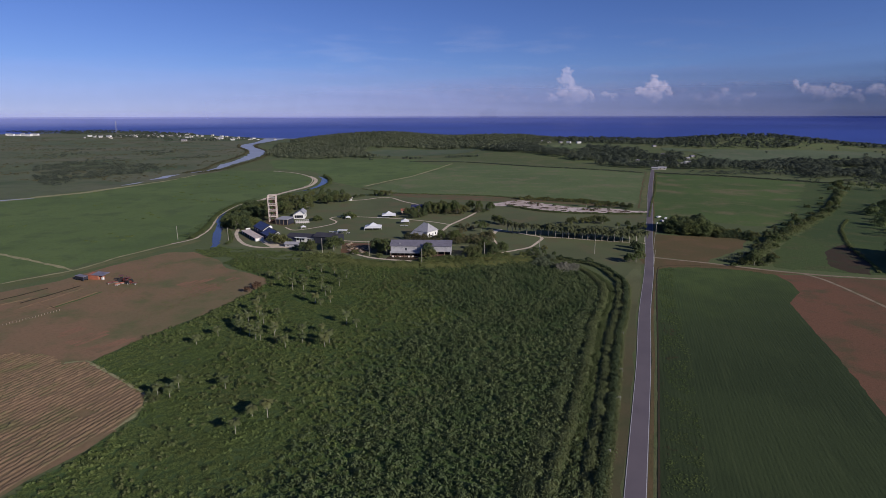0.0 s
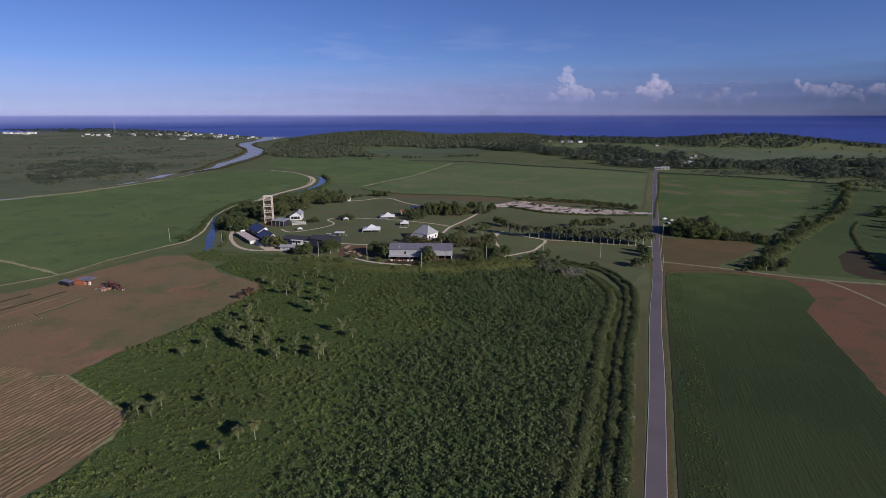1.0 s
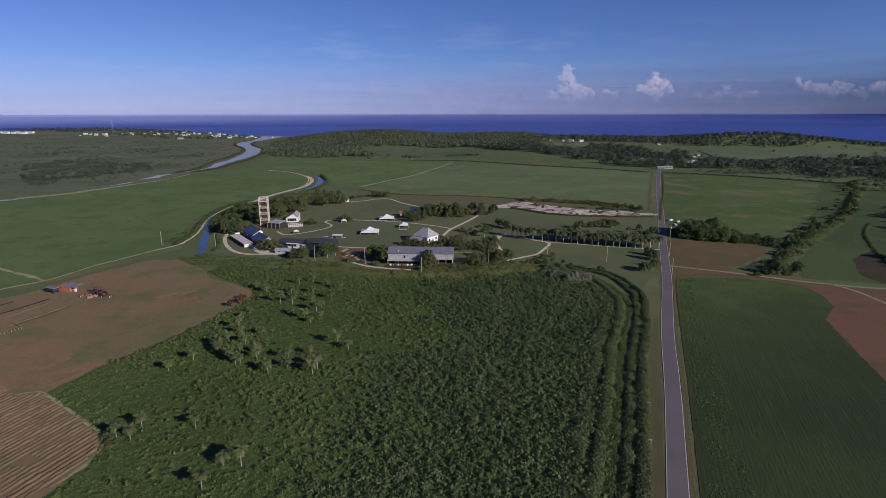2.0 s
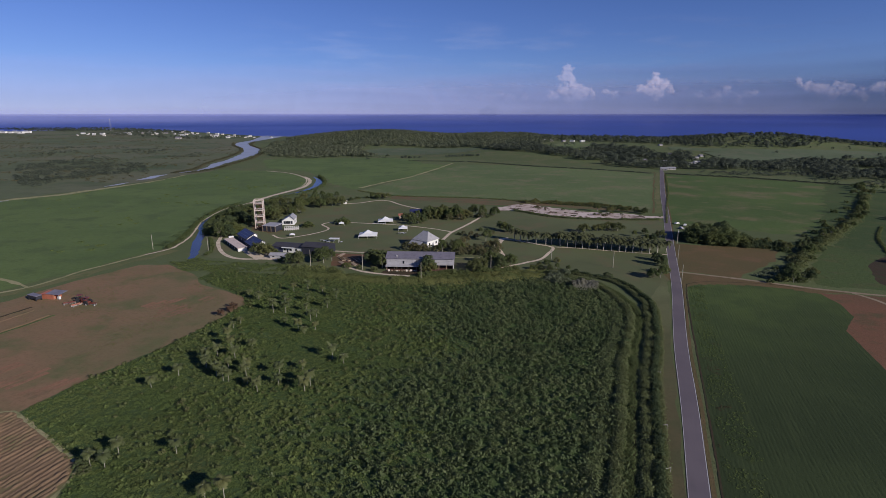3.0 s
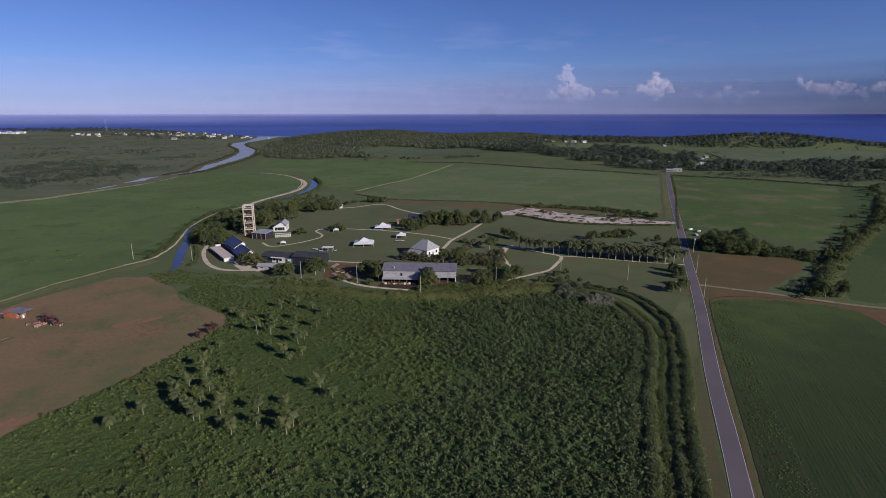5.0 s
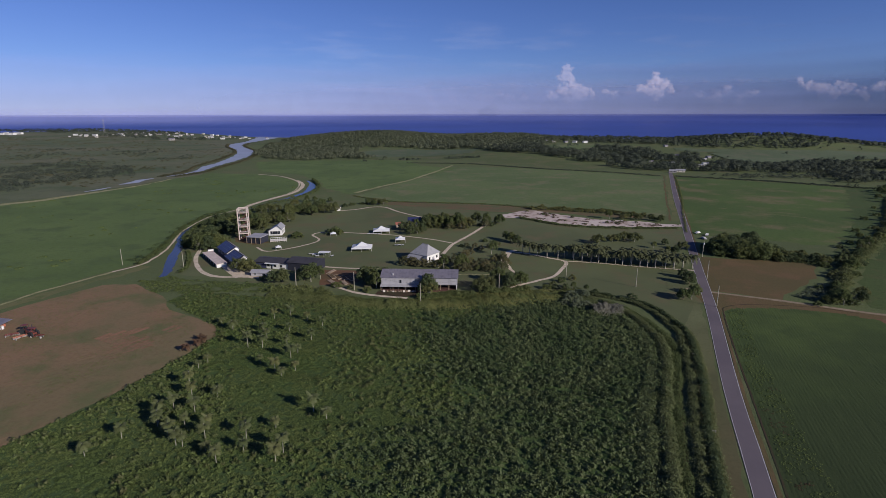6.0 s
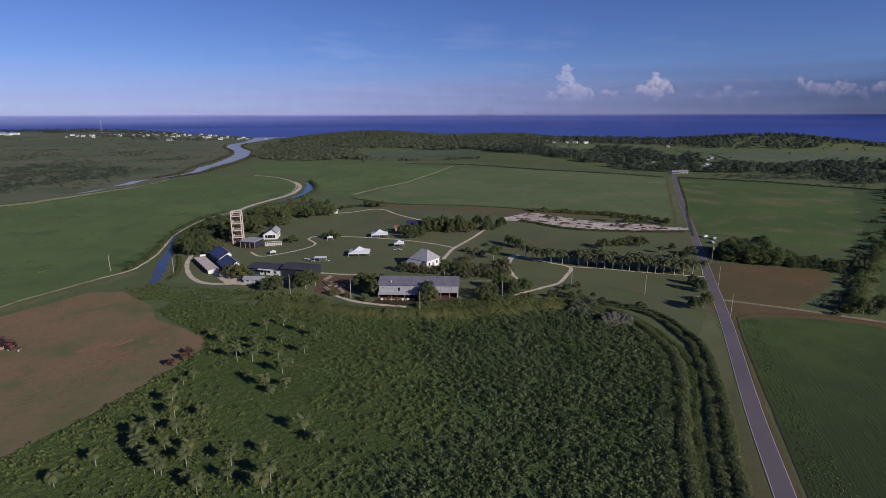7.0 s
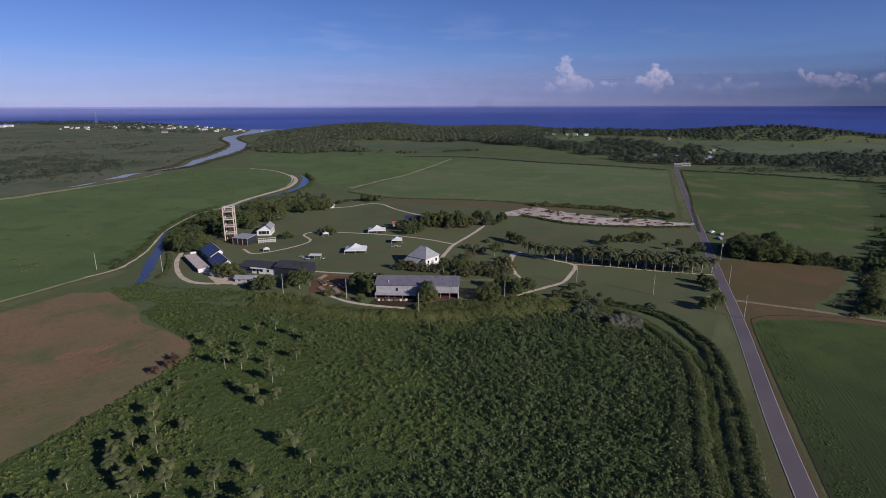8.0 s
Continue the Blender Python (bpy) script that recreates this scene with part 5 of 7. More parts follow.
hedge("tree_scrub", [(166, 284), (188, 310), (214, 340), (250, 374), (290, 414), (330, 458), (380, 520), (410, 556)], 9.0, 3.0, 85, 0.46, "leaf_dark", "rough dark scrub under the row of trees", 0.35, 92)
hedge("tree_scrub", [(150, 374), (165, 366), (182, 356), (200, 347)], 11.0, 4.5, 260, 0.46, "leaf_dark", "dense scrub among the big trees by the road", -0.5, 93)
hedge("levee_scrub", [(-176, 345), (-173, 366), (-178, 395), (-185, 425), (-191, 455), (-190, 485), (-182, 515)], 14.0, 1.4, 34, 0.42, "leaf_tree", "rough scrub on the outer side of the levee", 1.15, 94)
FARHEDGE = [(-80, 296.5), (-72.6, 293.9), (-42.7, 284.5), (-10.9, 281.5), (20.9, 288.8), (43.7, 292.7), (60.5, 296.6)]
hedge("yellow_grass", [(-10, 281), (4, 282.5), (18, 285), (32, 288), (46, 290)], 13.0, 1.4, 330, 0.32, "leaf_straw", "yellowish tall grass at the end of the plot", -0.5, 55)
hedge("yellow_grass", [(-14, 291), (2, 294), (16, 292.5), (30, 294.5), (44, 297)], 8.0, 1.3, 170, 0.32, "leaf_straw", "yellowish tall grass before the thicket", -0.3, 56)
hedge("hedge", FARHEDGE, 13.0, 1.5, 330, 0.34, "leaf_scrub", "yellowish green scrub along the edge of the plot", -0.1, 5)
hedge("hedge", [(-14, 289.5), (9, 293.8), (33.8, 299.6)], 6.0, 2.6, 110, 0.42, "leaf_tree", "scrubby hedge in front of the buildings", 0.2, 6)
hedge("hedge", [(292.3, 751.6), (373.5, 703.5), (421.4, 661.6), (468.2, 624.5), (604.3, 546.4)], 4.0, 1.6, 26, 0.6, "leaf_far_hazed", "dark hedge along the far field edge", 0.4, 7)
hedge("hedge", [(274.7, 756.7), (217.8, 803.6), (142.2, 848.1), (41.5, 921.3), (-61.1, 947)], 5.0, 1.3, 14, 0.7, "leaf_far_hazed", "dark hedge along the far field edge", 0.6, 8)
hedge("hedge", [(162.8, 423.3), (195.8, 505.8), (226.8, 580.3), (292.3, 751.6)], 1.2, 0.7, 12, 0.4, "leaf_tree", "low dark roadside hedge", 0.6, 9)
hedge("hedge", [(72.6, 521.2), (38, 539), (-1.6, 547.1), (-51.2, 557.2), (-90.9, 590.7)], 2.0, 1.0, 14, 0.5, "leaf_tree", "low scrub along the field edge", 0.6, 11)
hedge("hedge", [(-170.5, 440), (-174, 464.1), (-164.5, 498.4), (-158.6, 537.5), (-140.7, 581.3), (-136.7, 630.1), (-145.7, 679), (-160.6, 718.1)], 5.0, 2.6, 46, 0.55, "leaf_tree", "scrub along the canal bank", 0.2, 12)
hedge("hedge", [(-138.5, 330), (-140, 341.3), (-146.5, 358), (-154.5, 373.7)], 2.6, 0.9, 60, 0.4, "leaf_tree", "scrub along the canal bank", 0.1, 13)
hedge("hedge", [(-160, 382), (-167, 398), (-173, 414), (-177, 432), (-179, 452), (-176, 474), (-167, 500)], 6.0, 2.6, 90, 0.45, "leaf_tree", "green scrub over the canal", -0.2, 112)
hedge("levee_scrub", [(-168, 345), (-170.5, 366), (-176, 392), (-183, 418), (-188, 445), (-190, 478), (-184, 505)], 4.0, 1.7, 46, 0.42, "leaf_tree", "clumps of scrub growing over the levee", 0.75, 113)
hedge("hedge", [(56, 476.5), (63.9, 468.6), (73.9, 456.9), (85.7, 447), (109.5, 439.1), (137.1, 436), (161.7, 435.9)], 5.0, 1.3, 60, 0.42, "leaf_tree", "low scrub along the gravel lot", 0.3, 16)
hedge("hedge", [(71.7, 515.4), (92.4, 510.3), (117.1, 500.4), (136.9, 491.6), (154.6, 479.8)], 5.0, 3.2, 70, 0.55, "leaf_light", "tall leafy hedge behind the gravel lot", 0.2, 17)
GRAVEL = [(52, 486), (66, 503), (76, 503), (90, 486), (112, 467), (146, 458), (168, 446), (146, 443), (110, 447), (87, 454), (72, 470), (60, 482)]
gx, gy = np.meshgrid(np.arange(50, 172, 1.2), np.arange(440, 510, 1.2))
GP = np.stack([gx.ravel(), gy.ravel()], 1) + r.normal(0, 0.8, (gx.size, 2))
GP = GP[inside(GP, GRAVEL)]
along = np.stack([(GP[:, 0] * 0.9 - GP[:, 1] * 0.42) * 0.35, GP[:, 0] * 0.42 + GP[:, 1] * 0.9], 1)
lump = drift(along, 0.16, 61.0) + 0.7 * drift(along, 0.42, 62.0)
planting("debris", GP[(lump > 0.30) & (lump < 0.52)], 18, 0.34, 0.5, 0.9, "leaf_dead", "dark heaps of cut brush on the gravel", 1.2, 1.8)
planting("debris", GP[lump >= 0.52], 22, 0.36, 0.8, 1.0, "leaf_dark", "heaps of green cuttings on the gravel", 1.0, 1.8)
r = np.random.default_rng(77)
B = np.stack([-420 + 260 * r.random(900), 300 + 480 * r.random(900)], 1)
B = B[inside(B, [(-401.2, 475.3), (-352.6, 637), (-318.2, 799.9), (-195.5, 739.9), (-162.6, 679.1), (-180.5, 508.3), (-192.5, 434.8), (-180.4, 336.5), (-240.1, 194.8), (-431.2, 293.5)])]
B = B[drift(B, 0.02, 3.0) > 0.22]
planting("grass_clumps", B, 26, 0.5, 0.25, 2.6, "leaf_weed", "darker clumps of tall grass in the pasture")
hedge("grey_bush", [(59.5, 273.5), (64.5, 273), (69.5, 271)], 8.0, 3.6, 420, 0.34, "leaf_grey", "pale grey flowering bush on the bank", -1, 15)


# ---- far woods ----


def woods(name, P, tall, per, leaf, mat, label, seed, wide=0.55):
    rr = np.random.default_rng(seed)
    n = len(P)
    s = tall * (0.6 + 0.7 * rr.random(n))
    k = np.repeat(np.arange(n), per)
    d = rr.normal(0, 1, (n * per, 3))
    d /= np.linalg.norm(d, axis=1)[:, None]
    d[:, 2] = np.abs(d[:, 2]) * np.where(rr.random(n * per) < 0.2, -1, 1)
    z0 = np.array([height(*p) for p in P])
    C = np.stack([P[k, 0] + d[:, 0] * s[k] * wide, P[k, 1] + d[:, 1] * s[k] * wide, z0[k] + s[k] * 0.55 + d[:, 2] * s[k] * 0.42], 1)
    V, F = leaves(C, d * 1.2 + rr.normal(0, 0.22, d.shape) + np.array((0, 0, 0.55)), leaf * s[k] / tall * (0.7 + 0.6 * rr.random(n * per)), 1.3, rr)
    return tagged(new(name, mesh_from(name, V, F, mat)), label, "woods", "", "stuff")


CLEARINGS = [[(175, 1117), (204, 1058), (247, 1028), (300, 1110), (330, 1230), (260, 1240)],
             [(405, 1150), (435, 1075), (481, 1030), (481, 905), (580, 929), (687, 1004), (785, 1054), (800, 1080), (670, 1075), (578, 1085), (480, 1105)],
             [(342, 742), (400, 790), (438, 805), (448, 779), (507, 795), (470, 720), (436, 676), (397, 688)]]
VILLAGE = [(400, 900), (425, 958), (384, 880), (225, 1290), (240, 1270), (262, 1250), (430, 1130), (350, 905), (402, 1010), (280, 1245), (330, 935), (368, 872), (445, 985), (300, 1235)]


def scatter(outline, n, seed, scale=0.0, cut=0.0):
    rr = np.random.default_rng(seed)
    lo, hi = np.min(outline, axis=0), np.max(outline, axis=0)
    P = lo + (hi - lo) * rr.random((n, 2))
    P = P[inside(P, outline)]
    if scale:
        P = P[drift(P, scale, seed) > cut]
    for open_land in CLEARINGS:
        P = P[~inside(P, open_land) | (rr.random(len(P)) < 0.02)]
    for hx, hy in VILLAGE:
        d = P - np.array((hx - 0.35 * 12, hy - 12))
        P = P[(d[:, 0] / 13) ** 2 + (d[:, 1] / 34) ** 2 > 1]
    return P


woods("wood", scatter([(-420, 1480), (-330, 1360), (-171, 1297), (-91, 1297), (2, 1232), (60, 1225), (91, 1110), (150, 1120), (240, 1230), (290, 1400), (240, 1640), (60, 1790), (-250, 1820), (-420, 1700)], 9500, 1), 6.8, 28, 1.75, "leaf_hill_hazed", "dense woods covering the hill by the sea", 1)
woods("wood", scatter([(-430, 1420), (-372, 1120), (-304, 1020), (-235, 992), (-182, 1044), (-102, 1002), (-96, 1016), (-140, 1060), (-181, 1180), (-175, 1290), (-240, 1340), (-330, 1370)], 2600, 2, 0.012, -0.5), 6.2, 30, 1.6, "leaf_hill_hazed", "woods at the foot of the hill", 2)
woods("wood", scatter([(-80, 998), (-45, 1000), (-40, 1016), (-78, 1012)], 26, 22), 3.6, 40, 0.9, "leaf_far_hazed", "dark bushes in the far meadow", 22)
woods("wood", scatter([(0, 1006), (60, 1012), (58, 1028), (0, 1022)], 34, 23), 3.6, 40, 0.9, "leaf_far_hazed", "dark bushes in the far meadow", 23)
woods("wood", scatter([(88, 1150), (100, 1092), (172, 1022), (213, 968), (240, 903), (276, 826), (410, 800), (456.8, 875), (436.2, 1001.5), (330, 1090), (200, 1160)], 2600, 3, 0.014, -0.35), 9.0, 60, 1.35, "leaf_far_hazed", "dark woods round the village", 3)
woods("wood", scatter([(405, 780), (467.8, 672.7), (623.2, 584.7), (900, 560), (1100, 800), (900, 980), (644, 960), (470.7, 900)], 3600, 4, 0.009, -0.15), 7.5, 50, 1.35, "leaf_far_hazed", "scattered dark woods on the slope", 4)
woods("wood", scatter([(150, 1300), (250, 1250), (400, 1190), (470, 1112), (674, 1090), (720, 1112), (790, 1160), (1150, 1060), (1250, 1200), (900, 1340), (520, 1420), (250, 1480)], 4400, 5, 0.008, -0.35), 7.0, 32, 1.85, "leaf_far_hazed", "woods along the ridge above the sea", 5)
woods("wood", scatter([(429.4, 624.9), (459.2, 547.5), (411.3, 460.8), (547.6, 411.7), (760, 440), (700, 600), (545.6, 623.8)], 420, 6, 0.015, 0.0), 7.0, 56, 1.3, "leaf_tree", "scattered trees among the meadows", 6)
woods("wood", scatter([(293, 352), (322, 408), (360, 457), (392, 488), (440, 500), (470, 420), (400, 330), (330, 310)], 420, 16), 6.0, 110, 0.8, "leaf_tree", "dense dark plantation beside the meadow", 16)
woods("scrub", scatter([(-700, 520), (-431.2, 554.2), (-390.6, 691.3), (-360.1, 886.6), (-420, 1150), (-600, 1500), (-1100, 1900), (-1900, 2000), (-2000, 900)], 16000, 7, 0.012, 0.0), 0.8, 12, 1.2, "leaf_marsh", "low scrub scattered over the marsh", 7, 2.6)
woods("scrub", scatter([(-449, 604), (-560, 730), (-651, 858), (-658, 947), (-574, 917), (-478, 888), (-403, 767), (-446, 731), (-456, 668)], 2600, 71, 0.03, -0.12), 2.7, 26, 0.9, "leaf_far_hazed", "darker bushes in the middle of the marsh", 71, 0.9)
woods("scrub", scatter([(-660, 960), (-575, 930), (-478, 900), (-420, 1000), (-520, 1180), (-800, 1350), (-1000, 1250)], 1500, 72, 0.012, 0.12), 2.2, 22, 1.0, "leaf_far_hazed", "dark bands of bushes in the far marsh", 72, 1.2)
for k, off in enumerate((-1, 1)):
    hedge("river_scrub", [(-356 + off * 10, 757), (-349 + off * 12, 783.7), (-346 + off * 15, 817.8), (-358 + off * 21, 891.7), (-365 + off * 24, 977.6), (-378 + off * 24, 1059.5), (-400 + off * 24, 1160), (-432 + off * 21, 1245), (-492 + off * 21, 1360), (-530 + off * 26, 1475)], 9.0, 2.2, 9, 1.1, "leaf_marsh", "low scrub along the river bank", 0.45, 40 + k)
woods("wood", scatter([(-640, 1830), (-1105, 2270), (-1740, 2740), (-2400, 3050), (-2400, 2700), (-1500, 2150), (-900, 1750), (-700, 1650)], 6500, 8, 0.004, -0.25), 6.5, 24, 2.4, "leaf_far_hazed", "trees round the coastal town", 8)
woods("wood", scatter([(-330.2, 817.6), (-200.5, 786.7), (-121, 844), (57.7, 945.8), (60, 1120), (-300, 1120), (-330, 994)], 90, 9, 0.01, 0.3), 3.5, 34, 1.1, "leaf_far_hazed", "scattered bushes in the far meadows", 9)
woods("wood", scatter([(420, 920), (560, 930), (760, 900), (1000, 850), (1150, 980), (900, 1100), (620, 1120), (480, 1080)], 160, 10), 4.5, 46, 1.2, "leaf_far_hazed", "single trees in the slope meadows", 10)
woods("wood", scatter([(440, 800), (560, 720), (760, 660), (1000, 720), (1050, 850), (760, 900), (560, 925), (480, 900)], 2300, 11, 0.012, -0.3), 6.5, 44, 1.3, "leaf_far_hazed", "scattered dark woods below the slope", 11)
# ---- buildings ----


def window(parent, x, y, z, w, h, m=None, frame_mat="white"):
    """A window in a wall that faces -y: a frame proud of the wall and a dark pane in it."""
    m = m or Matrix()
    fr = Shape()
    for a in ((x - w / 2, z, x + w / 2, z + 0.1), (x - w / 2, z + h - 0.1, x + w / 2, z + h), (x - w / 2, z, x - w / 2 + 0.1, z + h), (x + w / 2 - 0.1, z, x + w / 2, z + h)):
        fr.box(a[0], y - 0.09, a[1], a[2], y - 0.01, a[3], m)
    ob = part("window", fr, frame_mat, parent)
    part("pane", Shape().box(x - w / 2 + 0.1, y - 0.05, z + 0.1, x + w / 2 - 0.1, y - 0.02, z + h - 0.1, m), "glass", ob, "dark glass pane")


def gable_roof(x0, x1, y0, y1, eave, ridge, over=0.5, thick=0.15):
    """Two slopes with the ridge along x; returns the front and the back slope."""
    ym = (y0 + y1) / 2
    k = (ridge - eave) / (ym - y0)
    f = Shape().slab([(x0 - over, y0 - over, eave - k * over), (x1 + over, y0 - over, eave - k * over), (x1 + over, ym, ridge), (x0 - over, ym, ridge)], thick)
    b = Shape().slab([(x0 - over, ym, ridge), (x1 + over, ym, ridge), (x1 + over, y1 + over, eave - k * over), (x0 - over, y1 + over, eave - k * over)], thick)
    return f, b


def gable_wall(x0, x1, y0, y1, eave, ridge):
    ym = (y0 + y1) / 2
    s = Shape()
    for x, q in ((x0, 1), (x1, -1)):
        pts = [(x, y0, 0), (x, y0, eave), (x, ym, ridge - 0.16), (x, y1, eave), (x, y1, 0)]
        s.face(*(pts if q > 0 else pts[::-1]))
    s.face((x0, y0, 0), (x1, y0, 0), (x1, y0, eave), (x0, y0, eave))
    s.face((x1, y1, 0), (x0, y1, 0), (x0, y1, eave), (x1, y1, eave))
    return s


def tower(x, y, yaw):
    t = thing("observation_tower", place(x, y, yaw), "open pale concrete observation tower with stairs inside", "tower")
    a, top = 2.85, 20.4
    for sx in (-1, 1):
        for sy in (-1, 1):
            part("column", Shape().box(sx * a - 0.25, sy * a - 0.25, 0, sx * a + 0.25, sy * a + 0.25, top), "concrete", t)
    levels = (4.4, 8.8, 13.2, 17.9)
    for z in levels:
        ring = Shape()
        ring.box(-a - 0.3, -a - 0.3, z - 0.45, a + 0.3, -a + 0.25, z).box(-a - 0.3, a - 0.25, z - 0.45, a + 0.3, a + 0.3, z)
        ring.box(-a - 0.3, -a + 0.25, z - 0.45, -a + 0.25, a - 0.25, z).box(a - 0.25, -a + 0.25, z - 0.45, a + 0.3, a - 0.25, z)
        part("beam", ring, "concrete", t)
        part("landing", Shape().box(-a + 0.25, 0.9, z - 0.2, a - 0.25, a - 0.25, z - 0.02), "stair_paint", t)
        rail = Shape()
        for zz in (0.55, 1.05):
            rail.box(-a, -a - 0.05, z + zz, a, -a + 0.05, z + zz + 0.08).box(a - 0.05, -a, z + zz, a + 0.05, a, z + zz + 0.08).box(-a - 0.05, -a, z + zz, -a + 0.05, a, z + zz + 0.08)
        part("railing", rail, "white", t, "white railing")
    part("beam", Shape().box(-a - 0.3, -a - 0.3, top - 0.4, a + 0.3, -a + 0.25, top).box(-a - 0.3, a - 0.25, top - 0.4, a + 0.3, a + 0.3, top)
         .box(-a - 0.3, -a + 0.25, top - 0.4, -a + 0.25, a - 0.25, top).box(a - 0.25, -a + 0.25, top - 0.4, a + 0.3, a - 0.25, top), "concrete", t)
    z0 = 0.0
    for i, z in enumerate(levels):
        zm = (z0 + z) / 2
        for (xa, za), (xb, zb), yy in (((-2.4, z0), (2.4, zm), -0.9), ((2.4, zm), (-2.4, z), 0.3)):
            f = Shape()
            n = 10
            for j in range(n):
                xx = xa + (xb - xa) * (j + 0.5) / n
                f.box(xx - 0.28, yy - 0.6, za + (zb - za) * (j + 1) / n - 0.3, xx + 0.28, yy + 0.6, za + (zb - za) * (j + 1) / n)
            for e in (-0.62, 0.62):
                f.slab([(xa, yy + e - 0.07, za), (xb, yy + e - 0.07, zb), (xb, yy + e + 0.07, zb), (xa, yy + e + 0.07, za)], 0.55)
            part("stair_flight", f, "stair_paint", t, "red-brown stair flight")
        z0 = z
    return t


tower(-132, 406.5, 10)


def barn():
    t = thing("barn", place(-31.6, 302.4, -2.5), "long barn with grey metal roof and an open front", "barn")
    w, d, e = 35.0, 13.0, 6.0
    wall = Shape()
    wall.box(0, d - 0.25, 0, w, d, e).box(0, 0.26, 0, 0.25, d - 0.26, e).box(w - 0.25, 0.26, 0, w, d - 0.26, e)
    part("wall", wall, "tin_light", t)
    for i in range(9):
        x0 = i * w / 9
        part("panel", Shape().box(x0 + 0.02, 0, 2.5, x0 + w / 9 - 0.02, 0.2, e - 0.1), "tin_light", t)
    for i in range(10):
        x0 = min(w - 0.3, i * w / 9)
        part("post", Shape().box(x0, 0.02, 0, x0 + 0.3, 0.3, 2.5), "white" if i == 9 else "wood", t)
    for i in range(24):
        x0, x1 = -0.6 + i * (w + 1.2) / 24, -0.6 + (i + 1) * (w + 1.2) / 24
        part("roof_sheet", Shape().slab([(x0, -0.6, e), (x1 - 0.08, -0.6, e), (x1 - 0.08, 8.0, e + 1.7), (x0, 8.0, e + 1.7)], 0.1)
             .slab([(x1 - 0.08, -0.6, e + 0.06), (x1, -0.6, e + 0.06), (x1, 8.0, e + 1.76), (x1 - 0.08, 8.0, e + 1.76)], 0.12), "tin", t)
    part("roof_back", Shape().slab([(-0.6, 8.0, e + 1.72), (w + 0.6, 8.0, e + 1.72), (w + 0.6, d + 0.6, e - 0.3), (-0.6, d + 0.6, e - 0.3)], 0.12), "tin", t)
    part("porch_roof", Shape().slab([(-0.3, -2.4, 2.2), (17.5, -2.4, 2.2), (17.5, 0, 2.75), (-0.3, 0, 2.75)], 0.1), "tin_light", t, "sloping porch roof")
    for x0 in (0, 5.6, 11.4, 17.1):
        part("porch_post", Shape().box(x0, -2.3, 0, x0 + 0.15, -2.15, 2.2), "wood", t)
    # added dark sheet: its colour supplies the shade behind the open front
    part("back_lining", Shape().box(0.3, 5.0, 0.0, w - 0.3, 5.15, 2.9), "dark_paint", t, "dark sheet standing in for the shade inside the barn")
    part("floor_slab", Shape().box(0, -2.6, -0.05, w, 5.0, 0.14), "dark_floor", t, "dark reddish floor")
    window(t, 8.9, 0, 3.2, 0.9, 1.5, None, "dark_paint")
    part("roof_vent", Shape().tube((5.2, 2.0, e + 0.35), (5.2, 2.0, e + 1.2), 0.22, 0.22, 8), "white", t, "white roof vent")
    return t


barn()
patch("bare_soil", [(-33, 299.5), (-14, 298.5), (-13, 294), (-22, 291.8), (-34, 295)], 0.09, "dark_soil", "dark red trodden ground before the barn", "soil", 0.5)


def crate(x, y, yaw, w, h):
    t = thing("crate", place(x, y, yaw), "pale wooden crate under the barn porch", "crate", "crates under the porch")
    part("side", Shape().box(-w / 2, -0.35, 0.03, w / 2, -0.31, h).box(-w / 2, 0.31, 0.03, w / 2, 0.35, h).box(-w / 2, -0.31, 0.03, -w / 2 + 0.04, 0.31, h).box(w / 2 - 0.04, -0.31, 0.03, w / 2, 0.31, h), "cream" if w > 0.95 else "wood", t)
    part("base", Shape().box(-w / 2 + 0.04, -0.31, 0.0, w / 2 - 0.04, 0.31, 0.06), "wood", t)


rc = np.random.default_rng(12)
for i in range(13):
    crate(-31 + 1.25 * i + rc.normal(0, 0.25), 299.2 - 0.055 * i + rc.normal(0, 0.35), rc.random() * 60, 0.5 + 0.6 * rc.random(), 0.4 + 0.5 * rc.random())


def marquee(x, y, yaw, w, d, eave, peak, ridge, label, cloth="canvas"):
    """A white frame tent with hipped canvas on poles."""
    t = thing("marquee", place(x, y, yaw), label, "tent", "white tents on the lawn")
    hw, hd, r2 = w / 2, d / 2, ridge / 2
    sh = Shape()
    A, B, C, D = (-hw, -hd, eave), (hw, -hd, eave), (hw, hd, eave), (-hw, hd, eave)
    E, G = (-r2, 0, peak), (r2, 0, peak)

    def sag(p, q, u):
        return tuple(a + (b - a) * u for a, b in zip(p, q))
    low = [A, B, C, D]
    mid = []
    for p, q in ((A, E), (B, G), (C, G), (D, E)):
        m0 = sag(p, q, 0.5)
        mid.append((m0[0], m0[1], m0[2] - 0.17 * (peak - eave)))
    top = [E, G, G, E]
    for i in range(4):
        j = (i + 1) % 4
        sh.face(low[i], low[j], mid[j], mid[i])
        if top[i] == top[j]:
            sh.face(mid[i], mid[j], top[i])
        else:
            sh.face(mid[i], mid[j], top[j], top[i])
        sh.face((*low[i][:2], eave - 0.45), (*low[j][:2], eave - 0.45), low[j], low[i])
    part("canopy", sh, cloth, t)
    nx, ny = max(1, round(w / 5)), max(1, round(d / 5))
    spots = [(-hw + w * i / nx, s * hd) for i in range(nx + 1) for s in (-1, 1)] + [(s * hw, -hd + d * i / ny) for i in range(1, ny) for s in (-1, 1)]
    for px, py in spots:
        part("pole", Shape().tube((px, py, 0), (px, py, eave - 0.05), 0.06), "white", t)
    return t


def garden_hall():
    """A square hall with a hipped roof, and a lean-to along the side towards the barn."""
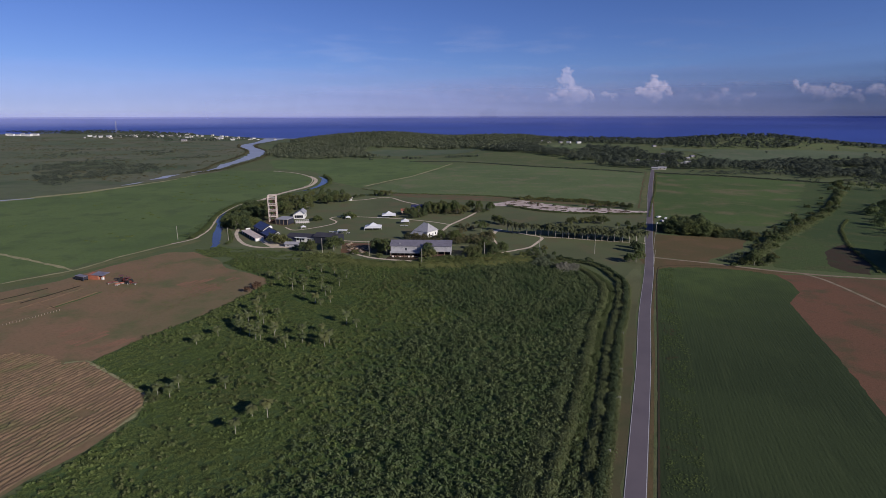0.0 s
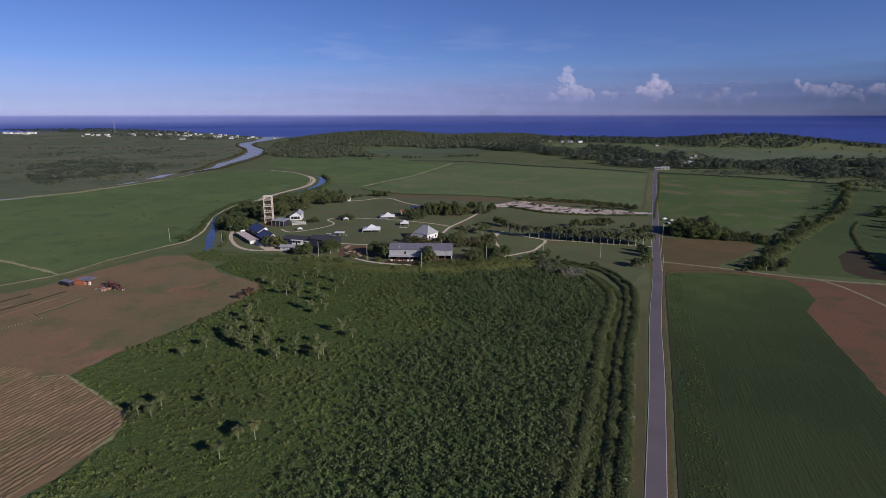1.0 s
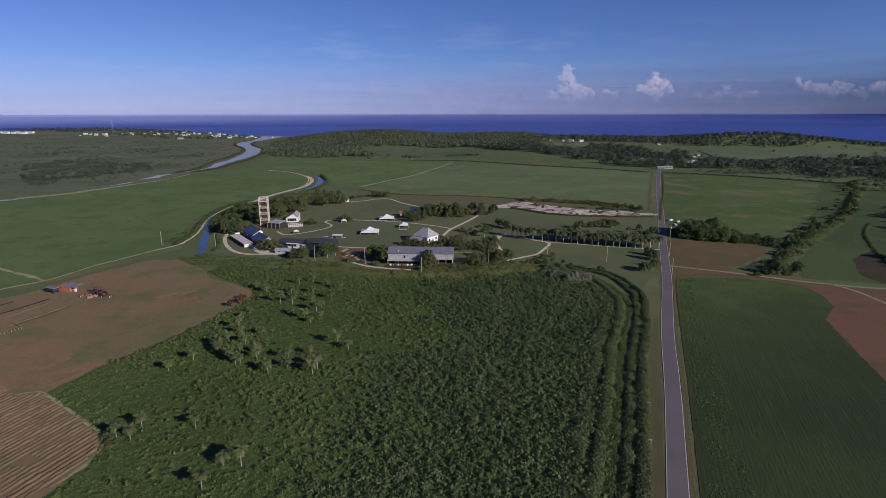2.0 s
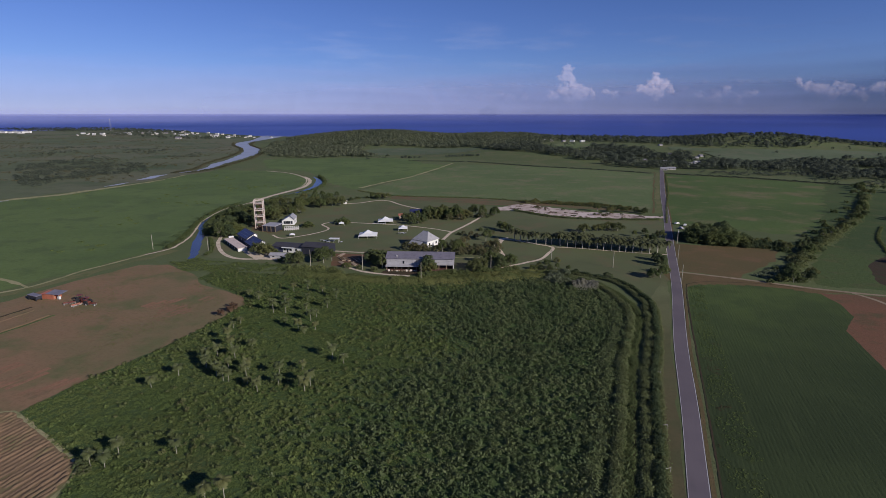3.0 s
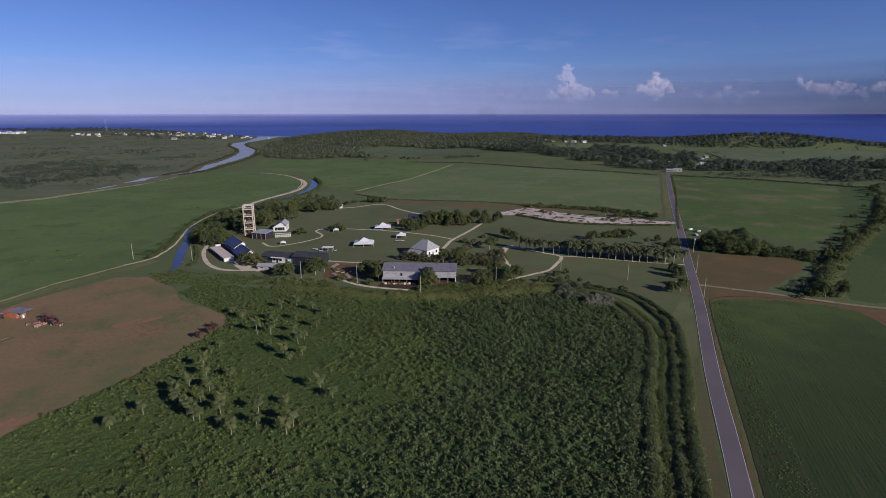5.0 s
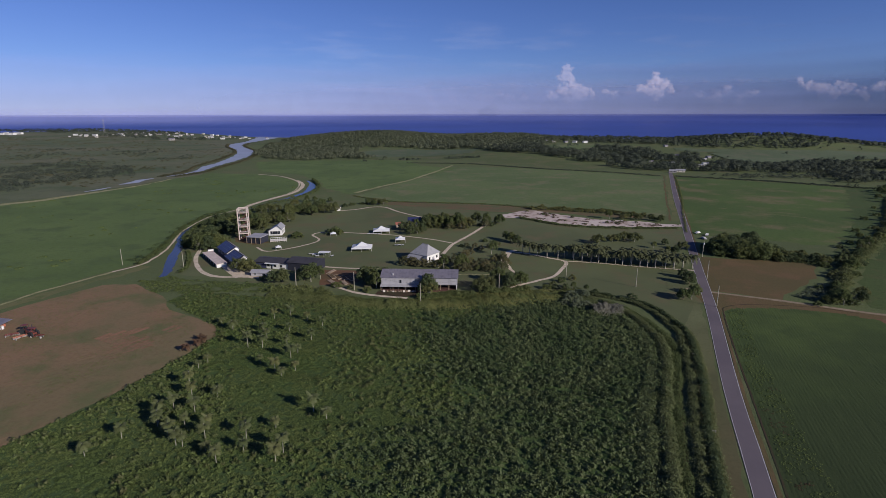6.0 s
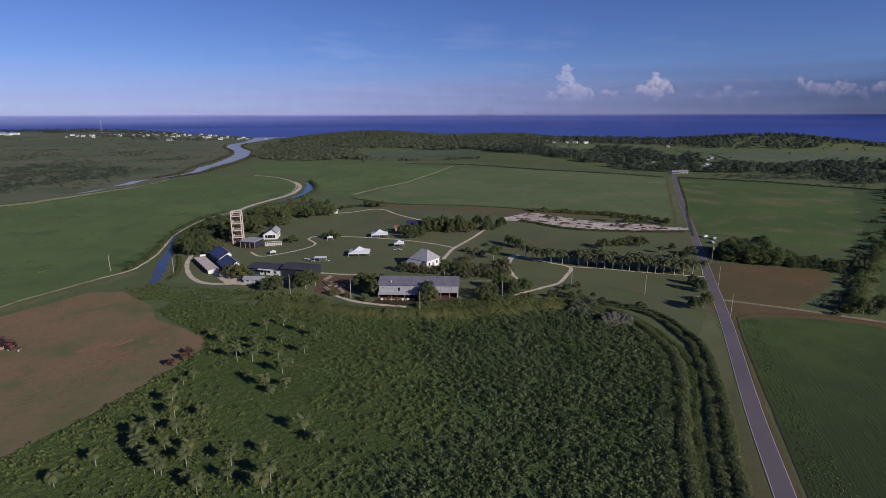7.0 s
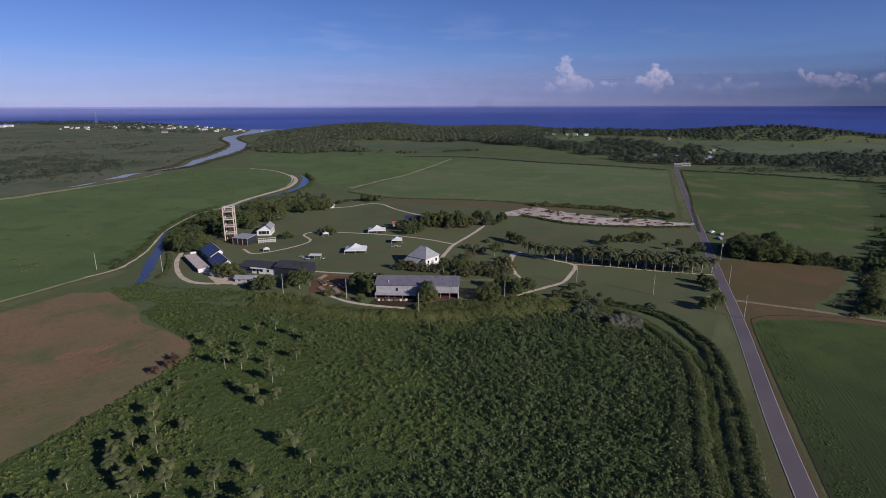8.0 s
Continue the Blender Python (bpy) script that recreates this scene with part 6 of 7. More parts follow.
    t = thing("garden_hall", place(-13.0, 355.4, -36), "pale garden hall with a hipped grey-white roof and a lean-to", "hall")
    hw, hd, e, pk, rg, o = 5.6, 5.6, 4.3, 8.8, 1.9, 0.5
    wall = Shape().box(-hw, -hd, 0, hw, -hd + 0.25, e).box(-hw, hd - 0.25, 0, hw, hd, e).box(-hw, -hd + 0.25, 0, -hw + 0.25, hd - 0.25, e).box(hw - 0.25, -hd + 0.25, 0, hw, hd - 0.25, e)
    part("wall", wall, "white", t)
    A, B, C, D = (-hw - o, -hd - o, e - 0.3), (hw + o, -hd - o, e - 0.3), (hw + o, hd + o, e - 0.3), (-hw - o, hd + o, e - 0.3)
    E, G = (-rg, 0, pk), (rg, 0, pk)
    for pts in ((A, B, G, E), (B, C, G), (C, D, E, G), (D, A, E)):
        part("roof_slope", Shape().slab(pts, 0.14), "old_canvas", t)
    part("ridge_cap", Shape().box(-rg - 0.2, -0.16, pk - 0.05, rg + 0.2, 0.16, pk + 0.1), "tin_light", t)
    part("lean_to_roof", Shape().slab([(-hw - 0.6, -hd - 4.0, 2.3), (hw - 2.6, -hd - 4.0, 2.3), (hw - 2.6, -hd - 0.02, e - 0.5), (-hw - 0.6, -hd - 0.02, e - 0.5)], 0.12), "old_canvas", t, "sloping lean-to roof")
    for i in range(4):
        px = -hw - 0.3 + i * (2 * hw - 2.4) / 3
        part("post", Shape().box(px - 0.1, -hd - 3.9, 0, px + 0.1, -hd - 3.7, 2.3), "white", t)
    side = Matrix.Translation((hw, 0, 0)) @ Matrix.Rotation(radians(90), 4, "Z")
    window(t, -3.4, -0.02, 1.1, 1.5, 1.8, side)
    window(t, 3.2, -0.02, 1.1, 1.5, 1.8, side)
    part("door", Shape().box(-0.9, -0.08, 0, 0.9, -0.02, 2.4, side), "tin_light", t, "grey double door")


garden_hall()
marquee(-51.6, 377.5, 4, 11.8, 10.0, 2.0, 4.9, 0, "white pole tent with a single peak")
marquee(-45.2, 425.2, 6, 11.0, 8.6, 2.0, 4.7, 0, "white pole tent with a single peak")
marquee(-30.2, 397.8, 4, 6.1, 6.1, 2.2, 3.9, 0, "small white pole tent")


def table(x, y, yaw):
    t = thing("folding_table", place(x, y, yaw), "white folding table on the lawn", "table", "tables on the lawn")
    part("tabletop", Shape().box(-1.1, -0.4, 0.70, 1.1, 0.4, 0.76), "canvas", t)
    for sx in (-0.95, 0.95):
        part("leg", Shape().box(sx - 0.04, -0.32, 0, sx + 0.04, 0.32, 0.70), "frame_metal", t)


for i in range(4):
    for j in range(2):
        table(-55.0 + i * 2.4, 375.0 + j * 4.5, 4)
for i in range(3):
    table(-31.8 + i * 1.8, 386.5 + (i % 2) * 0.9, 20 * i)
for i in range(4):
    table(-53 + i * 2.4, 419.0, 5)


def buffet(x, y, yaw):
    t = thing("open_canopy", place(x, y, yaw), "low white flat canopy on thin posts", "canopy")
    part("canopy_top", Shape().slab([(-3.2, -1.6, 2.5), (3.2, -1.6, 2.5), (3.2, 1.6, 2.6), (-3.2, 1.6, 2.6)], 0.18), "canvas", t)
    for px in (-3, 0, 3):
        for py in (-1.4, 1.4):
            part("post", Shape().tube((px, py, 0), (px, py, 2.45), 0.05), "white", t)


buffet(-70.9, 362.6, -4)
for i in range(4):
    table(-79.6 + i * 2.5, 365.9 - 0.3 * i, 8 * i)
table(-66.2, 361.4, 70)
table(-77.2, 363.7, 10)
table(-74.7, 361.2, 30)


def solar_house():
    # ridge along x in its own axes; the panelled slope and the loading canopy lie towards -y
    t = thing("solar_house", place(-133.2, 366.4, -54), "farm building in two stepped blocks with dark blue solar panels", "house")
    d, e, rdg, ym = 6.6, 4.8, 7.8, 5.25
    k = (rdg - e) / ym
    up = Vector((0, 1, k)).normalized()
    nrm = Vector((0, -k, 1)).normalized()
    # the higher block, then the lower one that stands a little forward
    for x0, x1, dz, dy in ((0.0, 19.4, 0.0, 0.0), (19.4, 37.0, -1.15, -1.0)):
        wall = Shape()
        for x, q in ((x0, 1), (x1, -1)):
            pts = [(x, dy, 0), (x, dy, e + dz), (x, ym + dy, rdg - 0.16 + dz), (x, d + dy, rdg - 1.2 + dz), (x, d + dy, 0)]
            wall.face(*(pts if q > 0 else pts[::-1]))
        wall.face((x0, dy, 0), (x1, dy, 0), (x1, dy, e + dz), (x0, dy, e + dz)).face((x1, d + dy, 0), (x0, d + dy, 0), (x0, d + dy, rdg - 1.2 + dz), (x1, d + dy, rdg - 1.2 + dz))
        part("wall", wall, "blue_wall", t, "dark blue walls")
        u0, u1 = x0 - 0.5, x1 + (0.5 if dz else 0.25)
        if dz:
            u0 = x0 + 0.02
        part("roof", Shape().slab([(u0, dy - 0.6, e - 0.6 * k + dz), (u1, dy - 0.6, e - 0.6 * k + dz), (u1, ym + dy, rdg + dz), (u0, ym + dy, rdg + dz)], 0.15), "tin_dark", t)
        part("roof_back", Shape().slab([(u0, ym + dy, rdg + dz), (u1, ym + dy, rdg + dz), (u1, d + 0.4 + dy, rdg - 1.2 + dz), (u0, d + 0.4 + dy, rdg - 1.2 + dz)], 0.15), "tin", t, "narrow grey back slope of the roof")
        o0 = Vector((0, dy - 0.4, e - 0.4 * k + dz)) + nrm * 0.16
        for j in range(3):
            for i in range(9 if not dz else 8):
                p0 = o0 + up * (j * 2.0) + Vector((x0 + 0.5 + i * 2.02, 0, 0))
                p1 = p0 + Vector((1.90, 0, 0))
                pan = part("solar_panel", Shape().slab([tuple(q) for q in (p0, p1, p1 + up * 1.88, p0 + up * 1.88)], 0.06), "solar", t)
                rim = Shape()
                for f0, f1, w in ((p0, p1, up * 0.09), (p0 + up * 1.79, p1 + up * 1.79, up * 0.09)):
                    rim.slab([tuple(q + nrm * 0.025) for q in (f0, f1, f1 + w, f0 + w)], 0.05)
                part("panel_rim", rim, "frame_metal", pan)
        for i in range(3):
            window(t, x0 + 2.6 + i * 5.6, dy, 2.2, 2.2, 1.4)
    w, dz, dy = 37.0, -1.15, -1.0
    g = Matrix.Translation((w, d / 2 + dy, 0)) @ Matrix.Rotation(radians(90), 4, "Z")
    part("gable_panel", Shape().face((w + 0.06, 0.1 + dy, 0.6), (w + 0.06, d - 0.1 + dy, 0.6), (w + 0.06, d - 0.1 + dy, rdg - 1.5 + dz), (w + 0.06, ym + dy, rdg - 0.35 + dz), (w + 0.06, 0.1 + dy, e - 0.1 + dz)), "white", t, "white panelled gable end")
    window(t, 0, -0.07, 1.8, 2.2, 1.6, g)
    part("gable_panel", Shape().face((19.5, 0.1, e + dz - 0.6), (19.5, d - 0.1, rdg + dz - 1.2), (19.5, d - 0.1, rdg - 1.5), (19.5, ym, rdg - 0.35), (19.5, 0.1, e - 0.1)), "white", t, "white strip of gable between the two roofs")
    # long flat canopy along the lane
    part("canopy_roof", Shape().slab([(-2.0, -8.2, 2.1), (29.0, -8.2, 2.1), (29.0, -2.6, 2.35), (-2.0, -2.6, 2.35)], 0.3), "concrete", t, "long pale flat canopy roof")
    part("canopy_wall", Shape().box(28.4, -8.0, 0, 28.8, -2.8, 1.85), "white", t, "white end wall under the canopy")
    part("canopy_end", Shape().box(-3.4, -4.8, 0, -2.1, -1.9, 3.0), "white", t, "white box at the end of the canopy")
    for i in range(6):
        part("canopy_post", Shape().box(-1.2 + i * 5.4, -7.9, 0, -0.9 + i * 5.4, -7.6, 1.82), "white", t)
    return t


solar_house()


def cottage(x, y, yaw, w, d, e, rdg, wall, roof, label, group="", windows=3, name="cottage"):
    t = thing(name, place(x, y, yaw), label, "house", group)
    part("wall", gable_wall(-w / 2, w / 2, -d / 2, d / 2, e, rdg), wall, t)
    f, b = gable_roof(-w / 2, w / 2, -d / 2, d / 2, e, rdg)
    part("roof", f, roof, t)
    part("roof_back", b, roof, t)
    for i in range(windows):
        window(t, -w / 2 + w * (i + 0.5) / windows, -d / 2, e * 0.32, min(1.6, w / windows * 0.6), e * 0.42)
    return t


def white_house():
    """The house by the tower: its gable with a wide window looks to the plot, one roof slope is longer."""
    t = thing("white_house", place(-115.6, 421.5, -84), "white house with an uneven gable and a wide dark window", "house")
    x0, x1, ya, yr, yb = -6.0, 5.2, -4.4, 1.7, 4.2
    ea, pk, eb = 3.3, 6.9, 4.7
    wall = Shape()
    for x, q in ((x0, 1), (x1, -1)):
        pts = [(x, ya, 0), (x, ya, ea), (x, yr, pk - 0.16), (x, yb, eb), (x, yb, 0)]
        wall.face(*(pts if q > 0 else pts[::-1]))
    wall.face((x0, ya, 0), (x1, ya, 0), (x1, ya, ea), (x0, ya, ea)).face((x1, yb, 0), (x0, yb, 0), (x0, yb, eb), (x1, yb, eb))
    part("wall", wall, "white", t)
    ka, kb = (pk - ea) / (yr - ya), (pk - eb) / (yb - yr)
    part("roof", Shape().slab([(x0 - 0.5, ya - 0.5, ea - 0.5 * ka), (x1 + 0.9, ya - 0.5, ea - 0.5 * ka), (x1 + 0.9, yr, pk), (x0 - 0.5, yr, pk)], 0.16), "old_canvas", t, "long pale roof slope")
    part("roof_back", Shape().slab([(x0 - 0.5, yr, pk), (x1 + 0.9, yr, pk), (x1 + 0.9, yb + 0.5, eb - 0.5 * kb), (x0 - 0.5, yb + 0.5, eb - 0.5 * kb)], 0.16), "old_canvas", t, "short pale roof slope")
    g = Matrix.Translation((x1, 0, 0)) @ Matrix.Rotation(radians(90), 4, "Z")
    window(t, -0.1, -0.02, 0.7, 6.6, 2.3, g)
    for yy in (-1.75, 1.55):
        part("mullion", Shape().box(x1 + 0.03, yy - 0.06, 0.8, x1 + 0.1, yy + 0.06, 2.9), "white", t)
    side = Matrix.Translation((0, yb, 0)) @ Matrix.Rotation(radians(180), 4, "Z")
    for i in range(3):
        window(t, -3.4 + i * 3.2, -0.02, 1.3, 1.4, 1.9, side)
    part("step", Shape().box(x1 + 0.01, -2.2, 0, x1 + 1.6, 2.0, 0.3), "slab", t)


white_house()


def pavilion():
    t = thing("pavilion", place(-120.6, 397.6, -16), "dark-sided pavilion with a pale flat roof", "pavilion")
    part("roof", Shape().slab([(-5.2, -5, 4.2), (5.2, -5, 4.2), (5.2, 5, 4.6), (-5.2, 5, 4.6)], 0.3), "tin_light", t)
    part("wall", Shape().box(-4.8, -4.4, 0, 4.8, -4.2, 4.0).box(-4.8, 4.2, 0, 4.8, 4.4, 4.2).box(-4.8, -4.2, 0, -4.6, 4.2, 4.1).box(4.6, -4.2, 0, 4.8, 4.2, 4.1), "dark_paint", t, "dark screen wall")
    for px in (-4.9, -1.6, 1.6, 4.9):
        part("post", Shape().box(px - 0.12, -4.75, 0, px + 0.12, -4.5, 4.0), "wood", t)


pavilion()


def terrace():
    t = thing("terrace", place(-108.1, 399.6, 16), "pinkish wooden terrace with white railings", "terrace")
    part("deck", Shape().box(-5, -2.4, 0.6, 5, 2.4, 0.8), "cream", t)
    for i in range(8):
        part("support", Shape().box(-4.9 + i * 1.37, -2.35, 0, -4.7 + i * 1.37, -2.15, 0.6), "white", t)
    for yy in (-2.35, 2.3):
        for i in range(8):
            part("baluster", Shape().box(-4.9 + i * 1.37, yy, 0.8, -4.75 + i * 1.37, yy + 0.1, 1.9), "white", t)
        part("rail", Shape().box(-5, yy - 0.02, 1.9, 5, yy + 0.12, 2.05), "white", t)


terrace()


def long_house():
    t = thing("long_house", place(-85.0, 340.2, -15), "low house with a long dark roof and white front", "house")
    w, d, e = 36.0, 10.4, 3.4
    wall = Shape().box(-w / 2 + 1, -d / 2, 0, w / 2, -d / 2 + 0.25, e).box(-w / 2 + 1, d / 2 - 0.25, 0, w / 2, d / 2, e)
    wall.box(-w / 2 + 1, -d / 2 + 0.25, 0, -w / 2 + 1.25, d / 2 - 0.25, e).box(w / 2 - 0.25, -d / 2 + 0.25, 0, w / 2, d / 2 - 0.25, e)
    part("wall", wall, "white", t)
    f, b = gable_roof(-w / 2 + 1, 2.0, -d / 2, d / 2, e, e + 1.2, 0.5)
    part("roof", f, "tin_dark", t)
    part("roof_back", b, "tin_dark", t)
    # the taller dark hall at one end
    part("hall_wall", gable_wall(2.6, w / 2 + 0.3, -d / 2 - 0.5, d / 2 + 0.3, 4.6, 6.0), "dark_paint", t, "dark painted hall walls")
    f, b = gable_roof(2.6, w / 2 + 0.3, -d / 2 - 0.5, d / 2 + 0.3, 4.6, 6.0, 0.5)
    part("hall_roof", f, "tin_dark", t, "dark hall roof")
    part("hall_roof", b, "tin_dark", t, "dark hall roof")
    part("dark_front", Shape().box(-w / 2 + 0.98, -d / 2 - 0.04, 0, -10.2, -d / 2 - 0.004, e - 0.05), "blue_wall", t, "dark bluish part of the front")
    for i, x0 in enumerate((-9.0, -5.0, -1.4)):
        window(t, x0, -d / 2, 1.0, 1.7, 1.5)
    part("door", Shape().box(-7.6, -d / 2 - 0.06, 0, -6.6, -d / 2 - 0.01, 2.1), "dark_paint", t)
    part("porch_roof", Shape().slab([(-10.4, -d / 2 - 1.6, 3.1), (-2, -d / 2 - 1.6, 3.1), (-2, -d / 2, 3.35), (-10.4, -d / 2, 3.35)], 0.12), "white", t, "narrow white porch roof")


long_house()
cottage(-95.1, 325.9, -4, 8.6, 4.6, 2.1, 2.9, "tin_light", "tin_light", "low shed with a pale metal roof", "", 2, "shed")
cottage(-24.0, 453, 6, 9, 7, 3.0, 5.4, "white", "blue_roof", "small house with a deep blue roof", "", 3)
cottage(-35.0, 443, 10, 3.4, 3.2, 2.6, 3.6, "wood", "brick_red", "little red-roofed hut beside the tent", "", 1, "hut")
cottage(-91.3, 510.6, 8, 4.2, 3.2, 2.3, 3.2, "white", "cream", "tiny white hut by the lane", "", 1, "hut")
cottage(-0.4, 448.5, 8, 5.0, 4.0, 2.4, 3.6, "white", "white", "small white hut among the trees", "", 1, "hut")


def raised_bed(x, y, yaw, w, d):
    t = thing("raised_bed", place(x, y, yaw), "brick-red raised garden bed", "garden bed", "garden beds")
    part("edging", Shape().box(-w / 2, -d / 2, 0, w / 2, -d / 2 + 0.15, 0.45).box(-w / 2, d / 2 - 0.15, 0, w / 2, d / 2, 0.45)
         .box(-w / 2, -d / 2 + 0.15, 0, -w / 2 + 0.15, d / 2 - 0.15, 0.45).box(w / 2 - 0.15, -d / 2 + 0.15, 0, w / 2, d / 2 - 0.15, 0.45), "wood", t)
    part("soil_fill", Shape().box(-w / 2 + 0.15, -d / 2 + 0.15, 0.1, w / 2 - 0.15, d / 2 - 0.15, 0.38), "red_soil", t)


patch("bare_soil", [(-66, 335), (-47, 333), (-41, 322), (-46, 309), (-62, 309)], 0.07, "red_soil", "reddish garden soil round the beds", "soil", 0.5)
for i in range(4):
    raised_bed(-58.6 + i * 3.2, 322.5 - i * 1.2, 28, 2.2, 7.5)


def plank_stack(x, y, yaw, n, seed):
    rr = np.random.default_rng(seed)
    t = thing("plank_stack", place(x, y, yaw), "stack of weathered wooden planks on the garden soil", "planks", "plank stacks")
    for i in range(n):
        lay, col = divmod(i, 4)
        x0, off = col * 0.55 - 1.1 + rr.normal(0, 0.05), rr.normal(0, 0.3)
        part("plank", Shape().box(x0, -3.2 + off, 0.02 + lay * 0.16, x0 + 0.45, 3.2 + off, 0.15 + lay * 0.16), "wood", t)


plank_stack(-57, 314, 34, 8, 1)
plank_stack(-50.5, 312.5, 28, 6, 2)
plank_stack(-60.5, 331, -20, 8, 3)


marquee(-76.3, 415.6, 14, 3.6, 3.2, 1.8, 2.7, 0, "tiny white pop-up canopy on the grass")
marquee(-102.1, 378.9, 24, 3.2, 2.8, 1.7, 2.5, 0, "tiny white pop-up canopy on the grass")


# ---- poles, wires and posts ----
def utility_pole(x, y, h=9.0, arm=True, label="pale wooden utility pole", lean=0.0):
    t = thing("utility_pole", place(x, y, 20), label, "utility pole", "utility poles")
    part("mast", Shape().tube((0, 0, -0.1), (lean, 0, h), 0.16, 0.11, 8), "pole_wood", t)
    if arm:
        part("crossarm", Shape().box(-0.9 + lean, -0.06, h - 0.7, 0.9 + lean, 0.06, h - 0.56), "wood", t)
        for px in (-0.8, 0.8):
            part("insulator", Shape().tube((px + lean, 0, h - 0.56), (px + lean, 0, h - 0.38), 0.06, 0.05, 6), "slab", t)


def wire(a, b, sag, label="thin overhead wire between poles"):
    sh = Shape()
    pts = [Vector(a).lerp(Vector(b), i / 12) - Vector((0, 0, sag * 4 * (i / 12) * (1 - i / 12))) for i in range(13)]
    for p, q in zip(pts, pts[1:]):
        sh.tube(p, q, 0.02, 0.02, 4)
    t = new("wire", sh.mesh("wire", "wire"))
    tagged(t, label, "wire", "overhead wires")


FRONT_POLES = [(-140.6, 339.2), (-72.8, 308.2), (-44, 301), (-12.8, 283.5), (22.4, 297.7), (57.5, 318.4), (87.5, 305.4)]
for p in FRONT_POLES:
    utility_pole(*p, 9.0, False)
utility_pole(-176, 344.3, 9.0, False)
ROAD_POLES = [(112.1, 278.4), (126.8, 317.9), (143.7, 359.2)]
for p in ROAD_POLES:
    utility_pole(*p, 9.4, False)
box_pole = thing("pole_box", place(143.7, 358.8, 20, 7.4), "white transformer box hanging on a roadside pole", "transformer")
part("case", Shape().tube((0, -0.05, 0), (0, -0.05, 1.0), 0.32, 0.32, 12), "white", box_pole)
part("bracket", Shape().box(-0.05, 0.2, 0.4, 0.05, 0.42, 0.55), "slab", box_pole)
for a, b in ((1, 2), (2, 3), (3, 4)):
    wire((*FRONT_POLES[a], 8.6), (*FRONT_POLES[b], 8.6), 0.7)
for a, b in ((0, 1), (1, 2)):
    wire((*ROAD_POLES[a], 9.0), (*ROAD_POLES[b], 9.0), 0.8)


def frame_post(x, y, yaw):
    t = thing("pipe_frame", place(x, y, yaw), "pale bent pipe frame standing in the verge", "pipe frame", "pipe frames by the hedge")
    part("upright", Shape().tube((0, 0, 0), (0, 0, 1.3), 0.06), "slab", t)
    part("crossbar", Shape().tube((0.05, 0, 1.25), (-1.3, 0, 1.25), 0.05), "slab", t)


for x, y in ((66.3, 185.8), (75.8, 211.3), (81.6, 230.9), (56.5, 156.1), (50.2, 138.5), (39.9, 113.4)):
    frame_post(x, y, 15)


# ---- machines and vehicles ----
def car(x, y, yaw, paint, label):
    t = thing("car", place(x, y, yaw), label, "car", "parked cars")
    b = Shape()
    prof = [(-2.1, 0.35), (-2.1, 0.85), (-1.3, 0.95), (-0.8, 1.45), (0.9, 1.45), (1.5, 0.95), (2.1, 0.8), (2.1, 0.35)]
    n = len(prof)
    for s in (-1, 1):
        pts = [(px, s * (0.85 if pz < 1 else 0.7), pz) for px, pz in prof]
        b.face(*(pts if s < 0 else pts[::-1]))
    for i in range(n):
        (xa, za), (xb, zb) = prof[i], prof[(i + 1) % n]
        ya, yb = (0.85 if za < 1 else 0.7), (0.85 if zb < 1 else 0.7)
        b.face((xa, -ya, za), (xa, ya, za), (xb, yb, zb), (xb, -yb, zb))
    part("body", b, paint, t)
    part("windscreen", Shape().slab([(1.45, -0.68, 1.02), (1.45, 0.68, 1.02), (0.95, 0.62, 1.44), (0.95, -0.62, 1.44)], 0.02), "glass", t)
    for px in (-1.35, 1.35):
        for py in (-0.8, 0.8):
            part("wheel", Shape().tube((px, py - 0.1, 0.33), (px, py + 0.1, 0.33), 0.33, 0.33, 12), "rubber", t)


car(169, 420.3, 30, "white", "white car parked by the trees")
car(172.2, 413.9, 60, "white", "white car parked by the trees")
car(165.3, 403.7, 100, "tin_light", "silver car parked in the shade")
car(19.2, 378, 20, "dark_paint", "dark blue car parked on the grass")
car(-9.4, 296.3, 85, "white", "white car at the open barn front")


def field_shed():
    t = thing("field_shed", place(-174.6, 257.2, -12, None, 0.84), "orange field shed under a bluish flat roof", "shed")
    part("roof", Shape().slab([(-1.6, -2.6, 3.0), (6.8, -2.6, 2.9), (6.8, 3.0, 3.5), (-1.6, 3.0, 3.6)], 0.15), "tin", t)
    part("wall", Shape().box(-4.6, -2.4, 0, 3.0, -2.2, 2.6).box(-4.6, 2.2, 0, 3.0, 2.4, 2.9).box(-4.6, -2.2, 0, -4.4, 2.2, 2.7).box(2.8, -2.2, 0, 3.0, 2.2, 2.7), "orange", t)
    part("front_roof", Shape().slab([(-5.0, -2.8, 2.65), (-1.7, -2.8, 2.65), (-1.7, 2.6, 3.0), (-5.0, 2.6, 3.0)], 0.12), "orange", t, "faded orange roof")
    for px in (3.4, 6.4):
        part("post", Shape().tube((px, -2.3, 0), (px, -2.3, 2.8), 0.1), "wood", t)
    part("tank", Shape().tube((5.0, -1.0, 0.0), (5.0, -1.0, 1.5), 0.8, 0.8, 12), "white", t, "white water tank")


field_shed()


def trailer(x, y, yaw):
    t = thing("trailer", place(x, y, yaw), "long dark covered farm trailer", "trailer")
    part("body", Shape().box(-3.2, -1.2, 0.8, 3.2, 1.2, 2.2), "dark_paint", t)
    part("cover", Shape().slab([(-3.3, -1.3, 2.3), (3.3, -1.3, 2.3), (3.3, 1.3, 2.45), (-3.3, 1.3, 2.45)], 0.14), "tin", t)
    for px in (-2.6, 2.6):
        for py in (-1.1, 1.1):
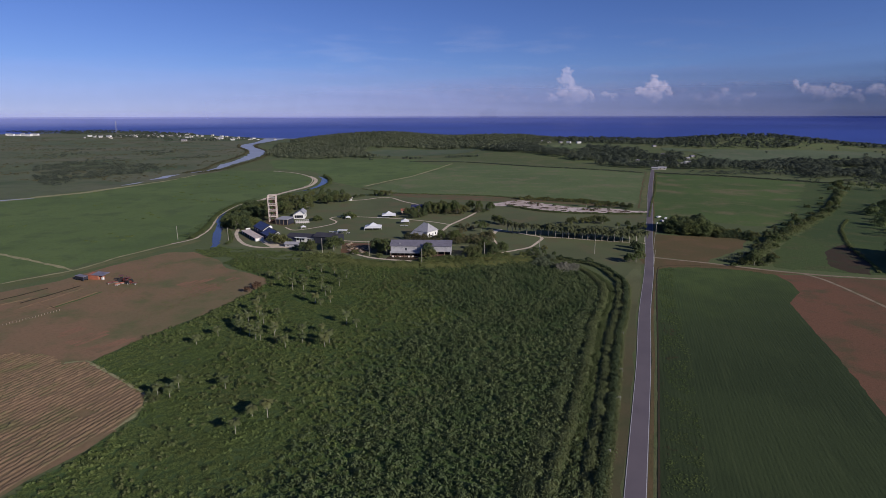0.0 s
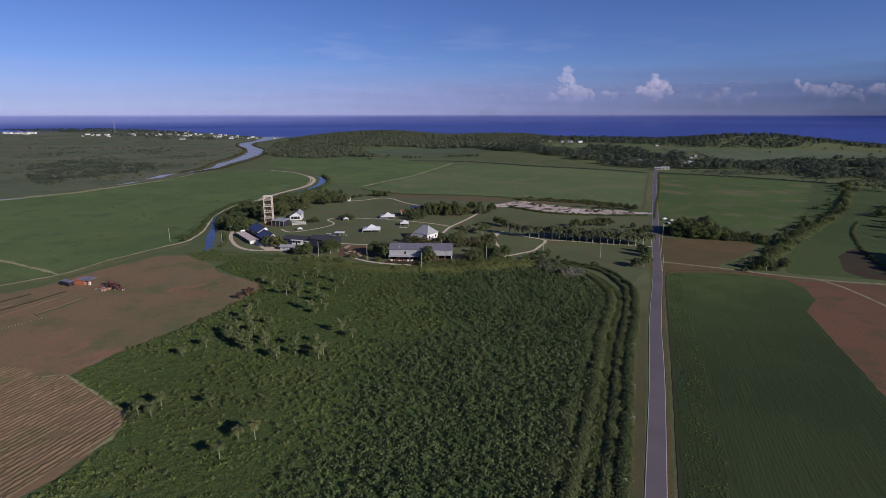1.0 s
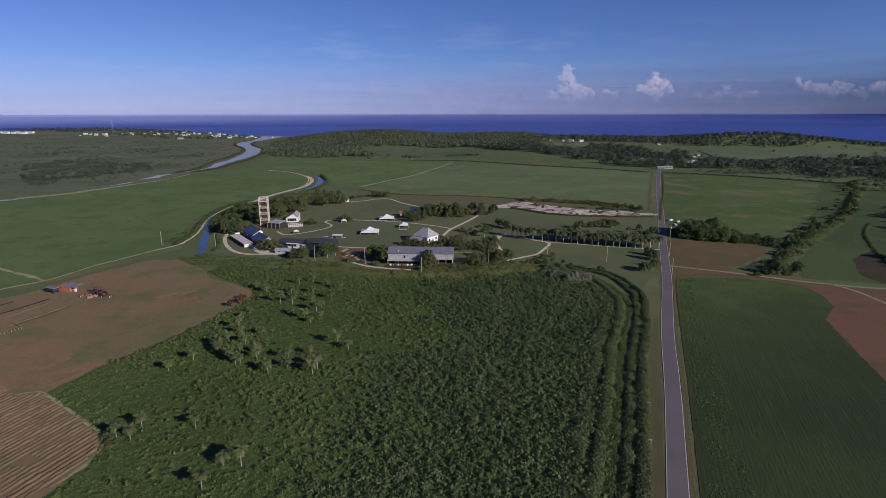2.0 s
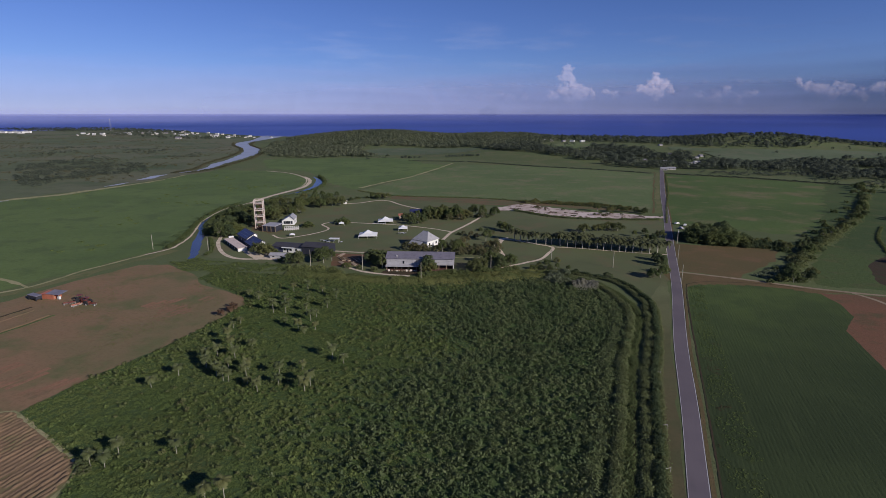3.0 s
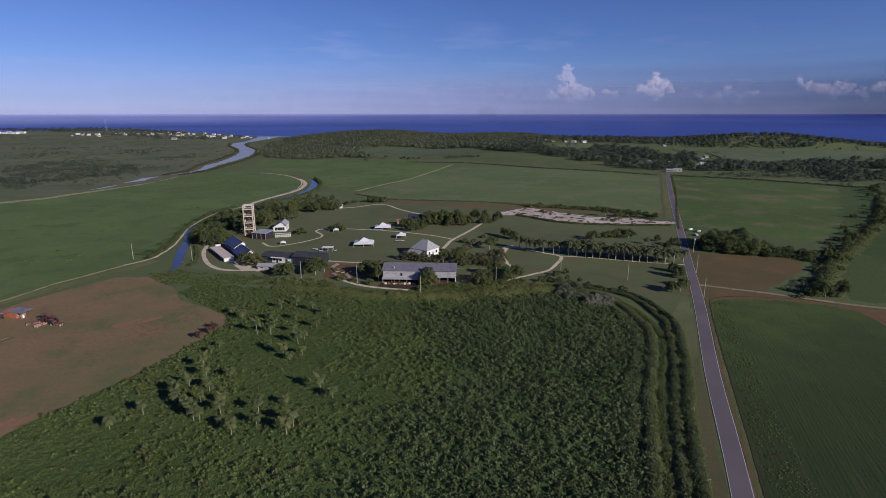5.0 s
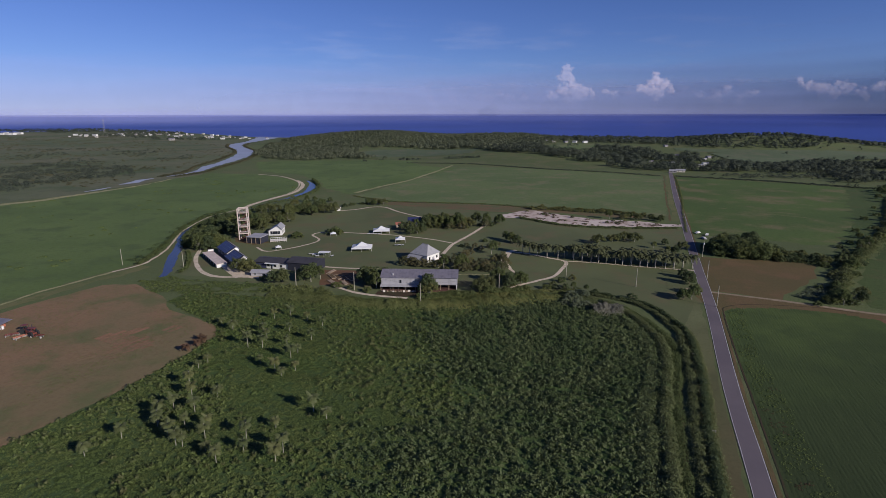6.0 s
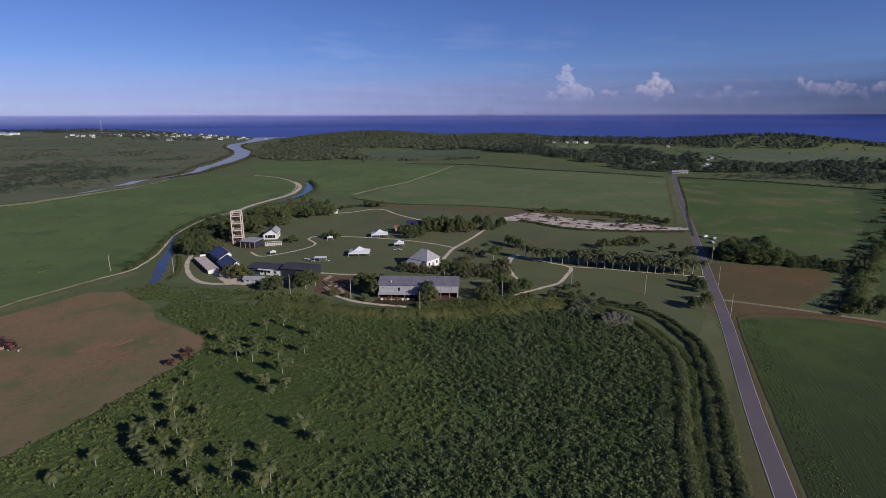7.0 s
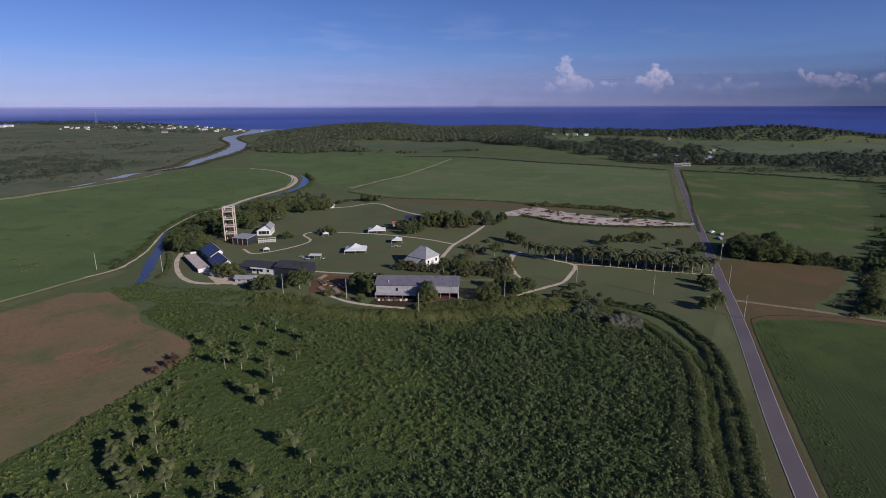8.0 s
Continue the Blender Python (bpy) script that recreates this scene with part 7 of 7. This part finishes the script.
            part("wheel", Shape().tube((px, py - 0.15, 0.5), (px, py + 0.15, 0.5), 0.5, 0.5, 12), "rubber", t)


trailer(-180.6, 254.6, -25)


def tractor(x, y, yaw, paint, label):
    t = thing("tractor", place(x, y, yaw, None, 1.25), label, "tractor", "farm machines in the field")
    part("bonnet", Shape().box(0.2, -0.4, 0.8, 2.1, 0.4, 1.55), paint, t)
    part("seat_deck", Shape().box(-1.3, -0.6, 0.7, 0.2, 0.6, 1.1), paint, t)
    part("canopy", Shape().slab([(-1.3, -0.75, 2.5), (0.3, -0.75, 2.5), (0.3, 0.75, 2.5), (-1.3, 0.75, 2.5)], 0.1), paint, t)
    for px in (-1.2, 0.2):
        for py in (-0.65, 0.65):
            part("canopy_post", Shape().tube((px, py, 1.0), (px, py, 2.45), 0.05), "dark_paint", t)
    for py in (-0.95, 0.95):
        part("rear_wheel", Shape().tube((-0.9, py - 0.22, 0.8), (-0.9, py + 0.22, 0.8), 0.8, 0.8, 14), "rubber", t)
        part("front_wheel", Shape().tube((1.6, py - 0.13, 0.45), (1.6, py + 0.13, 0.45), 0.45, 0.45, 12), "rubber", t)
    part("exhaust", Shape().tube((1.3, 0.2, 1.5), (1.3, 0.2, 2.4), 0.06), "dark_paint", t)


tractor(-158.6, 252.3, 10, "machine_red", "red tractor parked on the bare field")
tractor(-154.6, 249.3, 160, "machine_red", "red tractor parked on the bare field")


def harrow(x, y, yaw, paint):
    t = thing("harrow", place(x, y, yaw), "red steel harrow standing on the bare field", "harrow", "farm machines in the field")
    part("beam", Shape().box(-2.2, -0.1, 0.7, 2.2, 0.1, 0.9).box(-2.2, 0.9, 0.7, 2.2, 1.1, 0.9).box(-0.1, -1.4, 0.7, 0.1, 1.1, 0.92), paint, t)
    for i in range(8):
        part("disc", Shape().tube((-2.0 + i * 0.57, 0.45, 0.42), (-1.94 + i * 0.57, 0.5, 0.42), 0.42, 0.42, 12), "slab", t)
    for i in (-2.0, 2.0):
        part("wheel", Shape().tube((i, -0.7, 0.35), (i + 0.2, -0.7, 0.35), 0.35, 0.35, 10), "slab", t)


harrow(-161.6, 248.8, 30, "machine_red")
harrow(-151.6, 247.8, -10, "machine_red")
harrow(-156.9, 246.9, 60, "orange")

for i in range(26):
    u = i / 25
    px, py = -176.4 + 15.0 * u, 188.4 + 22.6 * u
    p = thing("fence_post", place(px, py, 0), "short pale fence post in the red soil", "fence post", "fence posts in the field")
    part("stake", Shape().tube((0, 0, -0.1), (0, 0, 0.8), 0.09, 0.08, 6), "wood", p)
for a, b, w, m in (((-199.5, 221.5), (-188.4, 241.5), 1.5, "dark_soil"), ((-192.6, 218.6), (-186.1, 227), 1.0, "soil"), ((-185.5, 220.5), (-175.2, 245.2), 1.5, "dark_soil"), ((-181, 214), (-171.8, 241.5), 1.4, "soil"),
                   ((-177.0, 220.7), (-164.6, 213.7), 0.8, "soil"), ((-166.8, 215.6), (-159.3, 236.1), 1.2, "bank"), ((-169, 214), (-161.4, 236), 0.9, "soil")):
    berm("seed_bed", [a, ((a[0] + b[0]) / 2 + 0.4, (a[1] + b[1]) / 2), b], w, 0.14, m, "narrow raised seed bed in the bare field")

# ---- far houses ----
k_house = [cottage(0, 0, 0, 12, 9, 4.5, 6.4, "cream", "tin_light", "pale house in the coastal town", "houses of the town", 3, "house"),
           cottage(0, 0, 0, 16, 10, 6.0, 7.4, "white", "tin_light", "white two-storey house in the coastal town", "houses of the town", 4, "house"),
           cottage(0, 0, 0, 11, 9, 3.4, 5.6, "slab", "tin", "grey house in the coastal town", "houses of the town", 3, "house")]
r = np.random.default_rng(44)
TOWN = [(-1269, 1961), (-1176, 1958), (-1195, 2063), (-1111, 2006), (-1117, 2116), (-1032, 2056), (-1045, 2172), (-924, 2052), (-980, 2010), (-786, 1895), (-693, 1803), (-664, 1802), (-617, 1800), (-860, 1960)]
for x, y in TOWN:
    for j in range(8):
        q = (x + r.normal(-0, 45.7), y + r.normal(-0, 42.6))
        set_scale_copy(k_house[int(r.integers(3))], *q, 0.4 + 0.45 * r.random() ** 2, r.random() * 40 - 20)
for i in range(14):
    set_scale_copy(k_house[1], -1545 - 9.5 * i + r.normal(0, 5), 2080 + r.normal(0, 32), 0.75 + 0.4 * r.random(), r.normal(0, 6))
set_scale_copy(k_house[2], -804, 1688, 1.3, 10)
for x, y in VILLAGE:
    set_scale_copy(k_house[int(r.integers(3))], x, y, 0.55 + 0.2 * r.random(), r.random() * 60 - 30)
for x, y, w in ((309, 800, 9), (322, 806, 11)):
    cottage(x, y, -20, w, 6, 2.8, 4.2, "slab" if w == 9 else "cream", "tin_light", "low roadside house at the end of the straight", "", 2, "house")
drop_kind(k_house)

mast = thing("radio_mast", place(-1338, 2240, 0), "slender lattice radio mast above the town", "mast")
for sx, sy in ((-1, -1), (1, -1), (1, 1), (-1, 1)):
    part("leg", Shape().tube((sx * 3, sy * 3, 0), (sx * 0.7, sy * 0.7, 50), 0.16, 0.1, 5), "tin_light", mast)
br = Shape()
for i in range(14):
    z0, z1 = i * 3.5, (i + 1) * 3.5
    a, b = 3 - 2.3 * z0 / 50, 3 - 2.3 * z1 / 50
    br.tube((-a, -a, z0), (b, -b, z1), 0.07, 0.07, 4).tube((a, -a, z0), (-b, -b, z1), 0.07, 0.07, 4)
part("bracing", br, "tin_light", mast)
part("crossarm", Shape().box(-5, -0.2, 46, 5, 0.2, 46.5), "tin_light", mast)

# low bushes on the far meadows
r = np.random.default_rng(205)
Q = np.stack([330 + 420 * r.random(2600), 540 + 280 * r.random(2600)], 1)
Q = Q[inside(Q, [(335, 770), (400, 712), (470, 640), (620, 560), (720, 560), (720, 650), (560, 770), (440, 805)])]
Q = Q[drift(Q, 0.018, 6.0) > -0.05]
woods("scrub", Q, 2.4, 30, 0.8, "leaf_far_hazed", "low bushes scattered over the far meadow", 205, 0.9)

# surf at the river mouth
ribbon("surf", [(-640, 1925), (-560, 1880), (-460, 1868), (-360, 1920)], 10, 3.2, "canvas", "thin line of white surf at the river mouth", "surf", 10, 2.0)

# ---- clouds ----


def cloud_material(name, colour):
    n = Nodes(name)
    col = n.mix(n.ramp(n.noise(0.008, 4)), colour, tuple(v * 0.94 for v in colour))
    at = n.t.nodes.new("ShaderNodeAttribute")
    at.attribute_name = "cover"
    df = n.t.nodes.new("ShaderNodeBsdfDiffuse")
    n.link(col, df.inputs["Color"])
    tr = n.t.nodes.new("ShaderNodeBsdfTransparent")
    mx = n.t.nodes.new("ShaderNodeMixShader")
    n.link(at.outputs["Fac"], mx.inputs[0])
    n.link(tr.outputs[0], mx.inputs[1])
    n.link(df.outputs[0], mx.inputs[2])
    n.link(mx.outputs[0], n.out.inputs["Surface"])
    return n.m


MAT["cloud"] = cloud_material("cloud", (0.80, 0.68, 0.72))
# tint of the see-through sheets that paint haze over sky and sea
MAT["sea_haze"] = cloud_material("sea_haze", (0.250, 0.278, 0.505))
MAT["haze_cloud"] = cloud_material("thin_cloud", (0.62, 0.64, 0.74))


def cloud_sheet(name, az0, az1, el0, el1, nx, ny, fill, mat, label, far=4650.0, turn=0.0):
    """A billowing sheet of cloud far out over the sea: fill(u, v) gives its density and how far it bulges, in metres."""
    A, E = np.meshgrid(np.linspace(az0, az1, nx), np.linspace(el0, el1, ny))
    D, B = fill(A, E)
    R = far - B + turn * far * np.radians(A - (az0 + az1) / 2)
    V = np.stack([R * np.sin(np.radians(A)), R * np.cos(np.radians(A)), 80 + R * np.tan(np.radians(E))], -1).reshape(-1, 3)
    i = np.arange((ny - 1) * (nx - 1))
    a = (i // (nx - 1)) * nx + i % (nx - 1)
    F = np.stack([a, a + 1, a + nx + 1, a + nx], 1)
    d = D.ravel()
    F = F[(d[F] > 0.002).any(axis=1)]
    me = mesh_from(name, V, F, mat, True)
    at = me.attributes.new("cover", "FLOAT", "POINT")
    at.data.foreach_set("value", d.astype(np.float32))
    return tagged(new(name, me), label, "cloud", "clouds over the sea", "structure")


def heap(seed, puffs, most, small=7):
    """Cumulus: round billows (azimuth, elevation, radius in degrees), each with smaller ones budding from its upper side, frayed by noise and fading towards the base."""
    rr = np.random.default_rng(seed)
    balls = list(puffs)
    for a, e, s in puffs:
        for j in range(small):
            w = radians(rr.uniform(-30, 210))
            balls.append((a + math.cos(w) * s * 0.85, e + math.sin(w) * s * 0.75, s * rr.uniform(0.28, 0.5)))

    def fill(A, E):
        P = np.stack([A.ravel(), E.ravel()], 1)
        n = (drift(P, 2.2, seed) + 0.6 * drift(P, 5.0, seed + 3.0) + 0.35 * drift(P, 11.0, seed + 7.0)).reshape(A.shape)
        wx = (0.5 * drift(P, 1.1, seed + 11.0) + 0.28 * drift(P, 3.0, seed + 13.0)).reshape(A.shape)
        wy = (0.4 * drift(P, 1.1, seed + 17.0) + 0.24 * drift(P, 3.0, seed + 19.0)).reshape(A.shape)
        A, E0 = A + wx, E
        E = E + wy
        near, bulge = np.full_like(A, -9.0), np.zeros_like(A)
        for a, e, s in balls:
            q = 1 - ((A - a) ** 2 + ((E - e) * 1.15) ** 2) / s ** 2
            near = np.maximum(near, q * (0.5 + 0.5 * min(1.0, s / 0.5)))
            bulge = np.maximum(bulge, np.sqrt(np.clip(q, 0, 1)) * s)
        D = sstep(-1.2, 1.0, near + 0.6 * n) ** 1.2
        return most * D * (0.15 + 0.85 * sstep(0.9, 3.0, E0 + 0.35 * n)), (bulge + 0.05 * n) * 22
    return fill


cloud_sheet("cloud", 8.6, 18.6, 0.5, 5.6, 260, 150, heap(1, [(12.1, 4.05, 0.40), (11.9, 3.45, 0.50), (12.3, 2.95, 0.55), (12.6, 2.3, 0.7), (11.7, 2.2, 0.5), (13.6, 1.9, 0.55), (14.5, 1.65, 0.45), (15.9, 1.95, 0.42), (16.6, 1.7, 0.35), (12.9, 1.5, 0.8), (10.8, 1.45, 0.5)], 0.22), "cloud", "tall soft white cumulus cloud over the sea", 4300.0, 0.5)
cloud_sheet("cloud", 17.2, 26.2, 0.5, 5.0, 230, 130, heap(2, [(20.3, 3.35, 0.34), (20.2, 2.75, 0.48), (20.9, 2.3, 0.52), (19.6, 2.1, 0.5), (21.7, 1.9, 0.42), (20.5, 1.75, 0.6)], 0.29), "cloud", "rounded white cumulus cloud over the sea", 4300.0, 0.7)
cloud_sheet("cloud", 25.2, 41.5, 0.5, 4.2, 330, 100, heap(3, [(31.9, 2.5, 0.30), (32.5, 2.15, 0.42), (33.3, 1.85, 0.45), (34.7, 2.15, 0.34), (35.2, 1.8, 0.42), (34.2, 1.45, 0.5), (37.5, 1.9, 0.42), (38.2, 1.5, 0.5), (36.4, 1.35, 0.45), (39.6, 2.0, 0.4)], 0.20), "cloud", "small white cumulus clouds over the sea", 4150.0, 1.0)
cloud_sheet("cloud", 22.4, 30.5, 0.4, 3.2, 160, 60, heap(5, [(24.2, 1.5, 0.38), (26.5, 1.75, 0.36), (28.4, 1.55, 0.36), (25.4, 1.2, 0.4), (27.4, 1.2, 0.4)], 0.15), "cloud", "faint far cumulus puffs low over the sea", 4350.0, 0.8)
cloud_sheet("cloud", -6.0, 9.0, 0.4, 3.2, 240, 60, heap(4, [(5.6, 1.6, 0.35), (6.4, 1.4, 0.4), (3.6, 1.35, 0.4), (1.0, 1.3, 0.35), (8.0, 1.4, 0.4), (-1.2, 1.15, 0.35), (4.6, 1.2, 0.4)], 0.14), "cloud", "faint far cumulus puffs low over the sea", 4400.0)


def bank(A, E):
    """The long faint bank of cloud above the horizon."""
    P = np.stack([A.ravel() * 0.5, E.ravel() * 1.6], 1)
    n1 = (drift(P, 1.3, 12.0) + 0.6 * drift(P, 3.4, 2.0) + 0.3 * drift(P, 8.0, 6.0)).reshape(A.shape)
    D = np.clip(0.35 + 0.75 * n1, 0, 1) * sstep(1.0, 1.9, E) * (1 - sstep(2.3, 3.2 + 0.3 * n1, E)) * sstep(-25, 6, A)
    return 0.22 * D, 25 * n1 * D


cloud_sheet("cloud", -30, 42, 0.9, 3.6, 360, 40, bank, "cloud", "low faint bank of cloud near the horizon", 4720.0)


def wisps(A, E):
    P = np.stack([A.ravel() * 0.16, E.ravel() * 1.1 + A.ravel() * 0.01], 1)
    n1 = drift(P, 0.9, 3.0) + 0.5 * drift(P, 2.3, 8.0) + 0.25 * drift(P, 5.1, 5.0)
    D = np.clip(n1.reshape(A.shape) * 0.8, 0, 1) * sstep(2.4, 4.5, E) * (1 - sstep(6.5, 9.5, E)) * sstep(-25, -8, A) * (1 - sstep(30, 42, A))
    return 0.16 * D, 10 * D


cloud_sheet("cloud", -43, 43, 2.2, 13.0, 200, 90, wisps, "haze_cloud", "thin high streaks of cloud", 4760.0)


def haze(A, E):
    """Cover of a lavender sheet whose colour stands in for horizon haze, reaching a little higher over the town."""
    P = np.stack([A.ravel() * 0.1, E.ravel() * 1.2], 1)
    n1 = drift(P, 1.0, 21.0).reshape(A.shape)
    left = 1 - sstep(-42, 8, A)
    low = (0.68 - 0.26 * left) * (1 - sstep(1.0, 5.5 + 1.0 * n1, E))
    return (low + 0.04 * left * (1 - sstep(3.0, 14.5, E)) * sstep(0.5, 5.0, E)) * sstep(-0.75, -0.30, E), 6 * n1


cloud_sheet("cloud", -48, 48, -0.8, 15.0, 160, 110, haze, "sea_haze", "see-through lavender sheet tinted as haze along the horizon", 4600.0)


def sea_haze_cover(A, E):
    """Cover of a sheet whose colour stands in for haze over the far water, thicker towards the town."""
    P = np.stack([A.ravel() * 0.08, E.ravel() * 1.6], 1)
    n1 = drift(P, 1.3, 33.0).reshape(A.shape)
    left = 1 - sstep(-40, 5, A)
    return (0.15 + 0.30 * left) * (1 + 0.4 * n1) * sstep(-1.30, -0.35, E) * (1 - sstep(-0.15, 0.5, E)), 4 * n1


cloud_sheet("cloud", -48, 48, -1.4, 0.6, 120, 40, sea_haze_cover, "sea_haze", "see-through sheet tinted as haze before the far sea", 2980.0)
